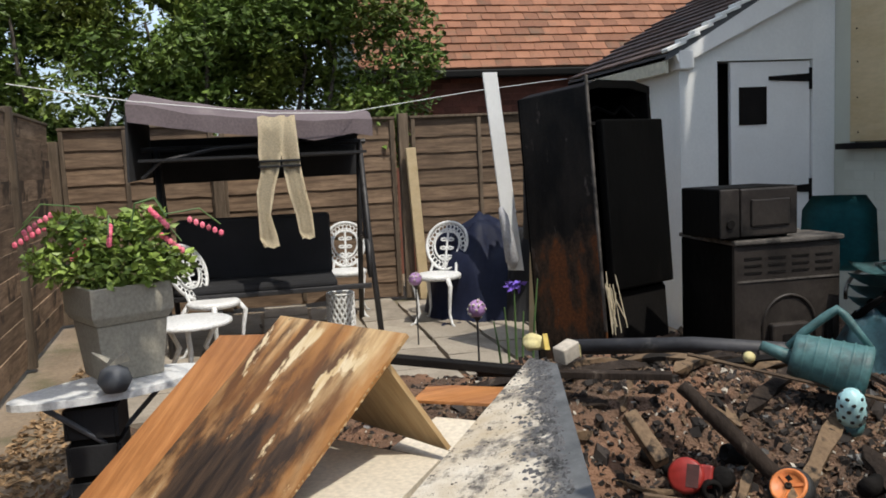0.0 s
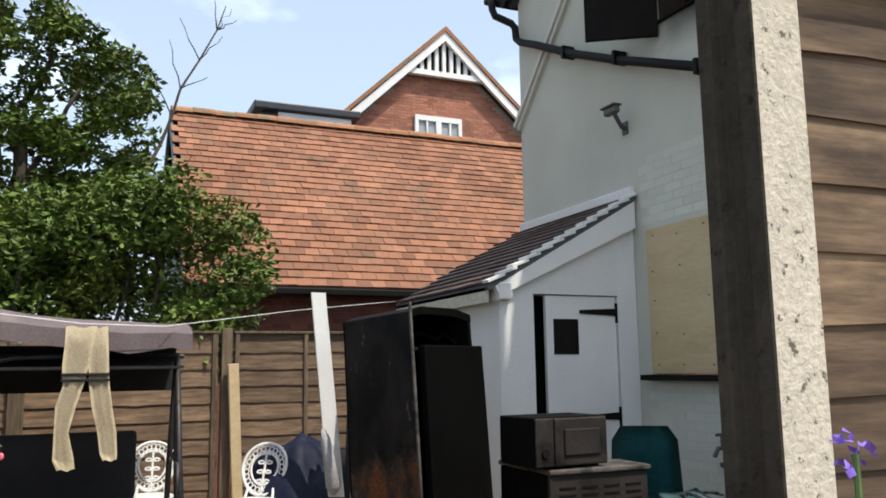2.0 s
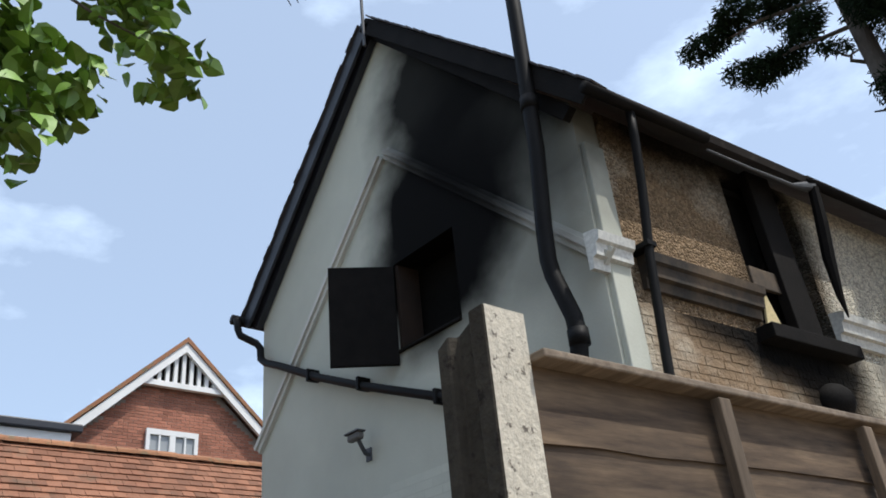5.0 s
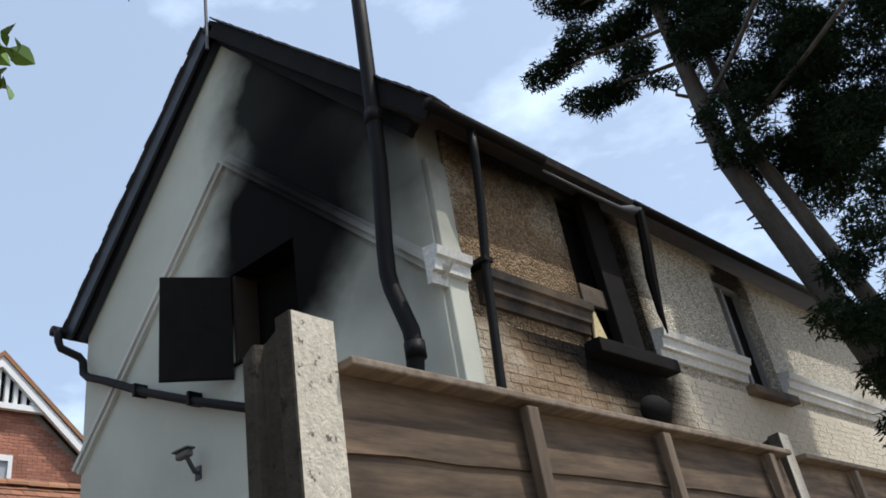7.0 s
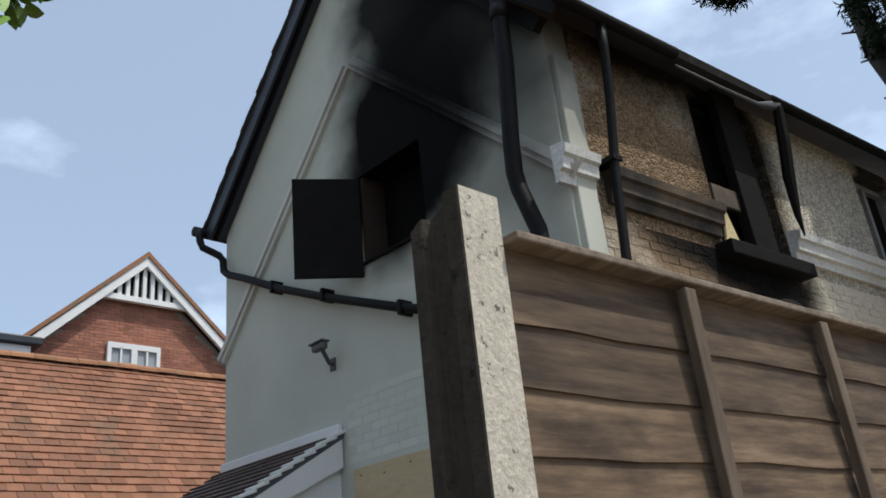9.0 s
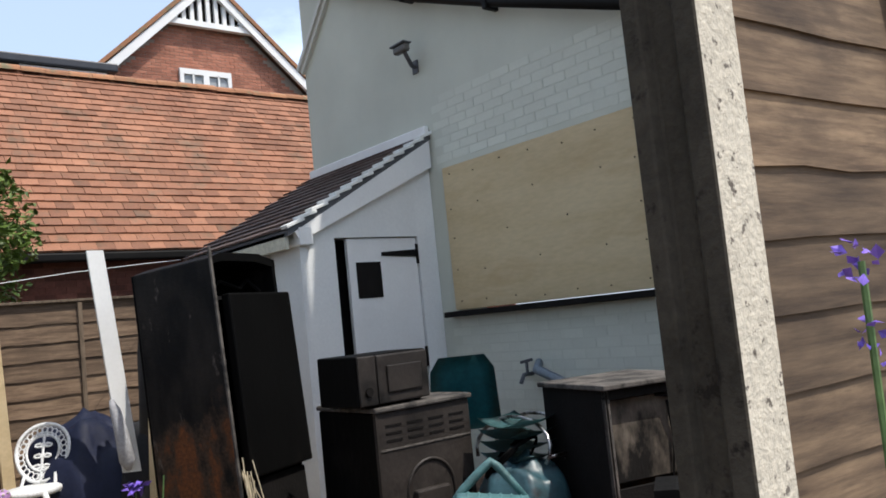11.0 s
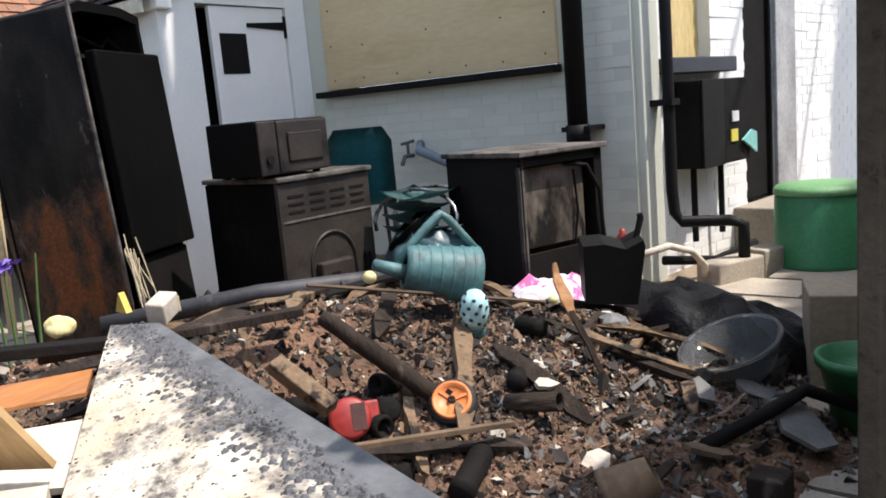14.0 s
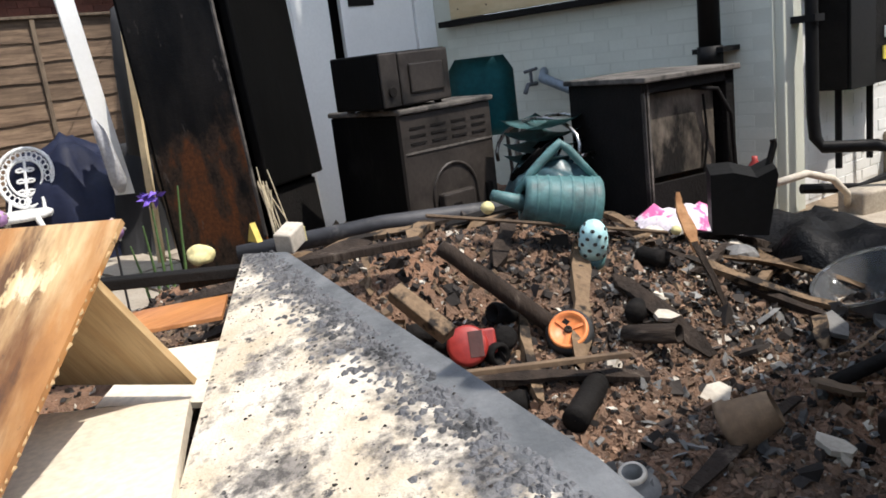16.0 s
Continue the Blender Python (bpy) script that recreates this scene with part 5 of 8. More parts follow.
for ix in range(5):
    for iy in range(11):
        x, y = 0.75 + ix * 0.6 + (0.3 if iy % 2 else 0), -2.6 + iy * 0.44
        if x > 3.0 or (abs(x - 2.35) < 0.36 and y > -3.5 and x > 2.0):
            continue
        share("slab", random.choice(slabs), paving, Matrix.Translation((x, y, -0.032 + random.uniform(0, 0.006))) @ Matrix.Rotation(random.uniform(-0.02, 0.02) + math.pi * random.randint(0, 1), 4, "Z"))
kerb = structure("kerb", "broken row of pale stone kerb blocks beside the wall", "kerb")
for i in range(4):
    part("kerb_block", boxed(-0.2, 0.2, -0.09, 0.09, -0.03, 0.13 + 0.02 * (i % 2), 0.012), M["slab"], kerb, m=Matrix.Translation((0.55 + 0.14 * i, 0.2 + 0.4 * i, 0)) @ Matrix.Rotation(1.2, 4, "Z"))


# ---- rubble heap ----
HEAP = ((0.2, -3.15, 0.58), (0.45, -2.75, 0.54), (0.05, -2.35, 0.50), (0.62, -2.42, 0.42), (0.68, -3.17, 0.25), (0.78, -2.87, 0.21), (1.05, -1.75, 0.14), (1.3, -2.4, 0.12),
        (1.5, -3.1, 0.12), (1.2, -3.5, 0.2), (-0.6, -2.3, 0.36), (-0.5, -3.2, 0.42), (0.0, -3.9, 0.40), (-0.2, -1.6, 0.28), (0.5, -1.3, 0.16), (0.5, -1.9, 0.32), (1.9, -2.5, 0.0), (1.9, -3.6, 0.0),
        (-1.1, -2.7, 0.28), (-1.3, -1.9, 0.2), (-1.3, -3.4, 0.12), (-0.9, -4.2, 0.1), (0.9, -0.6, 0.0), (1.7, -1.5, 0.0), (0.3, -4.8, 0.1), (1.3, -4.5, 0.08), (2.2, -4.2, -0.02), (-0.3, -0.7, 0.1), (-1.9, -3.0, 0.0), (-1.0, -5.0, 0.0), (0.6, -5.5, 0.0))
def heap(x, y):
    s = w = 0.0
    for a, b, z in HEAP:
        d = (x - a) ** 2 + (y - b) ** 2
        k = math.exp(-d / 0.09) + 0.02 * math.exp(-d / 0.6) + 1e-5
        s += k * z
        w += k
    return s / w + 0.05 * noise.noise(Vector((x * 3.1, y * 3.1, 2))) + 0.025 * noise.noise(Vector((x * 9, y * 9, 5))) - 0.03
bm = B()
NX, NY = 240, 300
grid = [[bm.verts.new((x, y, heap(x, y) + 0.016 * noise.noise(Vector((x * 27, y * 27, 1))) + 0.012 * abs(noise.noise(Vector((x * 55, y * 55, 4)))))) for y in (-5.6 + 5.4 * j / NY for j in range(NY + 1))] for x in (-2.1 + 4.3 * i / NX for i in range(NX + 1))]
for i in range(NX):
    for j in range(NY):
        bm.faces.new((grid[i][j], grid[i + 1][j], grid[i + 1][j + 1], grid[i][j + 1]))
tagged(part("rubble_heap", bm, M["rubble"]), "heap of burnt earth, ash and broken house contents", "rubble", kind="stuff")


def scatter(name, material, count, region, size, flat=0.35, seed=1, lift=0.0, label=""):
    rnd = random.Random(seed)
    vs, fs = [], []
    made = 0
    while made < count:
        cx, cy, sx, sy = region[rnd.randrange(len(region))]
        x, y = rnd.gauss(cx, sx), rnd.gauss(cy, sy)
        if not (-2.0 < x < 2.1 and -5.5 < y < -0.3):
            continue
        s = (size[0] + (size[1] - size[0]) * rnd.random() ** 2.2) * (1.9 if rnd.random() < 0.04 else 1)
        m = Matrix.Translation((x, y, heap(x, y) + lift + s * 0.2)) @ Euler((rnd.gauss(0, 0.75), rnd.gauss(0, 0.75), rnd.uniform(0, 6.3))).to_matrix().to_4x4()
        n = rnd.choice((3, 4, 5, 6, 7))
        asp = rnd.uniform(0.2, 1)
        ring = [(s * math.cos(6.283 * k / n + rnd.uniform(-0.5, 0.5)) * rnd.uniform(0.45, 1.2), s * asp * math.sin(6.283 * k / n + rnd.uniform(-0.4, 0.4)) * rnd.uniform(0.5, 1.2)) for k in range(n)]
        h = s * flat * rnd.uniform(0.3, 1.3)
        sx, sy, sk = rnd.uniform(-0.3, 0.3) * s, rnd.uniform(-0.3, 0.3) * s * asp, rnd.uniform(0.45, 0.95)
        k0 = len(vs)
        for px, py in ring:
            vs.append(m @ Vector((px, py, -h)))
        for px, py in ring:
            vs.append(m @ Vector((px * sk + sx, py * sk + sy, h * rnd.uniform(0.3, 1.6))))
        fs.append(tuple(k0 + n + k for k in range(n)))
        for k in range(n):
            fs.append((k0 + k, k0 + (k + 1) % n, k0 + n + (k + 1) % n, k0 + n + k))
        made += 1
    me = bpy.data.meshes.new(name)
    me.from_pydata(vs, [], fs)
    me.materials.append(material)
    return tagged(new(name, me), label, "debris", kind="stuff")


ALL = [(0.3, -2.6, 0.8, 0.8), (0.8, -2.3, 0.45, 0.6), (-0.6, -2.7, 0.6, 0.6), (0.8, -1.6, 0.5, 0.5), (0, -3.6, 0.9, 0.6)]
scatter("charcoal_debris", M["char_bits"], 19000, ALL, (0.003, 0.026), 0.6, 3, label="loose charcoal and burnt fragments on the heap")
scatter("splinter_debris", M["brown_bits"], 9500, ALL, (0.003, 0.026), 0.3, 4, label="scorched brown wood splinters over the heap")
scatter("plaster_debris", M["pale_bits"], 4600, ALL + [(1.2, -2.6, 0.3, 0.35)], (0.002, 0.019), 0.4, 5, label="pale plaster and crockery chips over the heap")
scatter("slate_debris", M["grey_bits"], 1600, [(1.2, -2.3, 0.4, 0.6), (1.4, -1.7, 0.4, 0.5), (1.3, -3.0, 0.3, 0.4), (0.9, -2.0, 0.4, 0.4)], (0.005, 0.038), 0.18, 6, label="grey slate and ash flakes at the foot of the heap")
scatter("earth_debris", M["earth_bits"], 26000, [(1.35, -2.5, 0.3, 0.35), (0.75, -2.75, 0.35, 0.4), (1.05, -2.95, 0.28, 0.3), (1.25, -2.75, 0.25, 0.3), (0.35, -2.55, 0.3, 0.25), (1.2, -3.2, 0.25, 0.25), (0.3, -2.2, 0.3, 0.3)], (0.002, 0.013), 0.9, 7, label="red-brown earth crumbs on the heap")


def plank(bm, a, b, w, th, roll=0.0):
    a, b = Vector(a), Vector(b)
    d = b - a
    m = Matrix.Translation((a + b) / 2) @ d.to_track_quat("X", "Z").to_matrix().to_4x4() @ Matrix.Rotation(roll, 4, "X")
    return box(bm, -d.length / 2, d.length / 2, -w / 2, w / 2, -th / 2, th / 2, min(th, w) * 0.12, m=m)


def loose(name, label, category, bm, material, group="", smooth=False):
    return tagged(part(name, bm, material, smooth=smooth), label, category, group)


def splinter(p, q, w, th, rnd):
    """A broken length of timber: uneven width along its run, ragged ends."""
    bm = B()
    d = q - p
    m = Matrix.Translation(p) @ d.to_track_quat("X", "Z").to_matrix().to_4x4() @ Matrix.Rotation(rnd.uniform(-0.5, 0.5), 4, "X")
    n = 8
    rings = []
    for k in range(n):
        x = d.length * k / (n - 1)
        f = rnd.uniform(0.75, 1.0) * (rnd.uniform(0.25, 0.7) if k in (0, n - 1) else 1)
        bow = 0.02 * math.sin(3.14 * k / (n - 1)) * (1 if w > 0.04 else -1)
        rings.append([bm.verts.new(m @ Vector((x + rnd.uniform(-0.012, 0.012), sy * w / 2 * f + rnd.uniform(-0.004, 0.004), sz * th / 2 * f + bow + rnd.uniform(-0.003, 0.003)))) for sy, sz in ((-1, -1), (1, -1), (1, 1), (-1, 1))])
    for r0, r1 in zip(rings, rings[1:]):
        for k in range(4):
            bm.faces.new((r0[k], r0[(k + 1) % 4], r1[(k + 1) % 4], r1[k]))
    bm.faces.new(list(reversed(rings[0])))
    bm.faces.new(rings[-1])
    return bm


def rough_skin(bm, amount, scale):
    """Charring eats the surface unevenly."""
    bm.normal_update()
    for v in bm.verts:
        v.co += v.normal * amount * noise.noise(v.co * scale)
    return bm


# burnt timbers lying over the heap
rt = random.Random(11)
for i in range(64):
    x, y = rt.uniform(-1.0, 1.4), rt.uniform(-3.7, -1.4)
    L, w = rt.uniform(0.18, 0.6), rt.uniform(0.02, 0.07)
    a = rt.uniform(0, 3.14)
    dx, dy = math.cos(a) * L / 2, math.sin(a) * L / 2
    p, q = Vector((x - dx, y - dy, heap(x - dx, y - dy) + 0.03)), Vector((x + dx, y + dy, heap(x + dx, y + dy) + 0.03))
    mat = rt.choice((M["burnt_log"], M["burnt_log"], M["scorched_stick"], M["scorched_stick"], M["char"]))
    loose("burnt_timber", "broken charred timber lying on the rubble", "timber", splinter(p, q, w, rt.uniform(0.012, 0.035), rt), mat, "burnt timbers")
log = loose("charred_post", "thick charred round post lying across the rubble", "timber", rough_skin(tube(B(), [Vector((0.54, -3.13, 0.60)).lerp(Vector((0.73, -2.88, 0.305)), k / 15) for k in range(16)], [0.022 + 0.007 * min(1, k / 5) for k in range(16)], 14), 0.006, 38), M["burnt_log"], smooth=True)
loose("garden_cane", "long thin wooden cane lying across the rubble", "cane", tube(B(), [(0.33, -2.99, 0.65), (0.41, -2.82, 0.605), (0.61, -2.32, 0.47), (0.675, -2.137, 0.42)], 0.007, 6), M["brown_bits"])
loose("fallen_downpipe", "long sooty round pipe lying in front of the cooker", "pipe", tube(B(), [(-1.0, -2.99, 0.385), (-0.6, -2.46, 0.435), (-0.12, -1.95, 0.445)], 0.042, 12), M["ash_pipe"], smooth=True)
loose("timber_strip", "long blackened timber strip across the heap", "timber", plank(B(), (0.02, -4.15, 0.68), (0.22, -3.5, 0.60), 0.06, 0.03), M["char"])
loose("timber_strip", "long scorched timber strip with pale end", "timber", plank(B(), (0.10, -3.75, 0.60), (0.42, -3.1, 0.60), 0.05, 0.025), M["burnt_log"])
loose("broken_board", "small broken orange plywood piece", "board", plank(B(), (0.12, -3.98, 0.545), (0.30, -3.72, 0.555), 0.16, 0.012, 0.1), M["orange_wood"])
loose("wood_block", "short square wood block with a burnt end", "timber", plank(B(), (0.55, -3.33, 0.52), (0.73, -3.30, 0.41), 0.05, 0.045, 0.3), M["scorched_stick"])
stk = thing("splintered_stake", "upright splintered orange stake with burnt foot", "timber")
def shard(axis, widths, thick, across, seed):
    """A flat torn length of timber: ragged edges, thin section."""
    rnd = random.Random(seed)
    bm = B()
    ax = [Vector(p) for p in axis]
    rings = []
    n = 11
    for k in range(n):
        f = k / (n - 1) * (len(ax) - 1)
        i = min(int(f), len(ax) - 2)
        c = ax[i].lerp(ax[i + 1], f - i)
        w = widths[i] + (widths[i + 1] - widths[i]) * (f - i)
        d = (ax[i + 1] - ax[i]).normalized()
        u = (Vector(across) - d * d.dot(Vector(across))).normalized()
        nrm = d.cross(u)
        l, r = w * rnd.uniform(0.75, 1.15), w * rnd.uniform(0.75, 1.15)
        rings.append([bm.verts.new(c + u * a + nrm * b) for a, b in ((-l, -thick), (r, -thick), (r * 0.9, thick), (-l * 0.9, thick))])
    for r0, r1 in zip(rings, rings[1:]):
        for k in range(4):
            bm.faces.new((r0[k], r0[(k + 1) % 4], r1[(k + 1) % 4], r1[k]))
    bm.faces.new(list(reversed(rings[0])))
    bm.faces.new(rings[-1])
    return bm
part("tip", shard([(0.83, -2.30, 0.61), (0.835, -2.305, 0.57), (0.875, -2.31, 0.49), (0.90, -2.315, 0.41)], [0.005, 0.014, 0.026, 0.010], 0.005, (0.66, 0.75, 0.1), 5), M["pale_wood"], stk)
part("burnt_foot", shard([(0.885, -2.312, 0.45), (0.96, -2.32, 0.33), (1.04, -2.33, 0.16)], [0.013, 0.011, 0.007], 0.006, (0.66, 0.75, 0.1), 6), M["burnt_log"], stk)
# larger sheets and pipes at the foot of the heap
rt2 = random.Random(17)
for i, (x, y, s, mk) in enumerate(((1.60, -2.15, 0.14, "grey_bits"), (1.45, -2.55, 0.10, "brown_bits"), (1.25, -2.1, 0.09, "grey_bits"), (1.15, -2.45, 0.08, "char_bits"), (1.38, -1.95, 0.08, "grey_bits"), (1.0, -1.95, 0.10, "char_bits"), (1.55, -2.8, 0.07, "pale_bits"), (1.2, -2.75, 0.06, "pale_bits"), (0.55, -1.85, 0.08, "pale_bits"), (0.95, -2.6, 0.05, "pale_bits"))):
    n = 6
    o = [(s * math.cos(6.283 * k / n + rt2.uniform(-0.35, 0.35)) * rt2.uniform(0.6, 1.1), 0.7 * s * math.sin(6.283 * k / n) * rt2.uniform(0.6, 1.1)) for k in range(n)]
    ob = loose("broken_slab", "broken flat shard of slate or plaster on the rubble", "shard", prism(B(), o, "z", -0.006, 0.008), M[mk], "large shards")
    ob.matrix_basis = Matrix.Translation((x, y, heap(x, y) + 0.035)) @ Euler((rt2.uniform(-0.4, 0.4), rt2.uniform(-0.4, 0.4), rt2.uniform(0, 6))).to_matrix().to_4x4()
loose("bent_pipe", "bent scorched black pipe lying on the ash", "pipe", tube(B(), [(1.42, -2.5, 0.13), (1.52, -2.25, 0.16), (1.58, -2.05, 0.18), (1.72, -1.98, 0.12)], 0.022, 8), M["char"], smooth=True)
loose("burnt_tube", "short charred hollow tube on the rubble", "pipe", lathe(B(), [(0.026, -0.09), (0.03, -0.09), (0.03, 0.09), (0.024, 0.09), (0.022, -0.08)], 14), M["burnt_log"], smooth=True).matrix_basis = Matrix.Translation((0.98, -2.72, heap(0.98, -2.72) + 0.05)) @ Euler((0.3, 1.4, 0.4)).to_matrix().to_4x4()
for i, (x, y) in enumerate(((0.60, -2.95), (0.70, -3.12), (0.52, -3.22), (0.86, -2.62), (0.75, -2.35))):
    bm = lathe(B(), [(0.001, -0.05), (0.03, -0.05), (0.035, -0.02), (0.03, 0.0), (0.036, 0.04), (0.03, 0.055), (0.022, 0.05), (0.001, 0.0)], 14)
    loose("burnt_jar", "charred black jar lying in the rubble", "container", bm, M["char"], "burnt jars", smooth=True).matrix_basis = Matrix.Translation((x, y, heap(x, y) + 0.035)) @ Euler((1.3 + 0.2 * i, 0.4 * i, i * 1.3)).to_matrix().to_4x4()
loose("dirty_stick", "thin pale stick lying on the rubble", "timber", plank(B(), (0.84, -3.42, 0.36), (1.06, -2.95, 0.30), 0.02, 0.015), M["brown_bits"])

# ---- board and collapsed cabinet ----
def sheet(name, label, category, corners, th, material, edge=None):
    c = [Vector(p) for p in corners]
    n = (c[1] - c[0]).cross(c[-1] - c[0]).normalized()
    if n.z < 0:
        n = -n
    o = c[0]
    u = (c[1] - c[0]).normalized()
    v = n.cross(u)
    m = Matrix((u, v, n)).transposed().to_4x4()
    m.translation = o
    inv = m.inverted()
    bm = prism(B(), [((inv @ p).x, (inv @ p).y) for p in c], "z", -th, 0)
    ob = part(name, bm, material)
    ob.matrix_basis = m
    return tagged(ob, label, category), m
top, tm = sheet("tabletop", "ash-spattered cream board lying over the rubble", "board",
                [(0.11, -3.54, 0.64), (1.07, -4.225, 0.51), (1.70, -4.61, 0.44), (2.02, -4.0, 0.53), (1.66, -3.857, 0.555), (0.28, -3.49, 0.65)], 0.035, M["ash_board"])
# loose ash and soot on the board
inv = tm.inverted()
def flakes(name, label, material, count, size, near_edge, seed):
    rnd = random.Random(seed)
    vs, fs = [], []
    for _ in range(count):
        x = rnd.uniform(0.05, 1.75)
        edge = 0.16 + 0.355 * (x - 0.19)
        y = edge - 0.02 - abs(rnd.gauss(0, 0.06)) if near_edge else rnd.uniform(-0.02, edge)
        if y < -0.005 * x or y > edge - 0.01:
            continue
        s = size * rnd.uniform(0.3, 1.0) ** 1.5
        n = 5
        k0 = len(vs)
        a0 = rnd.uniform(0, 6.28)
        ring = [(x + s * math.cos(a0 + 6.283 * k / n) * rnd.uniform(0.6, 1.2), y + s * math.sin(a0 + 6.283 * k / n) * rnd.uniform(0.5, 1.1)) for k in range(n)]
        vs += [(px, py, 0.0) for px, py in ring] + [(x, y, s * rnd.uniform(0.2, 0.7))]
        fs += [(k0 + k, k0 + (k + 1) % n, k0 + n) for k in range(n)]
    me = bpy.data.meshes.new(name)
    me.from_pydata(vs, [], fs)
    me.materials.append(material)
    ob = new(name, me)
    ob.matrix_basis = tm
    return tagged(ob, label, "ash", kind="stuff")
flakes("ash_flakes", "grey ash flakes and crumbs on the board", M["grey_ash"], 1300, 0.014, True, 3)
flakes("soot_flakes", "black soot flakes scattered over the board", M["char_bits"], 420, 0.006, False, 4)

DOWN = Vector((0.41, -0.66, -0.63))
T1, T2 = Vector((0.35, -4.48, 0.93)), Vector((0.79, -4.125, 0.925))
sheet("plywood_sheet", "scorched plywood sheet leaning like a tent over the rubble", "board", [T1, T2, T2 + DOWN * 0.92, T1 + DOWN * 0.92], 0.014, M["scorched_ply"])
ridge = (T2 - T1).normalized()
rnd_e = random.Random(23)
bm = B()
for k in range(46):
    c = T2 + DOWN * 0.92 * (k + rnd_e.random()) / 46
    L, w = rnd_e.uniform(0.001, 0.007), rnd_e.uniform(0.008, 0.03)
    lay = Vector((0, 0, -rnd_e.uniform(0.001, 0.012)))
    a, b, tip = c + lay, c + DOWN * w + lay, c + DOWN * w * rnd_e.uniform(0, 1.4) + ridge * L + lay
    q = [bm.verts.new(x + d) for x in (a - ridge * 0.004, b - ridge * 0.004, tip) for d in (Vector(), Vector((0, 0, -0.003)))]
    bm.faces.new((q[0], q[2], q[4]))
    bm.faces.new((q[1], q[5], q[3]))
    for u, w_ in ((0, 2), (2, 4), (4, 0)):
        bm.faces.new((q[u], q[u + 1], q[w_ + 1], q[w_]))
tagged(part("frayed_edge", bm, M["pale_ply"]), "pale splinters along the torn plywood edge", "splinters", kind="stuff")
O1 = Vector((0.096, -4.70, 0.83))
sheet("varnished_board", "orange varnished board leaning beside the scorched sheet", "board", [O1, T1 + Vector((0.02, 0.02, -0.06)), T1 + DOWN * 0.95 + Vector((0.02, 0.02, -0.06)), O1 + DOWN * 0.95], 0.018, M["orange_wood"])
E1 = Vector((0.70, -4.168, 0.82))
E2 = Vector((0.64, -3.98, 0.515))
LFT = Vector((-0.52, -0.32, 0))
sheet("pale_board", "pale cabinet side panel propped under the sheet", "board", [E1, E2, E2 + LFT, E1 + LFT], 0.016, M["pale_ply"])
sheet("laminate_board", "cream laminated cabinet base lying flat in sun", "board", [(0.70, -4.03, 0.50), (1.17, -4.28, 0.545), (0.78, -4.66, 0.47), (0.12, -4.45, 0.45)], 0.03, M["cream_board"])
sheet("cream_offcut", "cream board offcut beside the cabinet", "board", [(0.45, -3.72, 0.50), (0.72, -3.95, 0.47), (0.45, -4.15, 0.47), (0.25, -3.95, 0.49)], 0.015, M["cream_board"])
loose("support_block", "charred debris under the collapsed cabinet", "debris", boxed(0.35, 0.95, -4.7, -4.1, 0.0, 0.44, 0.02), M["char"])

# ---- small things on the heap ----
def at(x, y, z=None, dz=0.0):
    return Vector((x, y, (heap(x, y) if z is None else z) + dz))
def facing(pos, axis):
    return Matrix.Translation(pos) @ Vector(axis).to_track_quat("Z", "Y").to_matrix().to_4x4()
red_t = thing("red_toy", "sooty red plastic toy half buried in rubble", "toy", m=facing((0.665, -3.18, 0.325), (0.66, -0.55, 0.45)))
part("drum", lathe(B(), [(0.001, 0.030), (0.05, 0.029), (0.058, 0.024), (0.061, 0.014), (0.058, -0.03), (0.045, -0.05), (0.001, -0.05)]), M["red"], red_t, smooth=True)
part("soot_band", boxed(0.004, 0.045, -0.038, 0.038, 0.0295, 0.0315, 0.0006), M["burnt_red"], red_t, "soot-blackened half of the face")
part("bracket", boxed(0.03, 0.085, -0.03, 0.045, -0.035, 0.012, 0.008), M["red"], red_t)
part("charred_end", lathe(B(), [(0.001, 0.02), (0.03, 0.022), (0.037, 0.012), (0.037, -0.05), (0.001, -0.05)]), M["char"], red_t, smooth=True).matrix_basis = Matrix.Translation((0.112, 0.012, -0.02))
wheel = thing("toy_wheel", "orange spoked plastic wheel with black tyre", "wheel", m=facing((0.80, -2.885, 0.30), (0.35, -0.62, 0.70)))
part("rim", lathe(B(), [(0.001, 0.008), (0.047, 0.006), (0.052, 0.017), (0.060, 0.017), (0.062, 0.006), (0.062, -0.018), (0.001, -0.018)]), M["orange"], wheel, smooth=True)
part("tyre", lathe(B(), [(0.0625, 0.010), (0.071, 0.006), (0.074, -0.01), (0.072, -0.04), (0.06, -0.046), (0.03, -0.046)]), M["rubber"], wheel, smooth=True)
part("hub", lathe(B(), [(0.012, 0.004), (0.012, 0.016), (0.006, 0.018), (0.001, 0.012)], 12), M["burnt_log"], wheel, "burnt hub", smooth=True)
for k in range(3):
    part("spoke", boxed(0.010, 0.049, -0.005, 0.005, 0.006, 0.012, m=Matrix.Rotation(k * 2.094 + 0.4, 4, "Z")), M["orange"], wheel)
part("burnt_hole", boxed(0.014, 0.034, -0.024, -0.008, 0.0066, 0.0085, 0.0006, m=Matrix.Rotation(2.5, 4, "Z")), M["char"], wheel)
wl = thing("spotted_ornament", "pale aqua egg-shaped ornament with black dots", "ornament", m=Matrix.Translation((0.63, -2.52, 0.45)) @ Euler((0.25, 0.3, 0)).to_matrix().to_4x4())
prof = [(0.001, -0.02), (0.046, -0.018), (0.050, 0.015), (0.050, 0.045), (0.044, 0.078), (0.028, 0.102), (0.001, 0.112)]
part("shell", lathe(B(), prof), M["aqua"], wl, smooth=True)
part("teal_base", lathe(B(), [(0.001, -0.11), (0.026, -0.105), (0.040, -0.06), (0.046, -0.019), (0.001, -0.017)]), M["teal_can"], wl, "sooty teal lower half", smooth=True)
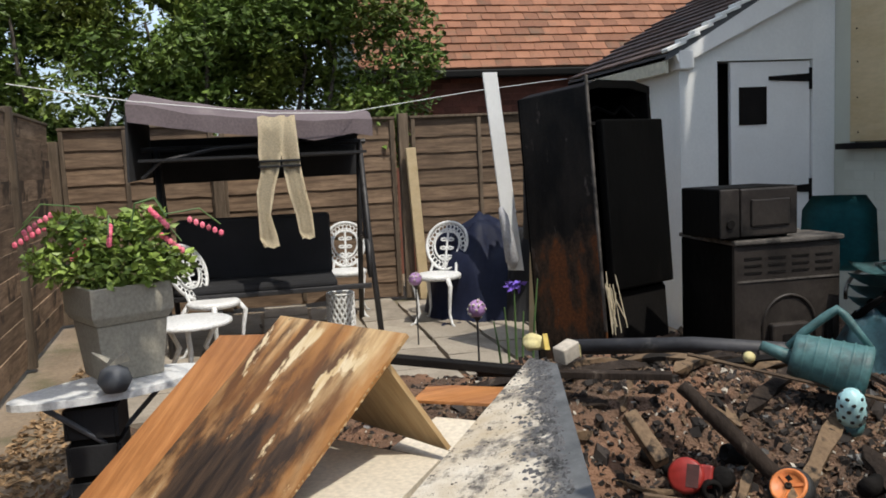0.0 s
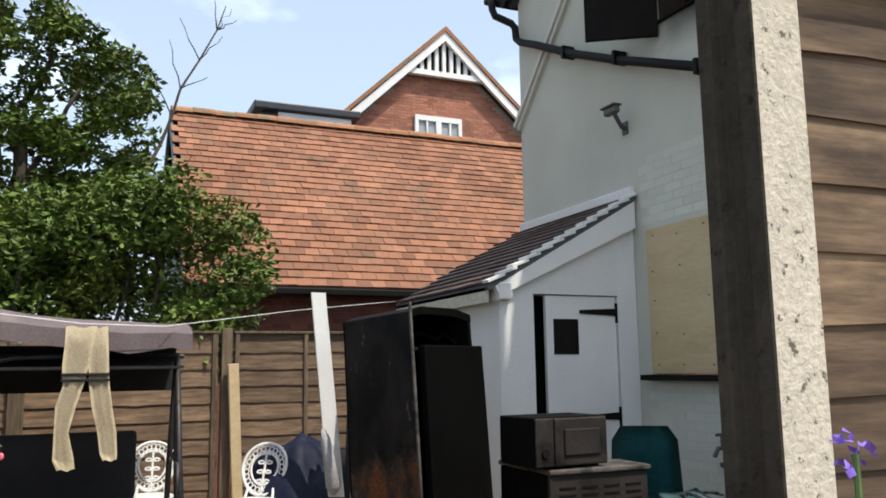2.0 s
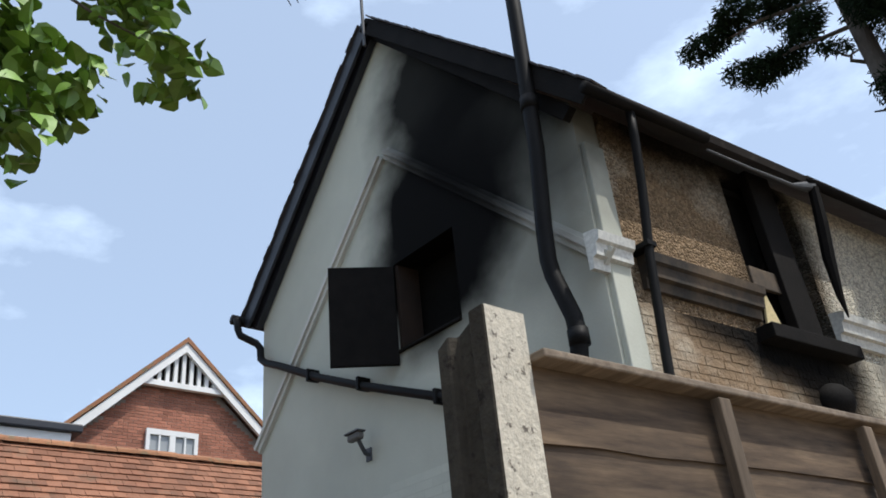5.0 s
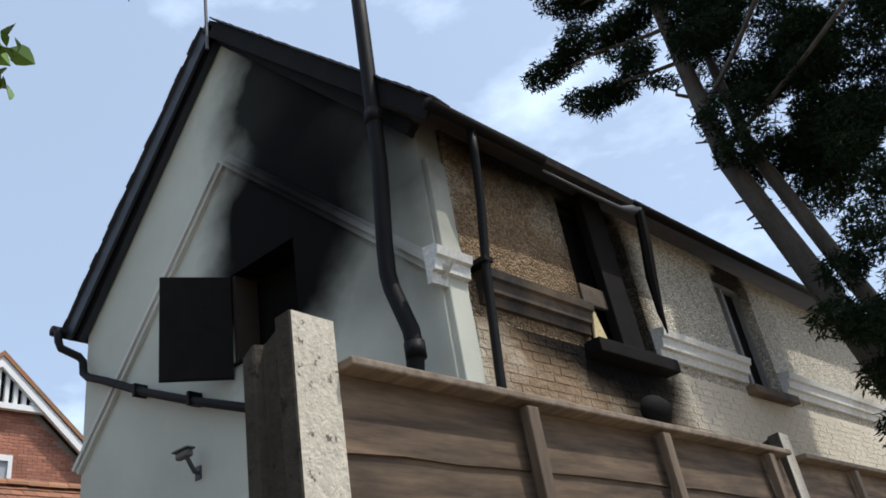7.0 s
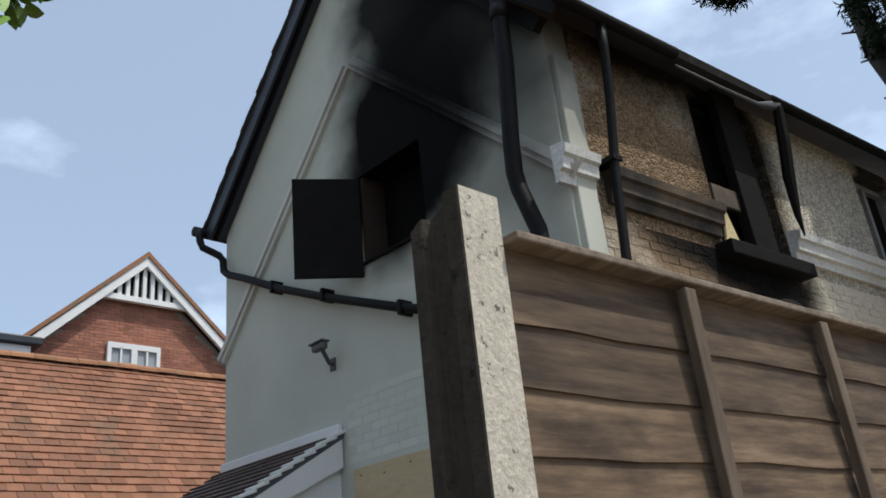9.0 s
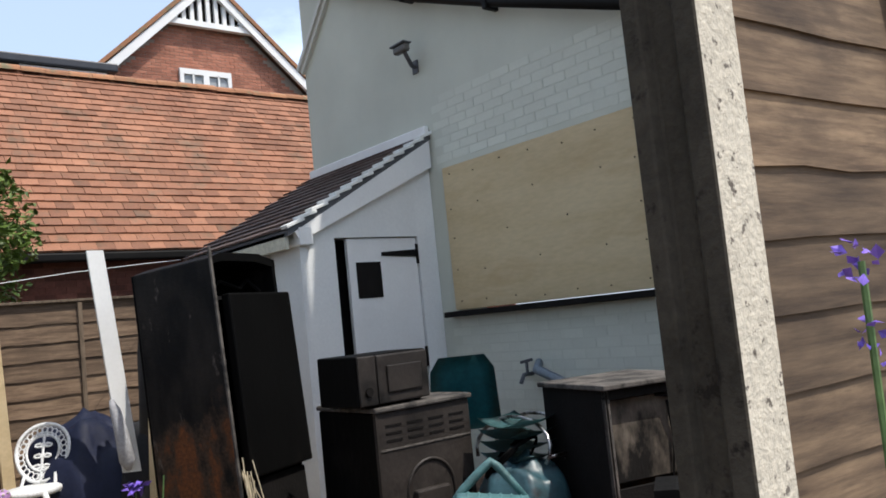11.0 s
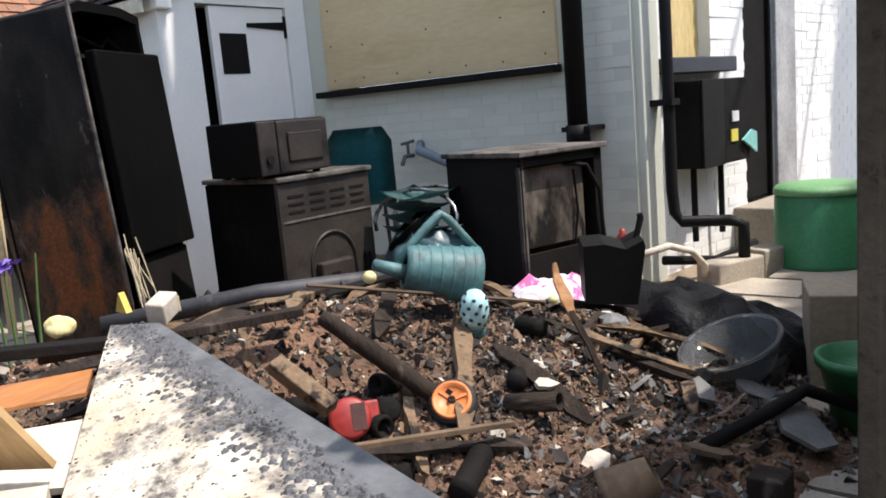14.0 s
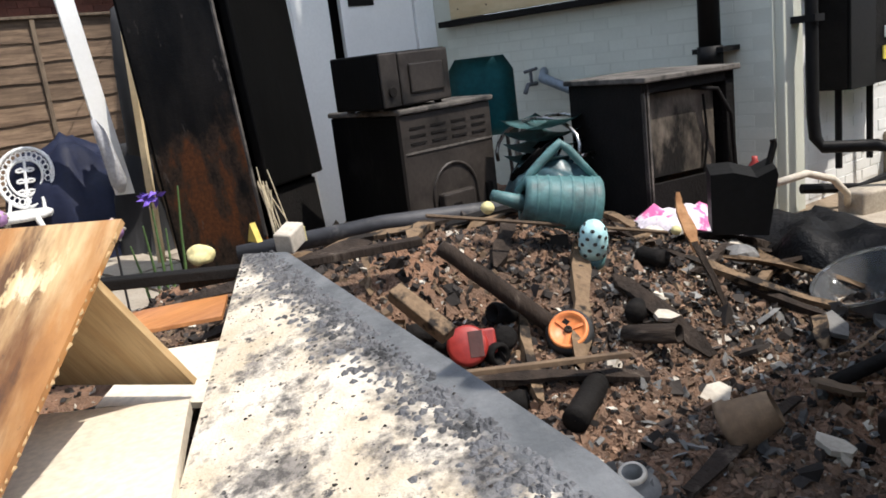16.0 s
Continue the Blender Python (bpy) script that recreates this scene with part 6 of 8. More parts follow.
for k in range(34):
    a, z = k * 2.4, -0.008 + 0.108 * k / 33
    r = next(p0[0] + (p1[0] - p0[0]) * (z - p0[1]) / (p1[1] - p0[1]) for p0, p1 in zip(prof, prof[1:]) if p0[1] <= z <= p1[1])
    bm = B()
    bmesh.ops.create_uvsphere(bm, u_segments=8, v_segments=5, radius=0.008, matrix=Matrix.Translation((r * math.cos(a), r * math.sin(a), z)) @ Matrix.Rotation(a, 4, "Z") @ Matrix.Diagonal((0.6, 1.0, 0.9, 1.0)))
    part("dot", bm, M["rubber"], wl)
for x, y, r, L, ax, lab in ((0.60, -3.18, 0.028, 0.10, 0.3, "charred tin can on its side in the rubble"), (0.66, -3.12, 0.035, 0.11, 1.2, "black burnt tin can lying in rubble"), (0.90, -3.30, 0.03, 0.14, 0.8, "ridged black plastic bottle in the rubble"), (1.04, -3.12, 0.035, 0.2, 1.9, "dark scorched wine bottle on its side")):
    c = thing("burnt_can", lab, "container", m=Matrix.Translation(at(x, y, dz=0.03)) @ Euler((0, 1.45, ax)).to_matrix().to_4x4())
    part("body", lathe(B(), [(0.001, -L / 2), (r, -L / 2), (r * 1.03, -L * 0.4), (r, -L * 0.3), (r, L * 0.3), (r * 1.03, L * 0.42), (r * 0.8, L / 2), (r * 0.7, L * 0.45), (0.001, L * 0.4)], 16), M["char"], c, smooth=True)
    part("rim", lathe(B(), [(r * 0.8, L / 2), (r * 0.86, L / 2 + 0.004), (r * 0.7, L / 2 + 0.004)], 16), M["burnt_steel"], c)
for x, y, z, r, lab in ((0.405, -2.78, 0.635, 0.022, "small pale yellow lemon on the rubble"), (0.69, -2.10, 0.42, 0.018, "small yellow ball on the cane's end")):
    bm = B()
    bmesh.ops.create_uvsphere(bm, u_segments=14, v_segments=10, radius=r)
    for v in bm.verts:
        v.co.x *= 1.15
    loose("lemon", lab, "fruit", bm, M["yellow"], smooth=True).matrix_basis = Matrix.Translation((x, y, z))
skull = thing("carved_stone", "knobbly pale cream stone on the paving edge", "stone", m=Matrix.Translation((-1.0, -3.17, 0.43)))
bm = B()
bmesh.ops.create_icosphere(bm, subdivisions=3, radius=0.055)
for v in bm.verts:
    v.co *= 1 + 0.35 * noise.noise(v.co * 22)
    v.co.z *= 0.8
part("stone", bm, M["yellow"], skull, smooth=True)
tin = thing("dented_tin", "dented pale silver box on the heap", "tin", m=Matrix.Translation((0.187, -3.418, 0.67)) @ Euler((0.25, 0.1, 0.5)).to_matrix().to_4x4())
part("body", boxed(-0.03, 0.03, -0.045, 0.045, -0.035, 0.03, 0.006), M["pale_bits"], tin)
part("label_band", boxed(-0.015, 0.031, 0.04, 0.047, -0.036, 0.015, 0.002), M["yellow"], tin, "yellow stained corner")
loose("yellow_offcut", "small yellow plastic offcut on the heap", "offcut", prism(B(), [(-0.03, 0), (0.03, 0), (0.0, 0.06)], "y", -0.01, 0.01), surface("yellow_plastic", (0.5, 0.36, 0.05), (0.65, 0.48, 0.1), 4, 30, rough=0.5)).matrix_basis = Matrix.Translation((0.03, -3.45, 0.65))
bowl = thing("clear_bowl", "large clear plastic bowl tilted on the rubble", "bowl", m=Matrix.Translation((1.27, -1.77, 0.135)) @ Euler((0.3, -0.22, 0)).to_matrix().to_4x4())
part("body", lathe(B(), [(0.001, -0.06), (0.10, -0.06), (0.14, 0.0), (0.185, 0.10), (0.18, 0.10), (0.135, 0.002), (0.097, -0.055), (0.001, -0.055)], 36), M["clear"], bowl, smooth=True)
part("rim", lathe(B(), [(0.18, 0.098), (0.194, 0.10), (0.194, 0.108), (0.18, 0.108)], 36), M["clear"], bowl)
cap = thing("stoneware_cap", "round pale stoneware flask neck in the rubble", "flask", m=Matrix.Translation((1.305, -3.30, 0.14)) @ Euler((0.3, 0.15, 0)).to_matrix().to_4x4())
part("body", lathe(B(), [(0.06, -0.08), (0.06, 0.0), (0.035, 0.025), (0.03, 0.03), (0.03, 0.055), (0.022, 0.055), (0.02, 0.0), (0.001, -0.02)], 24), M["grey_bits"], cap, smooth=True)
part("neck", lathe(B(), [(0.031, 0.045), (0.034, 0.05), (0.031, 0.058), (0.024, 0.058)], 24), M["pale_bits"], cap, smooth=True)
drum = thing("broken_pot", "broken brown clay pot on its side in rubble", "pot", m=Matrix.Translation((1.40, -2.93, 0.19)) @ Vector((-0.55, -0.35, -0.35)).to_track_quat("Z", "Y").to_matrix().to_4x4() @ Matrix.Scale(0.9, 4))
part("body", lathe(B(), [(0.05, -0.07), (0.075, 0.05), (0.082, 0.05), (0.082, 0.075), (0.072, 0.075), (0.045, -0.06)], 24), M["brown_bits"], drum, smooth=True)
blk = thing("burnt_block", "square burnt wood block standing on the ground", "timber", m=Matrix.Translation((1.62, -2.55, 0.05)))
part("block", boxed(-0.05, 0.05, -0.05, 0.05, -0.05, 0.06, 0.006), M["burnt_log"], blk)
# watering can on its side
wz = Vector((0.60, 0.72, -0.22)).normalized()
wx = (Vector((-0.18, 0.05, 1)) - wz * wz.dot(Vector((-0.18, 0.05, 1)))).normalized()
wy = wz.cross(wx)
wm_ = Matrix((wx, wy, wz)).transposed().to_4x4()
wm_.translation = (0.48, -2.50, 0.60)
wc = thing("watering_can", "sooty teal plastic watering can lying on its side", "watering can", m=wm_)
part("body", lathe(B(), [(0.055, -0.13), (0.078, -0.13), (0.083, -0.11), (0.092, 0.0), (0.102, 0.11), (0.106, 0.13), (0.095, 0.138), (0.001, 0.128), (0.001, 0.12), (0.09, 0.12), (0.083, 0.0), (0.074, -0.11), (0.055, -0.12)], 28), M["teal_can"], wc, smooth=True)
for z in (-0.09, -0.05, -0.01, 0.03, 0.07, 0.105):
    r = 0.083 + (z + 0.11) * 0.085
    part("ridge", lathe(B(), [(r, z - 0.006), (r + 0.005, z), (r, z + 0.006)], 28), M["teal_can"], wc, smooth=True)
part("handle", tube(B(), [(0.02, 0.0, -0.15), (0.09, 0.0, -0.11), (0.17, 0.0, -0.05), (0.205, 0.0, -0.02), (0.19, 0.0, 0.01), (0.14, 0.0, 0.07), (0.095, 0.0, 0.125)], [0.014, 0.016, 0.017, 0.017, 0.016, 0.014, 0.012], 8), M["teal_can"], wc, smooth=True)
part("spout", tube(B(), [(-0.02, 0.0, -0.10), (-0.01, 0.0, -0.17), (0.0, 0.02, -0.24)], [0.035, 0.026, 0.02], 10), M["teal_can"], wc, smooth=True)
# black sheeting and bin at the far side of the heap
def crumple(name, label, cat, cx, cy, rx, ry, hgt, material, seed, z0=None, sub=26, ang=0.0):
    bm = B()
    rows_ = []
    ca, sa = math.cos(ang), math.sin(ang)
    for i in range(sub + 1):
        row = []
        for j in range(sub + 1):
            u, v = i / sub * 2 - 1, j / sub * 2 - 1
            e = max(0, 1 - (u * u + v * v) ** 1.2)
            w = 1 + 0.16 * noise.noise(Vector((u * 2.2, v * 2.2, seed)))
            x, y = cx + (u * rx * ca - v * ry * sa) * w, cy + (u * rx * sa + v * ry * ca) * w
            base = heap(x, y) if z0 is None else z0
            z = base - 0.02 + hgt * e ** 0.55 * (0.75 + (0.45 if z0 is None else 0.2) * noise.noise(Vector((u * 2.6, v * 2.6, seed + 4)))) + (0.18 if z0 is None else 0.06) * hgt * abs(noise.noise(Vector((u * 7, v * 7, seed + 9))))
            row.append(bm.verts.new((x, y, z)))
        rows_.append(row)
    for i in range(sub):
        for j in range(sub):
            bm.faces.new((rows_[i][j], rows_[i + 1][j], rows_[i + 1][j + 1], rows_[i][j + 1]))
    return loose(name, label, cat, bm, material, smooth=True)
crumple("plastic_sheeting", "crumpled melted black plastic sheeting on the ground", "sheeting", 0.95, -1.15, 0.55, 0.42, 0.26, M["tarp"], 3, ang=-0.5)
crumple("plastic_sheeting", "flat melted black sheeting among ash", "sheeting", 1.35, -0.95, 0.5, 0.22, 0.05, M["tarp"], 8, ang=-0.6)
crumple("printed_cloth", "pink and white printed cloth draped over rubble", "cloth", 0.30, -1.25, 0.32, 0.2, 0.20, M["pinkcloth"], 5, ang=0.4)
crumple("rubbish_bag", "bulging dark blue rubbish bag by the fence", "bag", -4.2, -2.55, 0.55, 0.6, 1.08, M["navy"], 6, z0=0.0)
crumple("rubbish_bag", "black rubbish bag beside the burnt fridge", "bag", -3.75, -2.1, 0.42, 0.42, 1.2, M["black_cloth"], 7, z0=0.0)
bk = thing("black_bucket", "scorched square black bucket with melted rim", "bucket", m=Matrix.Translation((0.645, -1.54, 0.445)) @ Euler((0.05, 0.08, 0.6)).to_matrix().to_4x4())
part("body", prism(B(), [(-0.11, -0.15), (0.11, -0.15), (0.13, 0.1), (0.12, 0.13), (0.05, 0.09), (-0.04, 0.11), (-0.13, 0.1)], "y", -0.11, 0.11), M["black_plastic"], bk)
part("handle", tube(B(), [(0.1, 0.0, 0.08), (0.125, 0.02, 0.2), (0.12, 0.02, 0.22)], 0.014), M["char"], bk)
hose = loose("white_hose", "pale flexible waste hose curling by the wall", "hose", tube(B(), [(0.36, -0.62, 0.30), (0.42, -0.40, 0.31), (0.48, -0.22, 0.25), (0.5, -0.08, 0.14), (0.46, 0.02, 0.06)], 0.02, 10), M["pale_bits"], smooth=True)
loose("red_bottle", "small red plastic bottle behind the bucket", "bottle", lathe(B(), [(0.001, -0.08), (0.035, -0.08), (0.035, 0.04), (0.014, 0.07), (0.014, 0.09), (0.001, 0.09)], 16), M["red"], smooth=True).matrix_basis = Matrix.Translation((0.45, -1.02, 0.42))
for i in range(6):
    x, y = 0.35 + 0.1 * i, -1.75 + 0.12 * ((i * 7) % 4)
    bm = B()
    bmesh.ops.create_icosphere(bm, subdivisions=2, radius=0.055 + 0.012 * (i % 3))
    for v in bm.verts:
        v.co *= 1 + 0.4 * noise.noise(v.co * 14 + Vector((i, 0, 0)))
        v.co.z *= 0.7
    loose("masonry_lump", "broken pale masonry lump on the rubble", "stone", bm, (M["pale_bits"], M["grey_bits"], M["brown_bits"])[i % 3], "masonry lumps").matrix_basis = Matrix.Translation((x, y, heap(x, y) + 0.02))

# ---- burnt appliances ----
fr = thing("fridge_freezer", "tall burnt-out fridge freezer with rusted side", "fridge", m=Matrix.Translation((-1.74, -2.21, 0.0)) @ Matrix.Rotation(radians(26), 4, "Z") @ Matrix.Rotation(radians(-4), 4, "Y"))
W2_, DP, HT = 0.31, 0.60, 1.84
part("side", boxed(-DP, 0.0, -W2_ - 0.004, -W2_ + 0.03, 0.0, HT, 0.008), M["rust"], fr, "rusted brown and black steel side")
part("side", boxed(-DP, 0.0, W2_ - 0.03, W2_, 0.0, HT, 0.008), M["burnt_steel"], fr)
part("back", boxed(-DP - 0.02, -DP + 0.02, -W2_, W2_, 0.0, HT, 0.005), M["burnt_steel"], fr)
part("top_frame", prism(B(), [(-W2_, HT - 0.04), (-W2_, HT), (-0.2, HT + 0.035), (0.15, HT + 0.035), (W2_, HT - 0.0), (W2_, HT - 0.05), (0.1, HT - 0.015), (-0.2, HT - 0.015)], "x", -DP, 0.0), M["burnt_steel"], fr, "warped steel top")
part("shelf", boxed(-DP + 0.02, -0.06, -W2_ + 0.03, W2_ - 0.03, 1.60, 1.62), M["char"], fr)
part("wire_coil", tube(B(), [(-0.1, -0.24, 1.66), (-0.12, -0.1, 1.72), (-0.1, 0.05, 1.67), (-0.14, 0.18, 1.73), (-0.1, 0.25, 1.65)], 0.012, 6), M["burnt_steel"], fr)
part("door", boxed(0.004, 0.07, -W2_ + 0.05, W2_ + 0.02, 0.55, 1.62, 0.012), M["burnt_steel"], fr, "sooty black fridge door")
part("door", boxed(0.004, 0.03, -W2_ + 0.05, W2_ - 0.02, 0.05, 0.53, 0.012), M["char"], fr, "burnt lower freezer front")
bm = B()
for k in range(14):
    y0 = -W2_ + random.uniform(-0.03, 0.05)
    tube(bm, [(0.03 + random.uniform(0, 0.05), y0, 0.62 + random.uniform(-0.15, 0.1)), (0.06 + random.uniform(0, 0.05), y0 + random.uniform(-0.04, 0.04), 0.33 + random.uniform(-0.05, 0.1))], 0.0032, 5)
tagged(part("frayed_insulation", bm, M["cream_cloth"], fr, "frayed pale insulation strands"), kind="stuff")
part("edge_strip", boxed(0.0, 0.012, -W2_ - 0.006, -W2_ + 0.012, 0.3, 1.9), M["ash_top"], fr)

ck = thing("gas_cooker", "heat-browned steel cooker with slotted front panel", "cooker", m=Matrix.Translation((-0.90, -1.71, 0.015)) @ Matrix.Rotation(radians(-1), 4, "Z"))
part("body", boxed(-0.62, -0.02, -0.325, 0.325, 0.05, 0.86, 0.01), M["burnt_steel"], ck)
fp = part("front_panel", boxed(-0.018, 0.0, -0.32, 0.32, 0.08, 0.86, 0.006), M["brown_steel"], ck, "heat-browned front panel")
for g in range(4):
    for k in range(3):
        y0 = -0.27 + g * 0.145
        part("slot", boxed(0.001, 0.004, y0, y0 + 0.105, 0.70 + k * 0.04, 0.712 + k * 0.04), M["char"], fp)
part("worktop", boxed(-0.63, 0.02, -0.335, 0.335, 0.862, 0.89, 0.008), M["ash_top"], ck, "ash-dusted top edge")
arch = [(0.16 * math.cos(a), 0.40 + 0.17 * math.sin(a)) for a in [math.pi * k / 12 for k in range(13)]]
part("arched_trim", tube(B(), [(0.004, y, z) for y, z in [(0.16, 0.2)] + arch + [(-0.16, 0.2)]], 0.009, 6), M["brown_steel"], ck, smooth=True)
part("firebox", boxed(0.0, 0.05, -0.13, 0.10, 0.28, 0.42, 0.012), M["brown_steel"], ck)
part("firebox_hole", boxed(0.051, 0.054, -0.07, -0.01, 0.30, 0.36), M["char"], ck)
part("seam", boxed(0.001, 0.006, -0.315, 0.315, 0.655, 0.665), M["ash_top"], ck)
part("side_trim", boxed(-0.02, 0.006, -0.33, -0.315, 0.08, 0.86), M["brown_steel"], ck)
part("handle", boxed(0.0, 0.03, 0.22, 0.26, 0.28, 0.42, 0.01), M["char"], ck)

mw = thing("microwave", "burnt brown microwave oven standing on the cooker", "microwave", m=Matrix.Translation((-0.92, -1.885, 0.907)) @ Matrix.Rotation(radians(4), 4, "Z"))
part("body", boxed(-0.36, 0.0, -0.25, 0.25, 0.012, 0.285, 0.01), M["burnt_steel"], mw)
part("door", boxed(0.001, 0.018, -0.12, 0.245, 0.015, 0.28, 0.01), M["brown_steel"], mw, "browned door with window")
part("window", boxed(0.019, 0.03, -0.06, 0.19, 0.07, 0.22, 0.008), M["brown_steel"], mw)
part("control_panel", boxed(0.001, 0.014, -0.245, -0.125, 0.015, 0.28, 0.006), M["brown_steel"], mw)
part("dial", cyl(B(), (0.013, -0.185, 0.09), (0.026, -0.185, 0.09), 0.024), M["char"], mw)
for sx in (-0.3, -0.05):
    for sy in (-0.2, 0.2):
        part("foot", boxed(sx - 0.015, sx + 0.015, sy - 0.015, sy + 0.015, 0.0, 0.012), M["rubber"], mw)

wm = thing("washing_machine", "burnt-out black washing machine carcass, front missing", "washing machine", m=Matrix.Translation((-0.18, -0.91, -0.02)) @ Matrix.Rotation(radians(-14.5), 4, "Z"))
h = 0.30
part("side", boxed(-h, h, -h, -h + 0.02, 0.02, 0.92, 0.004), M["char"], wm, "charred black side panel")
part("side", boxed(-h, h, h - 0.02, h, 0.02, 0.92, 0.004), M["char"], wm)
part("back", boxed(-h, -h + 0.02, -h + 0.02, h - 0.02, 0.02, 0.92, 0.004), M["char"], wm)
part("worktop", boxed(-h - 0.02, h + 0.03, -h - 0.02, h + 0.02, 0.922, 0.95, 0.006), M["ash_top"], wm, "ash-covered worktop")
part("inner_shell", boxed(-0.2, 0.2, -0.22, 0.22, 0.35, 0.88, 0.05), M["tub"], wm, "rusted inner tub")
part("scorched_sheet", boxed(0.24, 0.25, -0.24, 0.2, 0.44, 0.86, 0.004), surface("heat_bleached_steel", (0.025, 0.021, 0.017), (0.22, 0.185, 0.145), 6, 40, (1, 1, 0.5), rough=0.6, third=(0.008, 0.007, 0.006), third_scale=3.6, third_at=(0.43, 0.56), spec=0.3), wm, "brown scorched steel sheet")
part("kick_plate", boxed(0.27, 0.29, -0.27, 0.15, 0.15, 0.42, 0.004), M["char"], wm)
part("front_post", boxed(0.27, 0.3, -0.3, -0.27, 0.02, 0.92, 0.003), M["ash_top"], wm)
part("front_post", boxed(0.27, 0.3, 0.24, 0.3, 0.02, 0.92, 0.003), M["char"], wm)
part("top_rail", boxed(0.27, 0.3, -0.3, 0.3, 0.87, 0.921, 0.003), M["char"], wm)
part("hose", tube(B(), [(0.25, 0.05, 0.86), (0.32, 0.16, 0.84), (0.33, 0.24, 0.7), (0.32, 0.27, 0.4), (0.36, 0.3, 0.2)], 0.011, 8), M["char"], wm, smooth=True)
part("cable", tube(B(), [(0.26, 0.12, 0.82), (0.27, 0.13, 0.6), (0.26, 0.1, 0.4)], 0.007, 6), M["char"], wm)

# ---- stacked teal chairs ----
def teal_chair(z):
    c = thing("stacking_chair", "teal moulded plastic stacking chair", "chair", m=Matrix.Translation((-1.29, -1.10, z)) @ Matrix.Rotation(radians(53), 4, "Z"), group="")
    bm = B()
    rows_ = []
    for i in range(11):
        t = i / 10
        if t < 0.45:
            u = t / 0.45
            y, zz, w = 0.22 - 0.40 * u, 0.44 - 0.02 * math.sin(u * 3.14), 0.22
        else:
            u = (t - 0.45) / 0.55
            y, zz, w = -0.18 - 0.14 * u, 0.44 + 0.46 * u, 0.22 - 0.03 * u - 0.05 * max(0, u - 0.85) / 0.15
        rows_.append([bm.verts.new((w * s, y + 0.03 * (1 - abs(s)) * (t - 0.45), zz)) for s in (-1, -0.6, 0, 0.6, 1)])
    for a, b in zip(rows_, rows_[1:]):
        for k in range(4):
            bm.faces.new((a[k], a[k + 1], b[k + 1], b[k]))
    bmesh.ops.solidify(bm, geom=bm.faces[:], thickness=0.012)
    part("seat_shell", bm, M["teal"], c, smooth=True)
    for sx in (-1, 1):
        part("leg", tube(B(), [(0.2 * sx, 0.17, 0.43), (0.23 * sx, 0.22, 0.0)], 0.012), M["dark_metal"], c)
        part("leg", tube(B(), [(0.2 * sx, -0.15, 0.43), (0.23 * sx, -0.24, 0.0)], 0.012), M["dark_metal"], c)
    return c
teal_chair(0.21)
crumple("burnt_clutter", "tangle of scorched teal plastic, cloth and hose", "clutter", -0.55, -1.35, 0.28, 0.25, 0.42, surface("scorched_mixed_plastic", (0.02, 0.05, 0.06), (0.05, 0.12, 0.14), 5, 40, rough=0.4, third=(0.03, 0.02, 0.02), third_scale=3), 9, z0=0.25)
for k in range(4):
    z = 0.50 + 0.065 * k
    bm = B()
    rows_ = [[bm.verts.new((-0.80 + 0.36 * i / 8, -1.42 + 0.30 * j / 6, z + 0.05 * ((i / 4 - 1) ** 2) + 0.02 * ((j / 3 - 1) ** 2))) for j in range(7)] for i in range(9)]
    for i in range(8):
        for j in range(6):
            bm.faces.new((rows_[i][j], rows_[i + 1][j], rows_[i + 1][j + 1], rows_[i][j + 1]))
    bmesh.ops.solidify(bm, geom=bm.faces[:], thickness=0.014)
    loose("chair_seat", "scorched dark teal plastic chair seat in a stack", "chair seat", bm, M["teal_can"], "stacked seats", smooth=True)
M["chrome"] = surface("dull_chrome_tube", (0.30, 0.30, 0.30), (0.55, 0.54, 0.52), 6, 50, rough=0.3, metal=0.9, relief=0.1, third=(0.06, 0.045, 0.035), third_scale=8, third_at=(0.5, 0.62))
frame_ = thing("tubular_frame", "bent dull chrome tubular chair frame among burnt clutter", "chair frame")
for dy in (0.0, 0.16):
    part("loop", tube(B(), [(-0.66 + 0.30 * math.cos(t), -1.30 + dy + 0.05 * math.sin(t), 0.58 + 0.17 * math.sin(t)) for t in [-0.4 + 0.3 * q for q in range(14)]], 0.011, 8), M["chrome"], frame_, smooth=True)
part("cross_bar", tube(B(), [(-0.37, -1.31, 0.55), (-0.37, -1.15, 0.55)], 0.010, 8), M["chrome"], frame_, smooth=True)
for k in range(5):
    a = k * 0.9
    loose("loose_cable", "looped scorched cable on the clutter", "cable", tube(B(), [(-0.62 + 0.14 * math.cos(a + t), -1.35 + 0.16 * math.sin(a + t), 0.55 + 0.1 * math.sin(t * 1.3 + k)) for t in [0.35 * q for q in range(12)]], 0.008, 6), M["burnt_steel"], "cables", smooth=True)

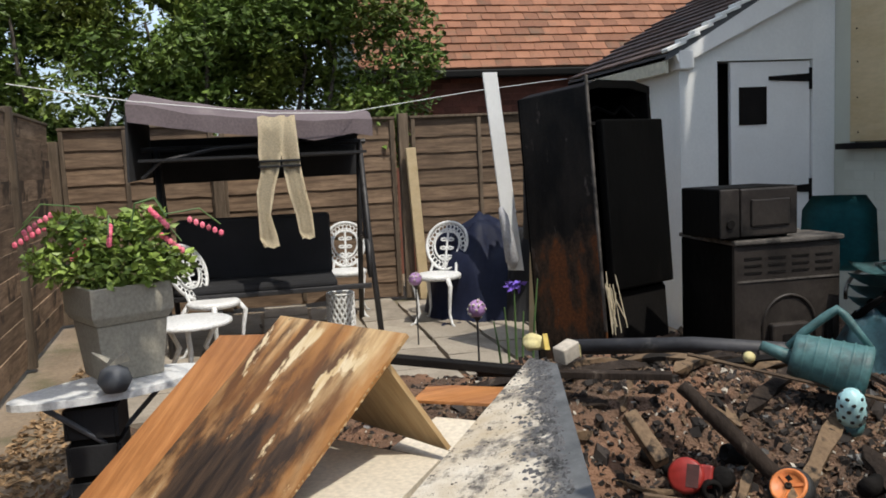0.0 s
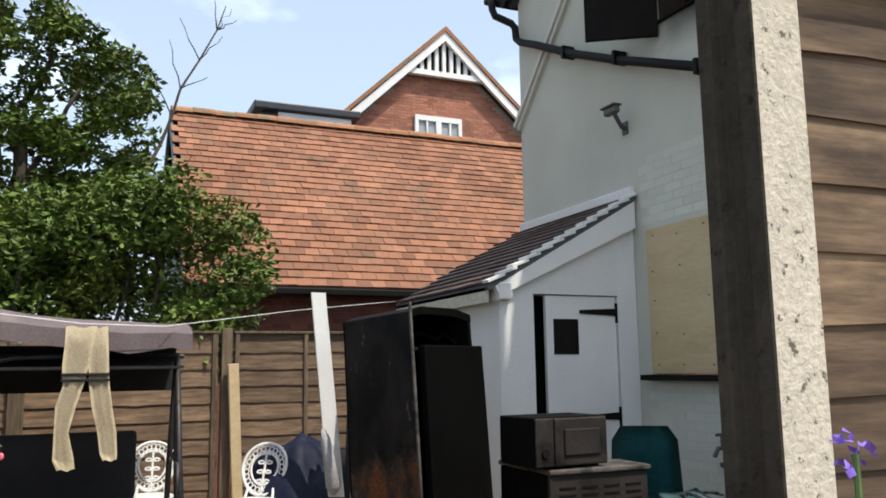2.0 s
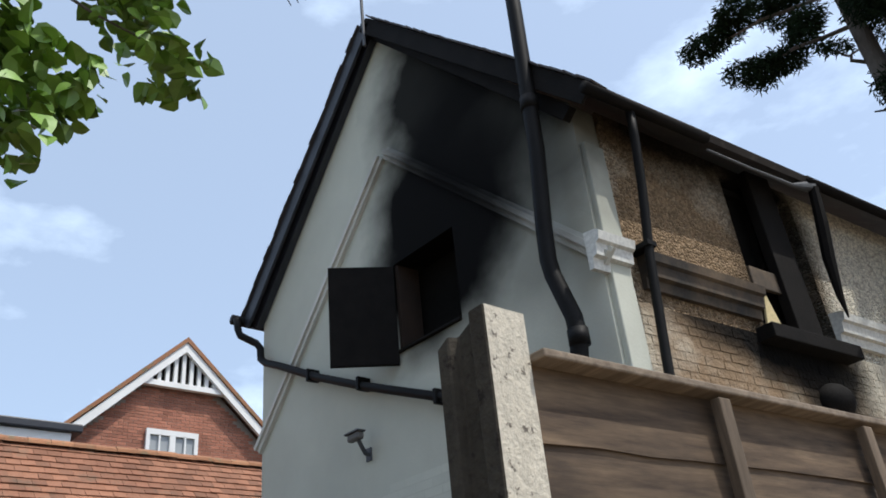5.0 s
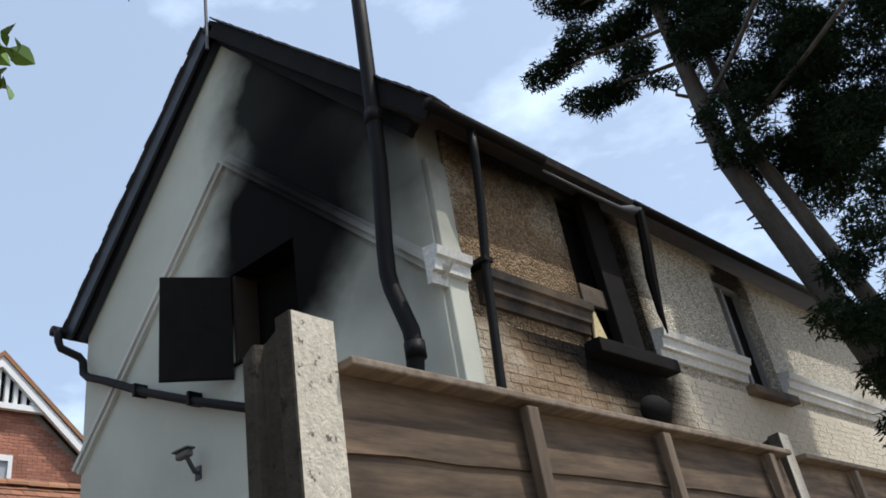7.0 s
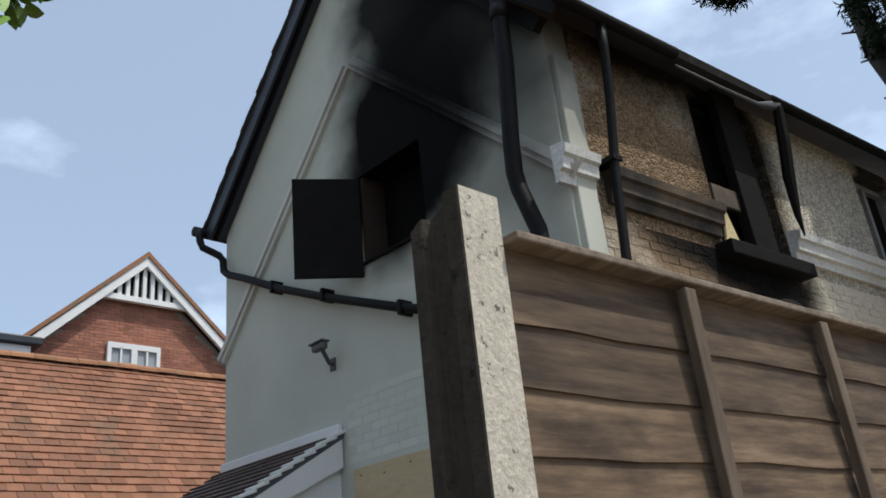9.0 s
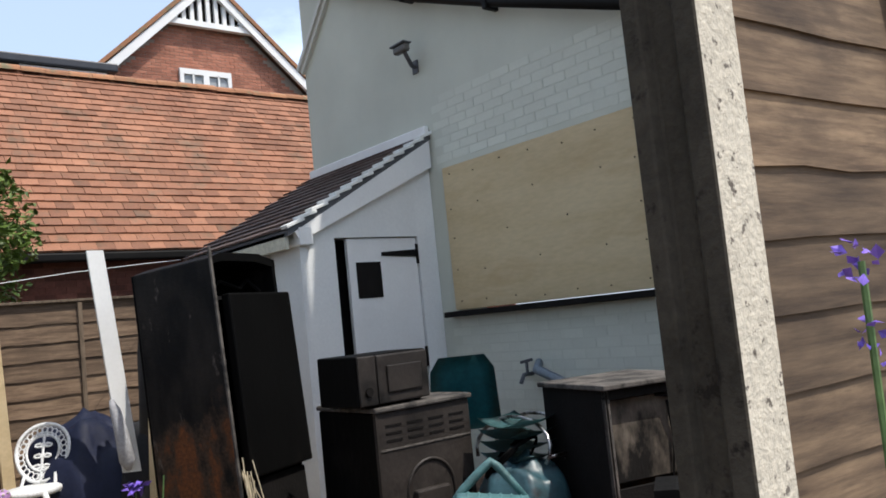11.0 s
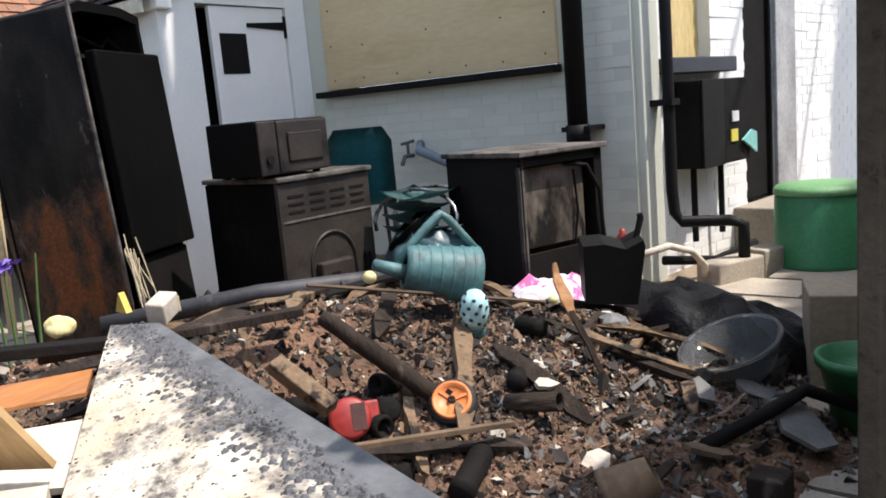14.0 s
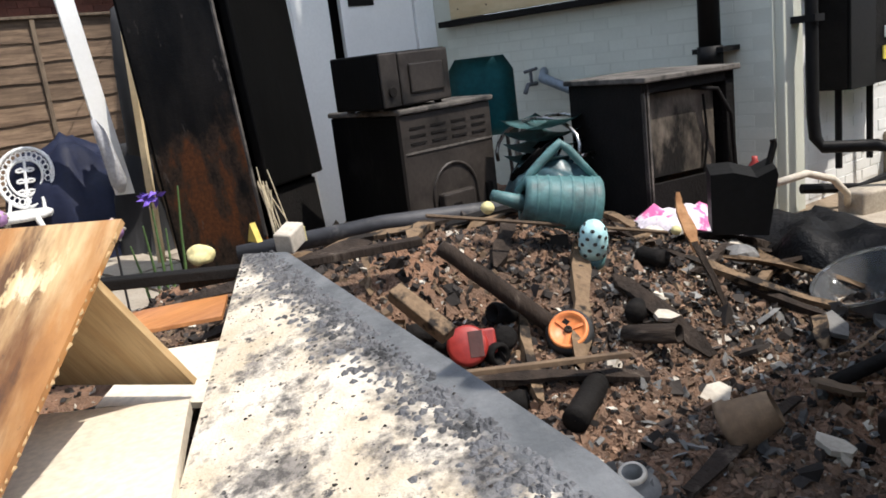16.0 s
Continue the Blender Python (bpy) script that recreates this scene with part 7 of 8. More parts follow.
# ---- garden seating ----
def garden_chair(m, label):
    c = thing("garden_chair", label, "chair", m=m, group="white garden chairs")
    seat = lathe(B(), [(0.001, 0.425), (0.10, 0.43), (0.185, 0.43), (0.20, 0.42), (0.20, 0.395), (0.185, 0.385), (0.001, 0.40)], 28)
    part("seat", seat, M["cast_white"], c, smooth=True)
    ring = [(-0.17 - 0.0, 0.0)]
    oval = [(0.19 * math.sin(2 * math.pi * k / 28) * (1 - 0.12 * math.cos(2 * math.pi * k / 28)), 0.645 - 0.205 * math.cos(2 * math.pi * k / 28)) for k in range(29)]
    def bk(y, z):
        return (-0.16 - 0.18 * (z - 0.43) / 0.42 + 0.25 * y * y, y, z)
    part("back_rim", tube(B(), [bk(y, z) for y, z in oval], 0.014, 8), M["cast_white"], c, smooth=True)
    inner = [(y * 0.62, 0.645 + (z - 0.645) * 0.62) for y, z in oval]
    part("back_ring", tube(B(), [bk(y, z) for y, z in inner], 0.010, 8), M["cast_white"], c, smooth=True)
    bm = B()
    for k in range(26):
        a = 2 * math.pi * k / 26
        p = (0.155 * math.sin(a), 0.645 - 0.165 * math.cos(a))
        tube(bm, [bk(p[0] + 0.022 * math.cos(t), p[1] + 0.022 * math.sin(t)) for t in [1.047 * q for q in range(7)]], 0.006, 5)
    part("lace_border", bm, M["cast_white"], c)
    bm = B()
    for sy in (-1, 1):
        for k in range(4):
            z = 0.53 + 0.075 * k
            tube(bm, [bk(sy * (0.012 + 0.05 * math.sin(t)), z + 0.028 * math.cos(t) + 0.012 * t) for t in [0.6 * q for q in range(8)]], 0.008, 5)
    tube(bm, [bk(0, 0.44), bk(0, 0.55), bk(0, 0.7), bk(0, 0.78)], 0.010, 5)
    part("scrollwork", bm, M["cast_white"], c)
    for sx, sy in ((1, 1), (1, -1), (-1, 1), (-1, -1)):
        part("leg", tube(B(), [(0.13 * sx, 0.13 * sy, 0.40), (0.165 * sx, 0.165 * sy, 0.34), (0.15 * sx, 0.15 * sy, 0.22), (0.14 * sx, 0.14 * sy, 0.1), (0.17 * sx, 0.17 * sy, 0.02), (0.20 * sx, 0.20 * sy, 0.0)], [0.022, 0.02, 0.016, 0.013, 0.012, 0.012], 8), M["cast_white"], c, smooth=True)
    for sy in (-1, 1):
        part("back_leg_bracket", tube(B(), [(-0.12, 0.12 * sy, 0.42), (-0.17, 0.11 * sy, 0.5)], 0.012, 6), M["cast_white"], c)
    return c
ch = garden_chair(Matrix.Translation((-3.85, -3.10, 0)) @ Matrix.Rotation(radians(-32), 4, "Z"), "ornate white cast metal garden chair on the patio")
copy_thing(ch, Matrix.Translation((-4.55, -3.85, 0)) @ Matrix.Rotation(radians(-8), 4, "Z"))
copy_thing(ch, Matrix.Translation((-3.30, -4.97, 0)) @ Matrix.Rotation(radians(50), 4, "Z"))
tb = thing("garden_table", "low ornate white cast metal table", "table", m=Matrix.Translation((-2.6, -5.08, 0)))
part("top", lathe(B(), [(0.001, 0.42), (0.26, 0.42), (0.28, 0.41), (0.28, 0.39), (0.26, 0.385), (0.001, 0.40)], 28), M["cast_white"], tb, smooth=True)
for k in range(3):
    a = k * 2.094
    part("leg", tube(B(), [(0.2 * math.cos(a), 0.2 * math.sin(a), 0.39), (0.1 * math.cos(a), 0.1 * math.sin(a), 0.22), (0.22 * math.cos(a), 0.22 * math.sin(a), 0.0)], 0.018, 8), M["cast_white"], tb, smooth=True)
bn = thing("lattice_bin", "white pierced lattice metal bin", "bin", m=Matrix.Translation((-4.05, -3.95, 0.0)))
bm = B()
for k in range(16):
    for s in (-1, 1):
        tube(bm, [(0.115 * math.cos(a), 0.115 * math.sin(a), 0.02 + 0.26 * q / 6) for q in range(7) for a in [2 * math.pi * k / 16 + s * 0.2 * q]], 0.010, 5)
part("lattice", bm, M["cast_white"], bn)
part("liner", lathe(B(), [(0.10, 0.0), (0.10, 0.28)], 24), M["pot"], bn)
for z in (0.01, 0.29):
    part("rim", lathe(B(), [(0.115, z - 0.01), (0.128, z), (0.115, z + 0.012), (0.105, z)], 24), M["cast_white"], bn, smooth=True)

# swing seat
sw = thing("swing_seat", "garden swing seat with faded mauve canopy and black cushions", "swing seat")
SY0, SY1, SXF, SXB = -5.47, -3.69, -3.2, -4.35
bm = B()
rows_ = []
for i in range(13):
    u = i / 12
    row = []
    for j in range(9):
        v = j / 8
        x = SXF + (SXB - SXF) * v
        z = 1.66 + 0.17 * math.sin(math.pi * (0.12 + 0.76 * v)) + 0.02 * noise.noise(Vector((u * 6, v * 4, 0))) - 0.05 * math.sin(math.pi * u) + 0.03 + 0.17 * (1 - u)
        row.append(bm.verts.new((x, SY0 + (SY1 - SY0) * u, z)))
    rows_.append(row)
for i in range(12):
    for j in range(8):
        bm.faces.new((rows_[i][j], rows_[i + 1][j], rows_[i + 1][j + 1], rows_[i][j + 1]))
# hanging valance with folds
def valance(pts, drop):
    prev = None
    for k, p in enumerate(pts):
        a = bm.verts.new(p)
        b = bm.verts.new((p[0] + 0.02 * noise.noise(Vector((k * 0.7, 1, 0))), p[1], p[2] - drop * (1 + 0.35 * noise.noise(Vector((k * 0.5, 3, 0))))))
        if prev:
            bm.faces.new((prev[0], a, b, prev[1]))
        prev = (a, b)
valance([tuple(r[0].co) for r in rows_], 0.13)
valance([tuple(v.co) for v in rows_[-1]], 0.1)
part("canopy", bm, M["swing_cloth"], sw, "faded mauve canvas canopy", smooth=True)
part("canopy_side", prism(B(), [(SXF, 1.84), (SXB, 1.84), (SXB, 1.38), (SXF + 0.1, 1.36)], "y", SY0 - 0.01, SY0 + 0.005), M["black_cloth"], sw)
# black sheet added at the back for the shade under the canopy
part("canopy_back", boxed(SXB - 0.01, SXB + 0.01, SY0, SY1, 1.32, 1.7), M["black_cloth"], sw)
part("canopy_lining", boxed(SXB + 0.05, SXF - 0.04, SY0 + 0.05, SY1 - 0.05, 1.50, 1.52), M["black_cloth"], sw)
for y in (SY0 + 0.12, SY1 - 0.05):
    part("leg", tube(B(), [(-3.75, y, 1.6), (-3.55, y + 0.02, 0.8), (-3.30, y + 0.05, 0.0)], 0.024, 8), M["dark_metal"], sw, smooth=True)
    part("leg", tube(B(), [(-3.75, y, 1.6), (-4.1, y, 0.8), (-4.35, y, 0.0)], 0.024, 8), M["dark_metal"], sw, smooth=True)
    part("hanger", tube(B(), [(-3.75, y, 1.45), (-3.7, y, 0.9), (-3.55, y, 0.5)], 0.012, 6), M["dark_metal"], sw)
    part("armrest", tube(B(), [(-3.95, y, 0.78), (-3.75, y, 0.84), (-3.45, y, 0.76), (-3.42, y, 0.5)], 0.02, 6), M["dark_metal"], sw, smooth=True)
part("ridge_bar", tube(B(), [(-3.75, SY0, 1.6), (-3.75, SY1, 1.6)], 0.022, 8), M["dark_metal"], sw)
part("seat_cushion", boxed(-3.95, -3.4, SY0 + 0.2, SY1 - 0.32, 0.44, 0.52, 0.03), M["black_cloth"], sw)
part("back_cushion", boxed(-3.98, -3.88, SY0 + 0.2, SY1 - 0.32, 0.5, 1.02, 0.03), M["black_cloth"], sw)
part("seat_rail", boxed(-3.42, -3.38, SY0 + 0.1, SY1 - 0.05, 0.42, 0.46, 0.006), M["dark_metal"], sw)
part("canopy_curve", tube(B(), [(-3.3, SY0 + 0.06, 1.38), (-3.3, SY0 + 0.2, 1.5), (-3.3, SY0 + 0.6, 1.58), (-3.3, -4.4, 1.6)], 0.015, 6), M["dark_metal"], sw)

# washing line and clothes
wlne = loose("washing_line", "thin pale washing line strung across the yard", "line", tube(B(), [(-3.05, -6.2, 2.07), (-3.1, -5.4, 1.93), (-3.1, -4.45, 1.815), (-3.12, -3.9, 1.80), (-4.0, -2.7, 2.0), (-4.7, -1.9, 2.12), (-5.2, -1.35, 2.2)], 0.0035, 6), M["white_trim"])
tr = thing("cream_jersey", "cream jersey with dark-striped cuffs hanging on the line", "clothing", m=Matrix.Translation((0, 0.015, -0.03)))
def cloth_strip(cols, name, mat, stripes=None):
    bm = B()
    rows_ = []
    for k, (z, y0, y1, dx) in enumerate(cols):
        rows_.append([bm.verts.new((-3.07 + dx + 0.012 * math.sin(j * 2.1 + k), y0 + (y1 - y0) * j / 5, z + 0.008 * math.sin(j * 1.7))) for j in range(6)])
    for a, b in zip(rows_, rows_[1:]):
        for j in range(5):
            bm.faces.new((a[j], a[j + 1], b[j + 1], b[j]))
    bmesh.ops.solidify(bm, geom=bm.faces[:], thickness=0.02)
    return part(name, bm, mat, tr, smooth=True)
cloth_strip([(1.82, -4.56, -4.36, 0.0), (1.7, -4.56, -4.38, 0.01), (1.55, -4.57, -4.40, 0.015), (1.42, -4.56, -4.43, 0.02), (1.28, -4.60, -4.47, 0.02), (1.1, -4.60, -4.51, 0.02), (0.93, -4.60, -4.47, 0.02), (0.86, -4.57, -4.46, 0.02)], "sleeve", M["cream_cloth"])
cloth_strip([(1.82, -4.42, -4.29, -0.02), (1.65, -4.41, -4.28, 0.0), (1.45, -4.40, -4.27, 0.01), (1.25, -4.37, -4.24, 0.02), (1.1, -4.33, -4.21, 0.03), (0.96, -4.31, -4.20, 0.03), (0.91, -4.29, -4.20, 0.03)], "sleeve", M["cream_cloth"])
for z in (1.5, 1.46):
    part("stripe", boxed(-3.065, -3.035, -4.575, -4.27, z - 0.012, z + 0.004, 0.003), M["black_cloth"], tr, "dark knitted stripe")
# white plank and grey rag leaning on the bags
loose("white_plank", "white painted plank leaning upright by the fence", "plank", prism(B(), [(-2.72, 2.11), (-2.60, 2.11), (-2.43, 0.45), (-2.56, 0.46)], "x", -3.52, -3.495), M["white_trim"])
loose("grey_rag", "limp grey rag hung on the white plank", "cloth", tube(B(), [(-3.48, -2.62, 1.0), (-3.46, -2.60, 0.92), (-3.45, -2.57, 0.75), (-3.45, -2.54, 0.55), (-3.46, -2.53, 0.48)], [0.015, 0.04, 0.05, 0.06, 0.02], 8), surface("grey_cloth", (0.30, 0.30, 0.32), (0.46, 0.46, 0.47), 6, 50, rough=0.95), smooth=True)
loose("timber_stake", "rough timber stake leaning behind the fridge", "timber", plank(B(), (-3.1, -2.42, 1.75), (-3.04, -2.52, 0.0), 0.05, 0.03), M["ply"])
bm = rough_skin(tube(B(), [(-3.38, -2.36, 1.72), (-3.37, -2.34, 1.62), (-3.36, -2.32, 1.3), (-3.37, -2.33, 1.0), (-3.40, -2.36, 0.72)], [0.02, 0.07, 0.11, 0.13, 0.09], 14), 0.05, 9)
loose("dark_coat", "limp sooty black coat hung on the grey stake", "clothing", bm, M["black_cloth"], smooth=True)
loose("timber_stake", "pointed grey stake standing by the fence", "timber", plank(B(), (-3.4, -2.3, 1.72), (-3.4, -2.25, 0.0), 0.07, 0.03), M["fence_up"])

loose("old_plank", "rough brown plank leaning at the heap's end", "plank", plank(B(), (0.72, -5.42, 0.80), (1.12, -5.1, 0.28), 0.12, 0.03), M["fence_up"])
# planter on its table
it = thing("ironing_board", "white ironing board used as a plant stand", "ironing board", m=Matrix.Translation((-0.62, -5.22, 0.0)) @ Matrix.Rotation(radians(118), 4, "Z"))
oval = [(0.42 * math.cos(a), 0.2 * math.sin(a) * (1 - 0.25 * max(0, -math.cos(a)))) for a in [2 * math.pi * k / 28 for k in range(28)]]
bm = prism(B(), oval, "z", 0.49, 0.52)
part("top", bm, M["cast_white"], it)
for s in (-1, 1):
    part("leg", tube(B(), [(0.3 * s, 0.08 * s, 0.49), (-0.25 * s, 0.1 * s, 0.0)], 0.012, 8), M["lead"], it)
crate = thing("dark_crate", "dark upright crate under the ironing board", "crate")
for z in (0.0, 0.16, 0.32):
    for ya in (-5.40, -5.195):
        part("slat", boxed(-0.72, -0.48, ya, ya + 0.015, z, z + 0.13, 0.003), M["black_cloth"], crate)
    for xa in (-0.72, -0.495):
        part("slat", boxed(xa, xa + 0.015, -5.384, -5.196, z, z + 0.13, 0.003), M["black_cloth"], crate)
# near-black core stands in for the shade between the slats
part("core", boxed(-0.7, -0.5, -5.38, -5.2, 0.0, 0.44, 0.004), M["dark_void"], crate)
pt = thing("planter", "large square grey stone-effect planter", "planter", m=Matrix.Translation((-0.77, -5.19, 0.522)) @ Matrix.Rotation(radians(30), 4, "Z") @ Matrix.Diagonal((0.84, 0.84, 0.98, 1)))
def square_ring(prof, seg=4):
    bm = B()
    rings = [[bm.verts.new((r * sx, r * sy, z)) for sx, sy in ((-1, -1), (1, -1), (1, 1), (-1, 1))] for r, z in prof]
    for a, b in zip(rings, rings[1:]):
        for k in range(4):
            bm.faces.new((a[k], a[(k + 1) % 4], b[(k + 1) % 4], b[k]))
    bm.faces.new(rings[0])
    bmesh.ops.bevel(bm, geom=bm.edges[:], offset=0.004, segments=1, affect="EDGES")
    return bm
part("body", square_ring([(0.155, 0.0), (0.185, 0.26), (0.17, 0.26)]), M["pot"], pt)
part("rim", square_ring([(0.19, 0.262), (0.215, 0.30), (0.215, 0.43), (0.19, 0.43), (0.18, 0.38)]), M["pot"], pt)
part("soil", boxed(-0.185, 0.185, -0.185, 0.185, 0.36, 0.385), M["soil"], pt)
def leaf_cloud(name, material, spots, count, size, seed, parent=None, drooping=0.0, narrow=0.5, kind="stuff", up=0.3):
    """Many small folded leaves round the given spots (x, y, z, rx, ry, rz)."""
    rnd = np.random.RandomState(seed)
    vs, fs = [], []
    weights = np.array([s[3] * s[4] * s[5] for s in spots]) ** (2 / 3)
    pick = rnd.choice(len(spots), count, p=weights / weights.sum())
    for k in pick:
        cx, cy, cz, rx, ry, rz = spots[k]
        d = rnd.normal(size=3)
        d /= np.linalg.norm(d)
        r = rnd.uniform(0.35, 1.05) ** 0.6
        c = Vector((cx + d[0] * rx * r, cy + d[1] * ry * r, cz + d[2] * rz * r))
        s = size * rnd.uniform(0.6, 1.3)
        u = Vector(rnd.normal(size=3))
        u.z = u.z * 0.6 - drooping
        u.normalize()
        w = u.cross(Vector(rnd.normal(size=3)) * 0.7 + Vector((0, 0, 1))).normalized()
        n = u.cross(w)
        k0 = len(vs)
        vs += [c, c + u * s * 0.5 + w * s * narrow * 0.5 + n * s * 0.1, c + u * s, c + u * s * 0.5 - w * s * narrow * 0.5 + n * s * 0.1]
        fs += [(k0, k0 + 1, k0 + 2), (k0, k0 + 2, k0 + 3)]
    me = bpy.data.meshes.new(name)
    me.from_pydata(vs, [], fs)
    me.materials.append(material)
    ob = new(name, me)
    if parent:
        ob.parent = parent
    return tagged(ob, kind=kind) if kind else ob
bh = thing("bleeding_heart_plant", "leafy plant with drooping pink heart flowers in the planter", "plant", m=Matrix.Translation((-0.77, -5.17, 0.92)))
leaf_cloud("foliage", M["fern"], [(0, 0, 0.08, 0.22, 0.25, 0.10), (0.02, -0.24, 0.13, 0.15, 0.16, 0.09), (0, 0.18, 0.1, 0.13, 0.13, 0.1), (0.0, -0.02, 0.2, 0.15, 0.2, 0.1), (0.0, -0.16, 0.28, 0.1, 0.13, 0.07), (-0.05, 0.1, 0.28, 0.08, 0.12, 0.08)], 2400, 0.05, 5, bh, 0.1, 0.6)
for k in range(9):
    a = -2.6 + k * 0.65
    L = 0.24 + 0.08 * ((k * 5) % 3)
    ex, ey = 0.5 * L * math.cos(a), L * 1.2 * math.sin(a)
    top_z = 0.25 + 0.06 * (k % 3)
    part("stem", tube(B(), [(0, 0, 0.0), (ex * 0.4, ey * 0.4, top_z), (ex * 0.8, ey * 0.8, top_z + 0.02), (ex, ey, top_z - 0.06)], 0.004, 5), M["stem"], bh)
    bm = B()
    for q in range(6):
        t = q / 5
        p = Vector((ex * (0.7 + 0.3 * t), ey * (0.7 + 0.3 * t), top_z - 0.03 - 0.07 * t))
        bmesh.ops.create_icosphere(bm, subdivisions=1, radius=0.013, matrix=Matrix.Translation(p) @ Matrix.Diagonal((0.8, 1, 1.3, 1)))
    tagged(part("flower_spray", bm, M["pink"], bh, "hanging pink flowers"), kind="stuff")
og = thing("stone_ornament", "dark round stone ornament with grey bird on top", "ornament", m=Matrix.Translation((-0.43, -5.17, 0.525)))
part("ball", lathe(B(), [(0.001, 0.0), (0.045, 0.005), (0.07, 0.05), (0.055, 0.095), (0.02, 0.115), (0.001, 0.12)]), M["lead"], og, smooth=True)
part("wing", prism(B(), [(-0.02, 0.11), (0.07, 0.13), (0.06, 0.17), (0.01, 0.14)], "x", -0.012, 0.012), M["pot"], og)
part("beak", tube(B(), [(0, -0.02, 0.13), (0, -0.08, 0.175)], [0.02, 0.004], 6), M["pot"], og)
# orbs and iris
def orb(x, y, z, lab):
    o = thing("stake_orb", lab, "ornament", m=Matrix.Translation((x, y, 0)))
    bm = B()
    bmesh.ops.create_icosphere(bm, subdivisions=3, radius=0.052, matrix=Matrix.Translation((0, 0, z)))
    part("ball", bm, M["lilac"], o, smooth=True)
    bm = B()
    tmp = bmesh.new()
    bmesh.ops.create_icosphere(tmp, subdivisions=2, radius=0.0535)
    for v in tmp.verts:
        if v.index % 2 == 0:
            bmesh.ops.create_icosphere(bm, subdivisions=1, radius=0.0095, matrix=Matrix.Translation(v.co + Vector((0, 0, z))))
    tmp.free()
    tagged(part("dots", bm, M["pale_bits"], o), kind="stuff")
    part("stake", tube(B(), [(0, 0, z - 0.045), (0, 0, 0)], 0.006, 6), M["dark_metal"], o)
    part("cup", lathe(B(), [(0.01, z - 0.075), (0.028, z - 0.04), (0.02, z - 0.04)], 12), M["dark_metal"], o)
orb(-1.45, -3.36, 0.55, "lilac mosaic orb on a thin garden stake")
orb(-3.0, -3.45, 0.52, "pale mosaic orb on a thin garden stake")
ir = thing("iris", "violet iris flower on a tall green stem", "flower", m=Matrix.Translation((-1.72, -3.05, 0)))
for k, (dx, dy, L) in enumerate(((0, 0, 0.62), (0.03, -0.05, 0.5), (-0.02, 0.04, 0.45), (0.02, 0.09, 0.66), (-0.03, -0.08, 0.4))):
    part("stem", tube(B(), [(dx, dy, 0), (dx * 1.2, dy * 1.3, L * 0.6), (dx * 1.5, dy * 1.6, L)], [0.009, 0.007, 0.004], 6), M["stem"], ir)
leaf_cloud("petals", M["violet"], [(0.0, 0.0, 0.63, 0.03, 0.05, 0.03)], 26, 0.06, 8, ir, 0.2, 0.7)
for i in range(2):
    f = thing("blue_flower", "small blue flower spike beside the fence post", "flower", m=Matrix.Translation((2.40 + 0.015 * i, -3.58 + 0.05 * i, 0)))
    part("stem", tube(B(), [(0, 0, 0), (0, -0.01, 0.7), (0, 0.0, 1.36 - 0.12 * i)], 0.004, 6), M["stem"], f)
    leaf_cloud("petals", M["violet"], [(0, 0, 1.36 - 0.12 * i, 0.02, 0.03, 0.025), (0, 0.0, 1.28 - 0.12 * i, 0.015, 0.02, 0.02)], 30, 0.015, 12 + i, f, 0, 0.8)
# water butt and containers on the right
wb = thing("water_butt", "squat round green plastic water butt", "water butt", m=Matrix.Translation((0.93, 0.78, 0)) @ Matrix.Diagonal((0.72, 0.72, 0.98, 1)))
part("body", lathe(B(), [(0.001, 0.0), (0.40, 0.0), (0.415, 0.02), (0.40, 0.04), (0.385, 0.46), (0.37, 0.475)], 40), M["green"], wb, smooth=True)
part("lid", lathe(B(), [(0.372, 0.47), (0.395, 0.475), (0.395, 0.50), (0.37, 0.525), (0.2, 0.535), (0.001, 0.535)], 40), surface("pale_green_lid", (0.10, 0.26, 0.10), (0.18, 0.36, 0.16), 2, 40, rough=0.5), wb, smooth=True)
cb = thing("cream_carton", "cream cardboard box beside a green pot", "box", m=Matrix.Translation((1.52, -1.35, 0)) @ Matrix.Rotation(0.35, 4, "Z"))
part("carton", boxed(-0.12, 0.16, -0.15, 0.15, 0.0, 0.36, 0.006), surface("tan_cardboard", (0.24, 0.19, 0.13), (0.36, 0.29, 0.21), 3, 40, rough=0.9, relief=0.1), cb)
gp = thing("green_pot", "green plastic plant pot on the paving", "pot", m=Matrix.Translation((1.72, -1.83, 0)))
part("pot", lathe(B(), [(0.001, 0.0), (0.11, 0.0), (0.15, 0.22), (0.165, 0.22), (0.165, 0.25), (0.15, 0.25), (0.14, 0.2), (0.001, 0.18)], 28), M["green"], gp, smooth=True)
# ---- trees ----
def limb(bm, a, b, r0, r1, wob, seed, n=7):
    a, b = Vector(a), Vector(b)
    pts = []
    for k in range(n):
        t = k / (n - 1)
        p = a.lerp(b, t)
        if 0 < k:
            p += Vector((noise.noise(Vector((t * 3, seed, 0))), noise.noise(Vector((t * 3, seed, 5))), noise.noise(Vector((t * 3, seed, 9))) * 0.5)) * wob
        pts.append(p)
    tube(bm, pts, [r0 + (r1 - r0) * k / (n - 1) for k in range(n)], 7)
    return pts


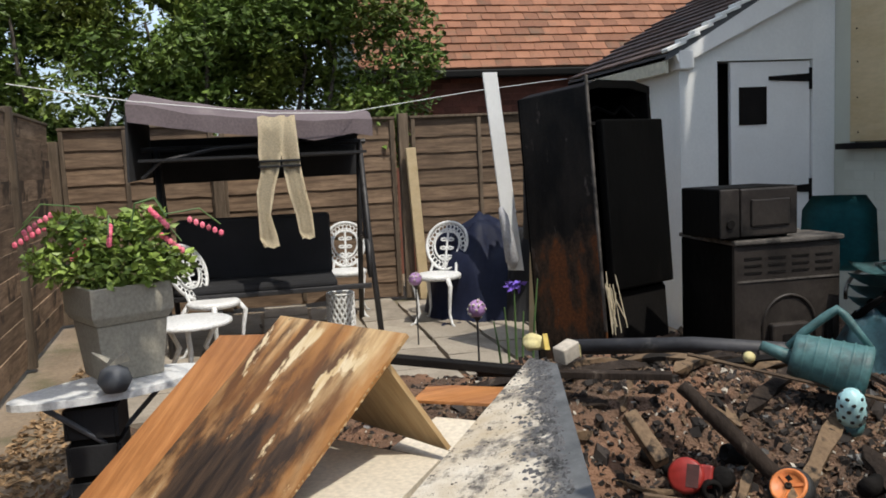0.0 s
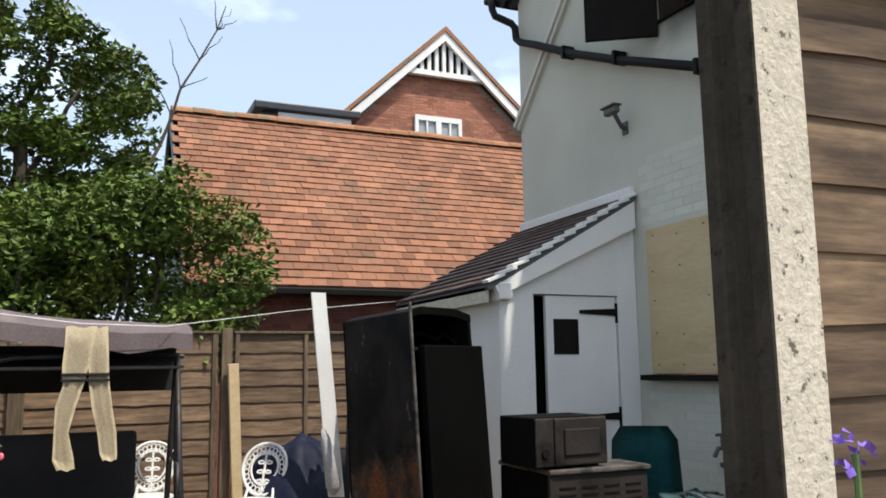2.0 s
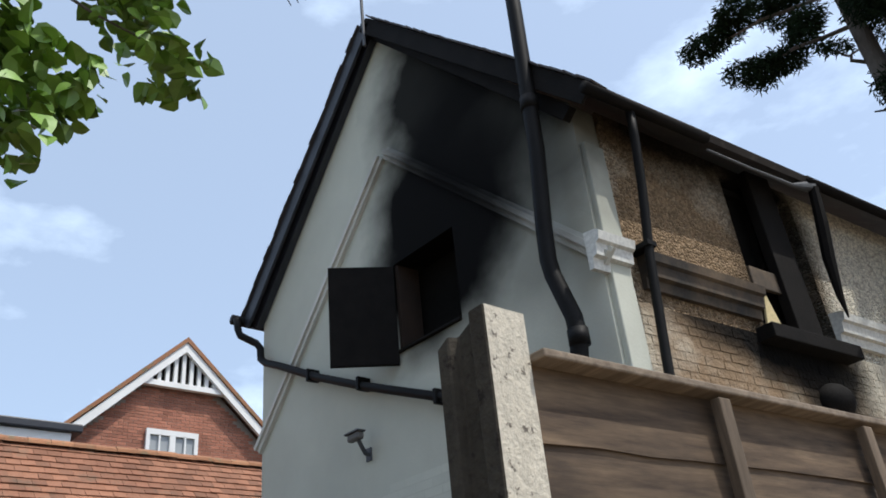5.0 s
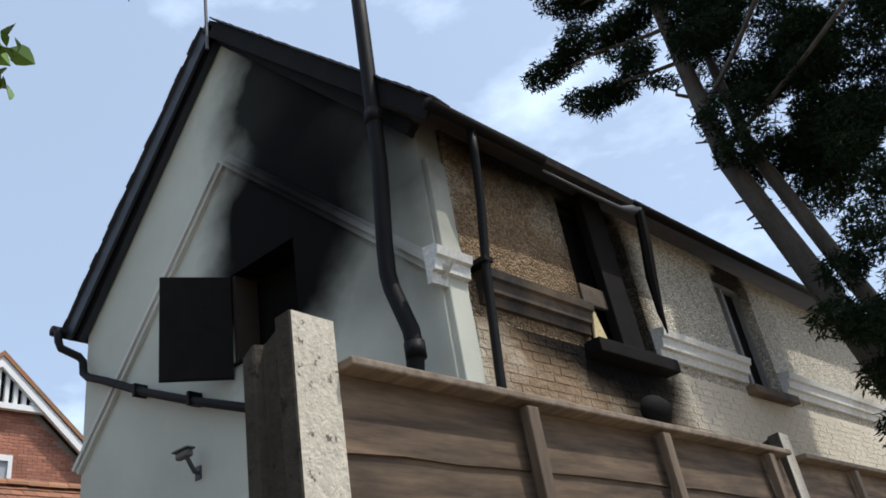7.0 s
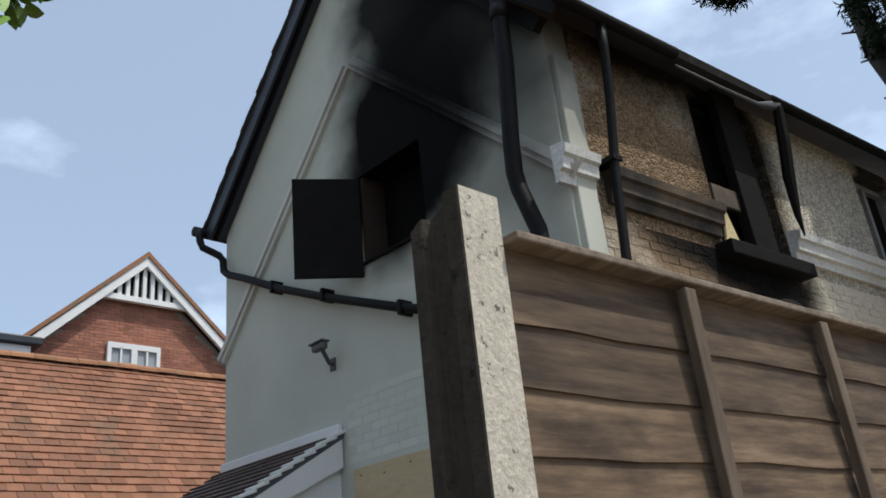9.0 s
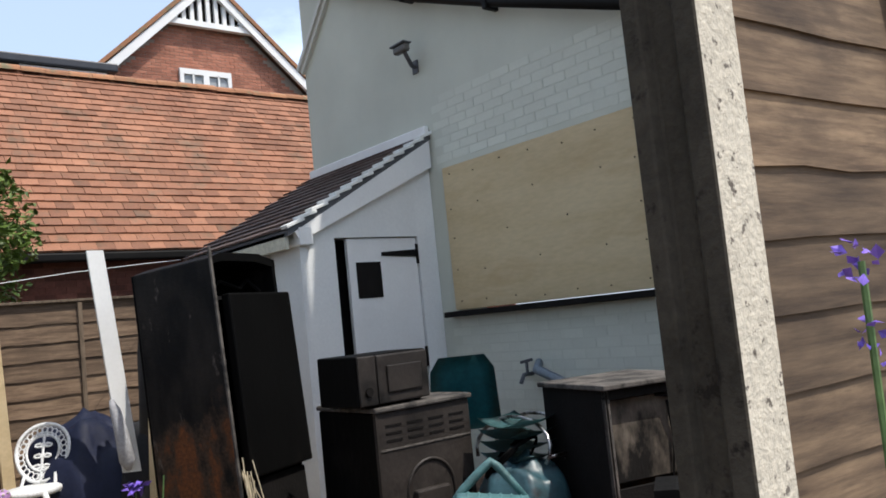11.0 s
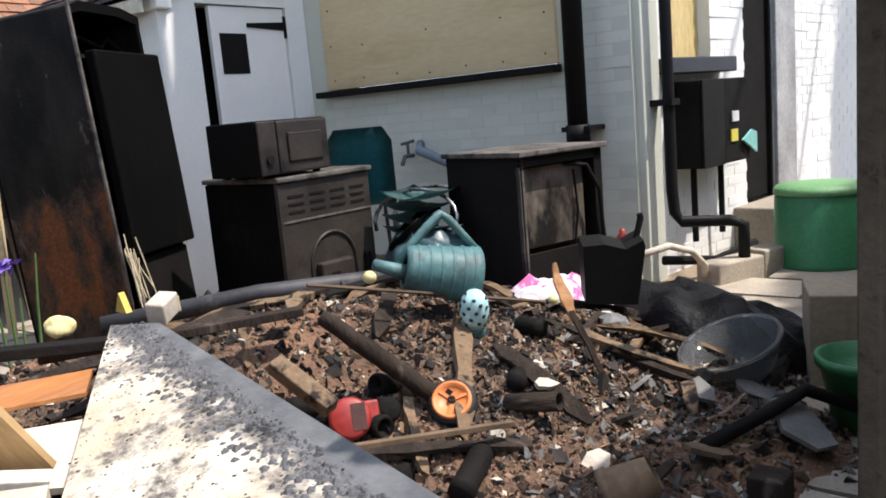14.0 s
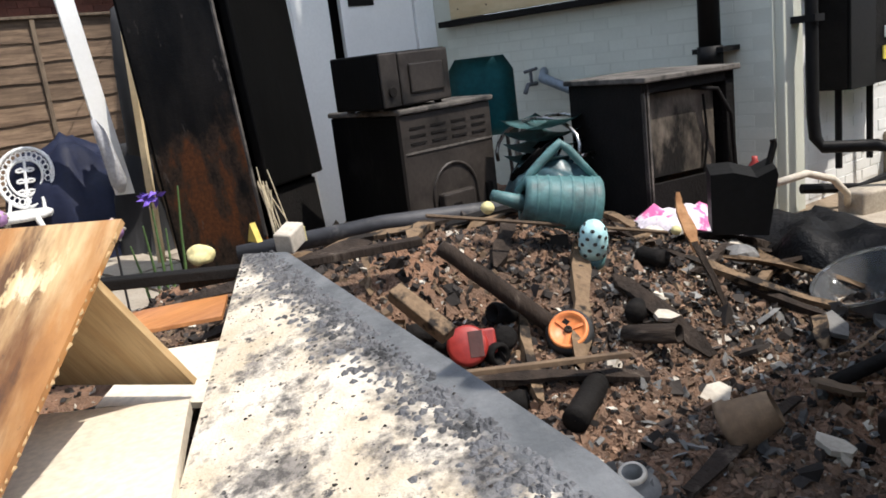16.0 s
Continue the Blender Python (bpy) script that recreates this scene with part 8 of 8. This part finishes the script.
shrub = thing("hedge_shrub", "dense green garden shrub rising above the back fence", "shrub")
rs = random.Random(21)
spots = []
for i in range(95):
    y = rs.uniform(-7.8, -2.75)
    top = 3.5 + 0.3 * noise.noise(Vector((y * 0.9, 2, 0))) - 1.0 * max(0, y + 3.3)
    z = rs.uniform(1.5, top)
    spots.append((rs.uniform(-6.9, -5.65), y, z, rs.uniform(0.25, 0.5), rs.uniform(0.25, 0.5), rs.uniform(0.2, 0.42)))
for i in range(34):
    spots.append((rs.uniform(-6.9, -6.2), rs.uniform(-5.7, -4.3), rs.uniform(2.1, 3.2), 0.35, 0.35, 0.3))
for i in range(40):
    spots.append((rs.uniform(-7.6, -6.4), rs.uniform(-9.0, -6.2), rs.uniform(2.2, 4.6), 0.45, 0.45, 0.4))
leaf_cloud("foliage", M["leaf"], spots, 80000, 0.095, 31, shrub, 0.15, 0.5)
bm = B()
for k in range(9):
    limb(bm, (-6.3, -7.2 + k * 0.5, 0), (-6.2 + rs.uniform(-0.4, 0.4), -7.2 + k * 0.5 + rs.uniform(-0.3, 0.3), 3.0), 0.05, 0.015, 0.3, k)
part("trunk", bm, M["bark"], shrub)
tall = thing("garden_tree", "tall open-crowned green tree behind the fence", "tree")
bm = B()
limb(bm, (-7.2, -5.8, 0), (-7.0, -5.2, 4.4), 0.14, 0.07, 0.3, 3)
for k, (y, z) in enumerate(((-4.4, 5.4), (-4.0, 4.8), (-5.6, 6.3), (-6.6, 5.6), (-4.7, 6.1), (-7.4, 6.2))):
    limb(bm, (-7.05, -5.4, 3.0 + 0.2 * k), (-7.0 + 0.3 * (k % 3 - 1), y, z), 0.05, 0.012, 0.25, 10 + k)
part("trunk", bm, M["bark"], tall, smooth=True)
spots = []
for i in range(230):
    a, b = rs.random(), rs.random()
    y = -9.6 + 5.8 * a
    z = 2.9 + 3.2 * b * (1 - 0.35 * max(0, (y + 5.0)))
    spots.append((-7.0 + rs.uniform(-0.7, 0.7), y, z, rs.uniform(0.15, 0.32), rs.uniform(0.15, 0.34), rs.uniform(0.1, 0.24)))
leaf_cloud("crown", M["leaf"], spots, 52000, 0.10, 33, tall, 0.2, 0.5)
bare = thing("bare_sapling", "thin leafless pale sapling rising past the tiled roof", "tree")
bm = B()
main = limb(bm, (-6.7, -4.1, 0), (-6.6, -3.9, 3.7), 0.035, 0.026, 0.05, 5)
p2 = limb(bm, (-6.6, -3.9, 3.7), (-6.6, -3.02, 5.9), 0.024, 0.006, 0.12, 6)
for k, (t, dy, dz) in enumerate(((2, -0.3, 0.6), (3, 0.3, 0.15), (3, -0.15, 0.55), (4, 0.25, 0.3), (4, -0.25, 0.45), (5, 0.22, 0.12), (5, -0.05, 0.35), (5, 0.15, 0.25))):
    a = p2[t]
    limb(bm, a, a + Vector((0.1, dy, dz)), 0.009, 0.003, 0.06, 20 + k, 5)
part("trunk", bm, M["bark"], bare)

lime = thing("lime_tree", "lime tree limb with large bright green leaves overhead", "tree")
bm = B()
limb(bm, (0.6, -9.2, 0), (0.7, -8.8, 3.9), 0.2, 0.13, 0.15, 1)
main = limb(bm, (0.7, -8.8, 3.7), (0.75, -4.3, 4.05), 0.09, 0.02, 0.25, 2, 10)
tips = [(0.95, -3.6, 3.62), (0.95, -3.92, 3.35), (1.0, -4.07, 3.12), (0.9, -3.7, 3.85), (0.9, -4.25, 3.2), (0.8, -4.5, 3.6), (1.0, -4.4, 2.95), (0.9, -3.85, 4.0), (0.8, -4.9, 3.4), (0.95, -4.1, 3.5)]
for k, tp in enumerate(tips):
    limb(bm, main[-1 - (k % 3)], tp, 0.010, 0.003, 0.1, 40 + k)
part("trunk", bm, M["bark"], lime)
def big_leaves(spots, count, size, seed, parent, material):
    rnd = random.Random(seed)
    vs, fs = [], []
    for _ in range(count):
        cx, cy, cz, r = spots[rnd.randrange(len(spots))]
        c = Vector((cx + r * max(-1.5, min(1.5, rnd.gauss(0, 1))), cy + r * max(-1.5, min(1.5, rnd.gauss(0, 1))), cz + 0.8 * r * max(-1.5, min(1.5, rnd.gauss(0, 1)))))
        s = size * rnd.uniform(0.6, 1.2)
        m = Matrix.Translation(c) @ Euler((rnd.gauss(0, 0.6), rnd.gauss(0.3, 0.6), rnd.uniform(0, 6.3))).to_matrix().to_4x4()
        k0 = len(vs)
        ring = [(0.0, 0.0), (0.28, -0.42), (0.55, -0.46), (0.82, -0.28), (1.08, 0.0), (0.82, 0.28), (0.55, 0.46), (0.28, 0.42)]
        for x, y in ring:
            vs.append(m @ Vector((x * s, y * s, abs(y) * 0.3 * s - 0.15 * x * x * s)))
        vs.append(m @ Vector((0.5 * s, 0, -0.03 * s)))
        for k in range(8):
            fs.append((k0 + k, k0 + (k + 1) % 8, k0 + 8))
    me = bpy.data.meshes.new("leaves")
    me.from_pydata(vs, [], fs)
    me.materials.append(material)
    ob = new("leaves", me)
    ob.parent = parent
    return tagged(ob, kind="stuff")
big_leaves([(x, y, z, 0.075) for x, y, z in tips] + [(0.9, -4.6, 3.5, 0.14), (0.85, -4.85, 3.55, 0.18), (0.85, -5.2, 3.9, 0.22), (0.8, -6.2, 4.0, 0.35)], 1250, 0.072, 9, lime, M["leaf_bright"])

# unseen crown behind the camera, added to cut sky light on gable and post
leaf_cloud("crown", M["leaf_bright"], [(0.5 + 3.0 * math.cos(k * 2.4) * (k % 5) / 4, -9.5 + 2.6 * math.sin(k * 2.4) * (k % 4) / 3, 5.0 + (k % 7) * 0.7, 0.9, 0.9, 0.7) for k in range(34)], 15000, 0.26, 77, lime, 0.3, 0.8)
con = thing("conifer", "tall dark conifer leaning beside the house", "tree")
bm = B()
trunkA = [Vector((2.35, 6.1, 0)), Vector((1.95, 6.05, 3.0)), Vector((1.48, 6.0, 5.2)), Vector((0.97, 6.0, 7.4)), Vector((0.86, 6.0, 10.1)), Vector((0.7, 6.1, 13))]
tube(bm, trunkA, [0.22, 0.2, 0.17, 0.14, 0.11, 0.07], 10)
part("trunk", bm, M["bark"], con, smooth=True)
bm = B()
tube(bm, [Vector((2.6, 6.3, 0)), Vector((2.1, 6.2, 4.0)), Vector((1.84, 6.1, 5.1)), Vector((1.29, 6.1, 7.5)), Vector((1.2, 6.2, 10))], [0.14, 0.12, 0.11, 0.09, 0.05], 8)
part("trunk", bm, M["bark"], con, smooth=True)
bm = B()
rs = random.Random(5)
for k in range(34):
    t = rs.uniform(0.42, 0.98) * (len(trunkA) - 2)
    i = int(t)
    p = trunkA[i].lerp(trunkA[i + 1], t - i)
    d = Vector((rs.choice((-1, 1)) * rs.uniform(0.6, 1), rs.uniform(-0.6, 0.3), rs.uniform(-0.2, 0.35)))
    tube(bm, [p, p + d * rs.uniform(0.12, 0.3)], [0.022, 0.012], 5)
tagged(part("branch_stubs", bm, M["bark"], con), kind="stuff")
spots = []
def bough(a, b, r, n):
    a, b = Vector(a), Vector(b)
    for k in range(n):
        p = a.lerp(b, (k + 0.5) / n) + Vector((rs.gauss(0, r * 0.4), rs.gauss(0, r * 0.4), rs.gauss(0, r * 0.35)))
        spots.append((p.x, p.y, p.z, r, r, r * 0.5))
bough((0.7, 6, 10.6), (-1.25, 6, 10.5), 0.34, 11)
bough((0.4, 6, 9.7), (-0.75, 6, 9.55), 0.3, 9)
bough((0.8, 6, 11.5), (-0.9, 6, 11.6), 0.4, 9)
bough((0.3, 6, 9.35), (0.75, 6, 8.9), 0.14, 3)
for k in range(120):
    z = rs.uniform(6.6, 12)
    x0 = 1.35 - 0.08 * (z - 6.5)
    spots.append((rs.uniform(x0, 4.4), 6.2 + rs.uniform(-0.8, 0.8), z, rs.uniform(0.35, 0.55), rs.uniform(0.3, 0.5), rs.uniform(0.22, 0.34)))
for k in range(40):
    z = rs.uniform(3.0, 6.5)
    spots.append((rs.uniform(1.55, 3.2) + 0.12 * abs(z - 4), 5.2 + rs.uniform(-0.6, 0.6), z, 0.3, 0.3, 0.22))
# boughs out of view, added along the sun's direction to shade the near fence
for k in range(46):
    z = rs.uniform(6.8, 9.2)
    spots.append((2.3 + (z - 1.6) / 2.05 + rs.uniform(-0.3, 0.3), rs.uniform(0.2, 4.6), z, 0.42, 0.45, 0.22))
leaf_cloud("crown", M["leaf_dark"], spots, 250000, 0.105, 41, con, 0.5, 0.22)
bm = B()
# the last two limbs reach out to the unseen shading boughs
for (a, b) in (((0.85, 6, 10.0), (-1.2, 6, 10.5)), ((0.95, 6, 9.3), (-0.7, 6, 9.6)), ((0.85, 6, 11), (-0.9, 6, 11.6)), ((1.0, 6, 8.4), (0.5, 6, 9.1)), ((1.0, 6, 7.6), (5.6, 3.4, 8.2)), ((1.0, 6, 8.4), (5.2, 1.2, 8.6))):
    limb(bm, a, b, 0.04, 0.012, 0.2, 3)
part("boughs", bm, M["bark"], con)

# dry leaf litter on the earth by the side fence
rl = random.Random(61)
vs, fs = [], []
for k in range(2600):
    x, y = rl.uniform(-3.6, 0.6), -6.25 + 0.09 * 3 + abs(rl.gauss(0, 0.42))
    s = rl.uniform(0.012, 0.035)
    m = Matrix.Translation((x, y, -0.026)) @ Euler((rl.gauss(0, 0.35), rl.gauss(0, 0.35), rl.uniform(0, 6.3))).to_matrix().to_4x4()
    k0 = len(vs)
    vs += [m @ Vector(q) for q in ((-s, 0, 0.004), (0, -0.45 * s, 0.008), (s, 0, 0.004), (0, 0.45 * s, 0.012))]
    fs.append((k0, k0 + 1, k0 + 2, k0 + 3))
me = bpy.data.meshes.new("leaf_litter")
me.from_pydata(vs, [], fs)
me.materials.append(surface("dry_leaf", (0.16, 0.09, 0.04), (0.42, 0.28, 0.15), 4, 30, rough=0.8, island=0.4, world_space=True))
tagged(new("leaf_litter", me), "dry brown leaves and twigs scattered on the earth", "leaf litter", kind="stuff")

# ---- brickwork ----
def on_gable(u, o, w):
    return Vector((u, -o, w))
def wall_bricks():
    vs, fs = [], []
    bme = bpy.data.meshes.new("wall_brick")
    bm = boxed(-0.107, 0.107, -0.006, 0.004, -0.0325, 0.0325)
    bm.to_mesh(bme)
    bm.free()
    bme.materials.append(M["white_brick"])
    made = 0
    z, r = 0.02, 0
    while z < 3.3:
        x = WR - 0.12 - (0.1125 if r % 2 else 0)
        while x > LX + 0.16:
            if not (PX0 - 0.16 < x < PX1 + 0.14 and PZ0 - 0.06 < z < PZ1 + 0.06):
                m = Matrix.Translation((x, random.uniform(0.0032, 0.0046), z)) @ Matrix.Rotation(random.uniform(-0.012, 0.012), 4, "Y")
                if made < 296 and z > 0.2:
                    share("brick", bme, house, m)
                    made += 1
                else:
                    k = len(vs)
                    for sx, sy, sz in ((-1, -1.5, -1), (1, -1.5, -1), (1, -1.5, 1), (-1, -1.5, 1), (-1, 1, -1), (1, 1, -1), (1, 1, 1), (-1, 1, 1)):
                        vs.append(m @ Vector((sx * 0.107, sy * 0.004, sz * 0.0325)))
                    fs.extend(tuple(k + i for i in f) for f in ((0, 1, 2, 3), (0, 4, 5, 1), (1, 5, 6, 2), (2, 6, 7, 3), (3, 7, 4, 0)))
            x -= 0.225
        z += 0.075
        r += 1
    brick_object("bricks", (vs, fs), M["white_brick"], house)
wall_bricks()
def side_ok(y, z):
    if G0 - 0.05 < y < G1 + 0.05 and GZ0 - 0.12 < z < GZ1 + 0.05:
        return False
    if D0 - 0.05 < y < D1 + 0.45 and z < DZ + 0.05:
        return False
    if A0 - 0.16 < y < A1 + 0.12 and z > 3.82:
        return False
    return True
brick_object("bricks", brick_field(0.25, 9.0, 0.0, 2.9, lambda u, o, w: Vector((o, u, w)), inside=side_ok, depth=0.0025), M["white_plain"], house, side)
brick_object("bricks", brick_field(0.25, 9.0, 2.925, 4.0, lambda u, o, w: Vector((o, u, w)), inside=side_ok, depth=0.003), M["brick_smoked"], house, side)
brick_object("bricks", brick_field(GY0 + 0.1, GY1, 1.4, 2.45, lambda u, o, w: Vector((GX + o, u, w))), M["dark_brick"], garage)
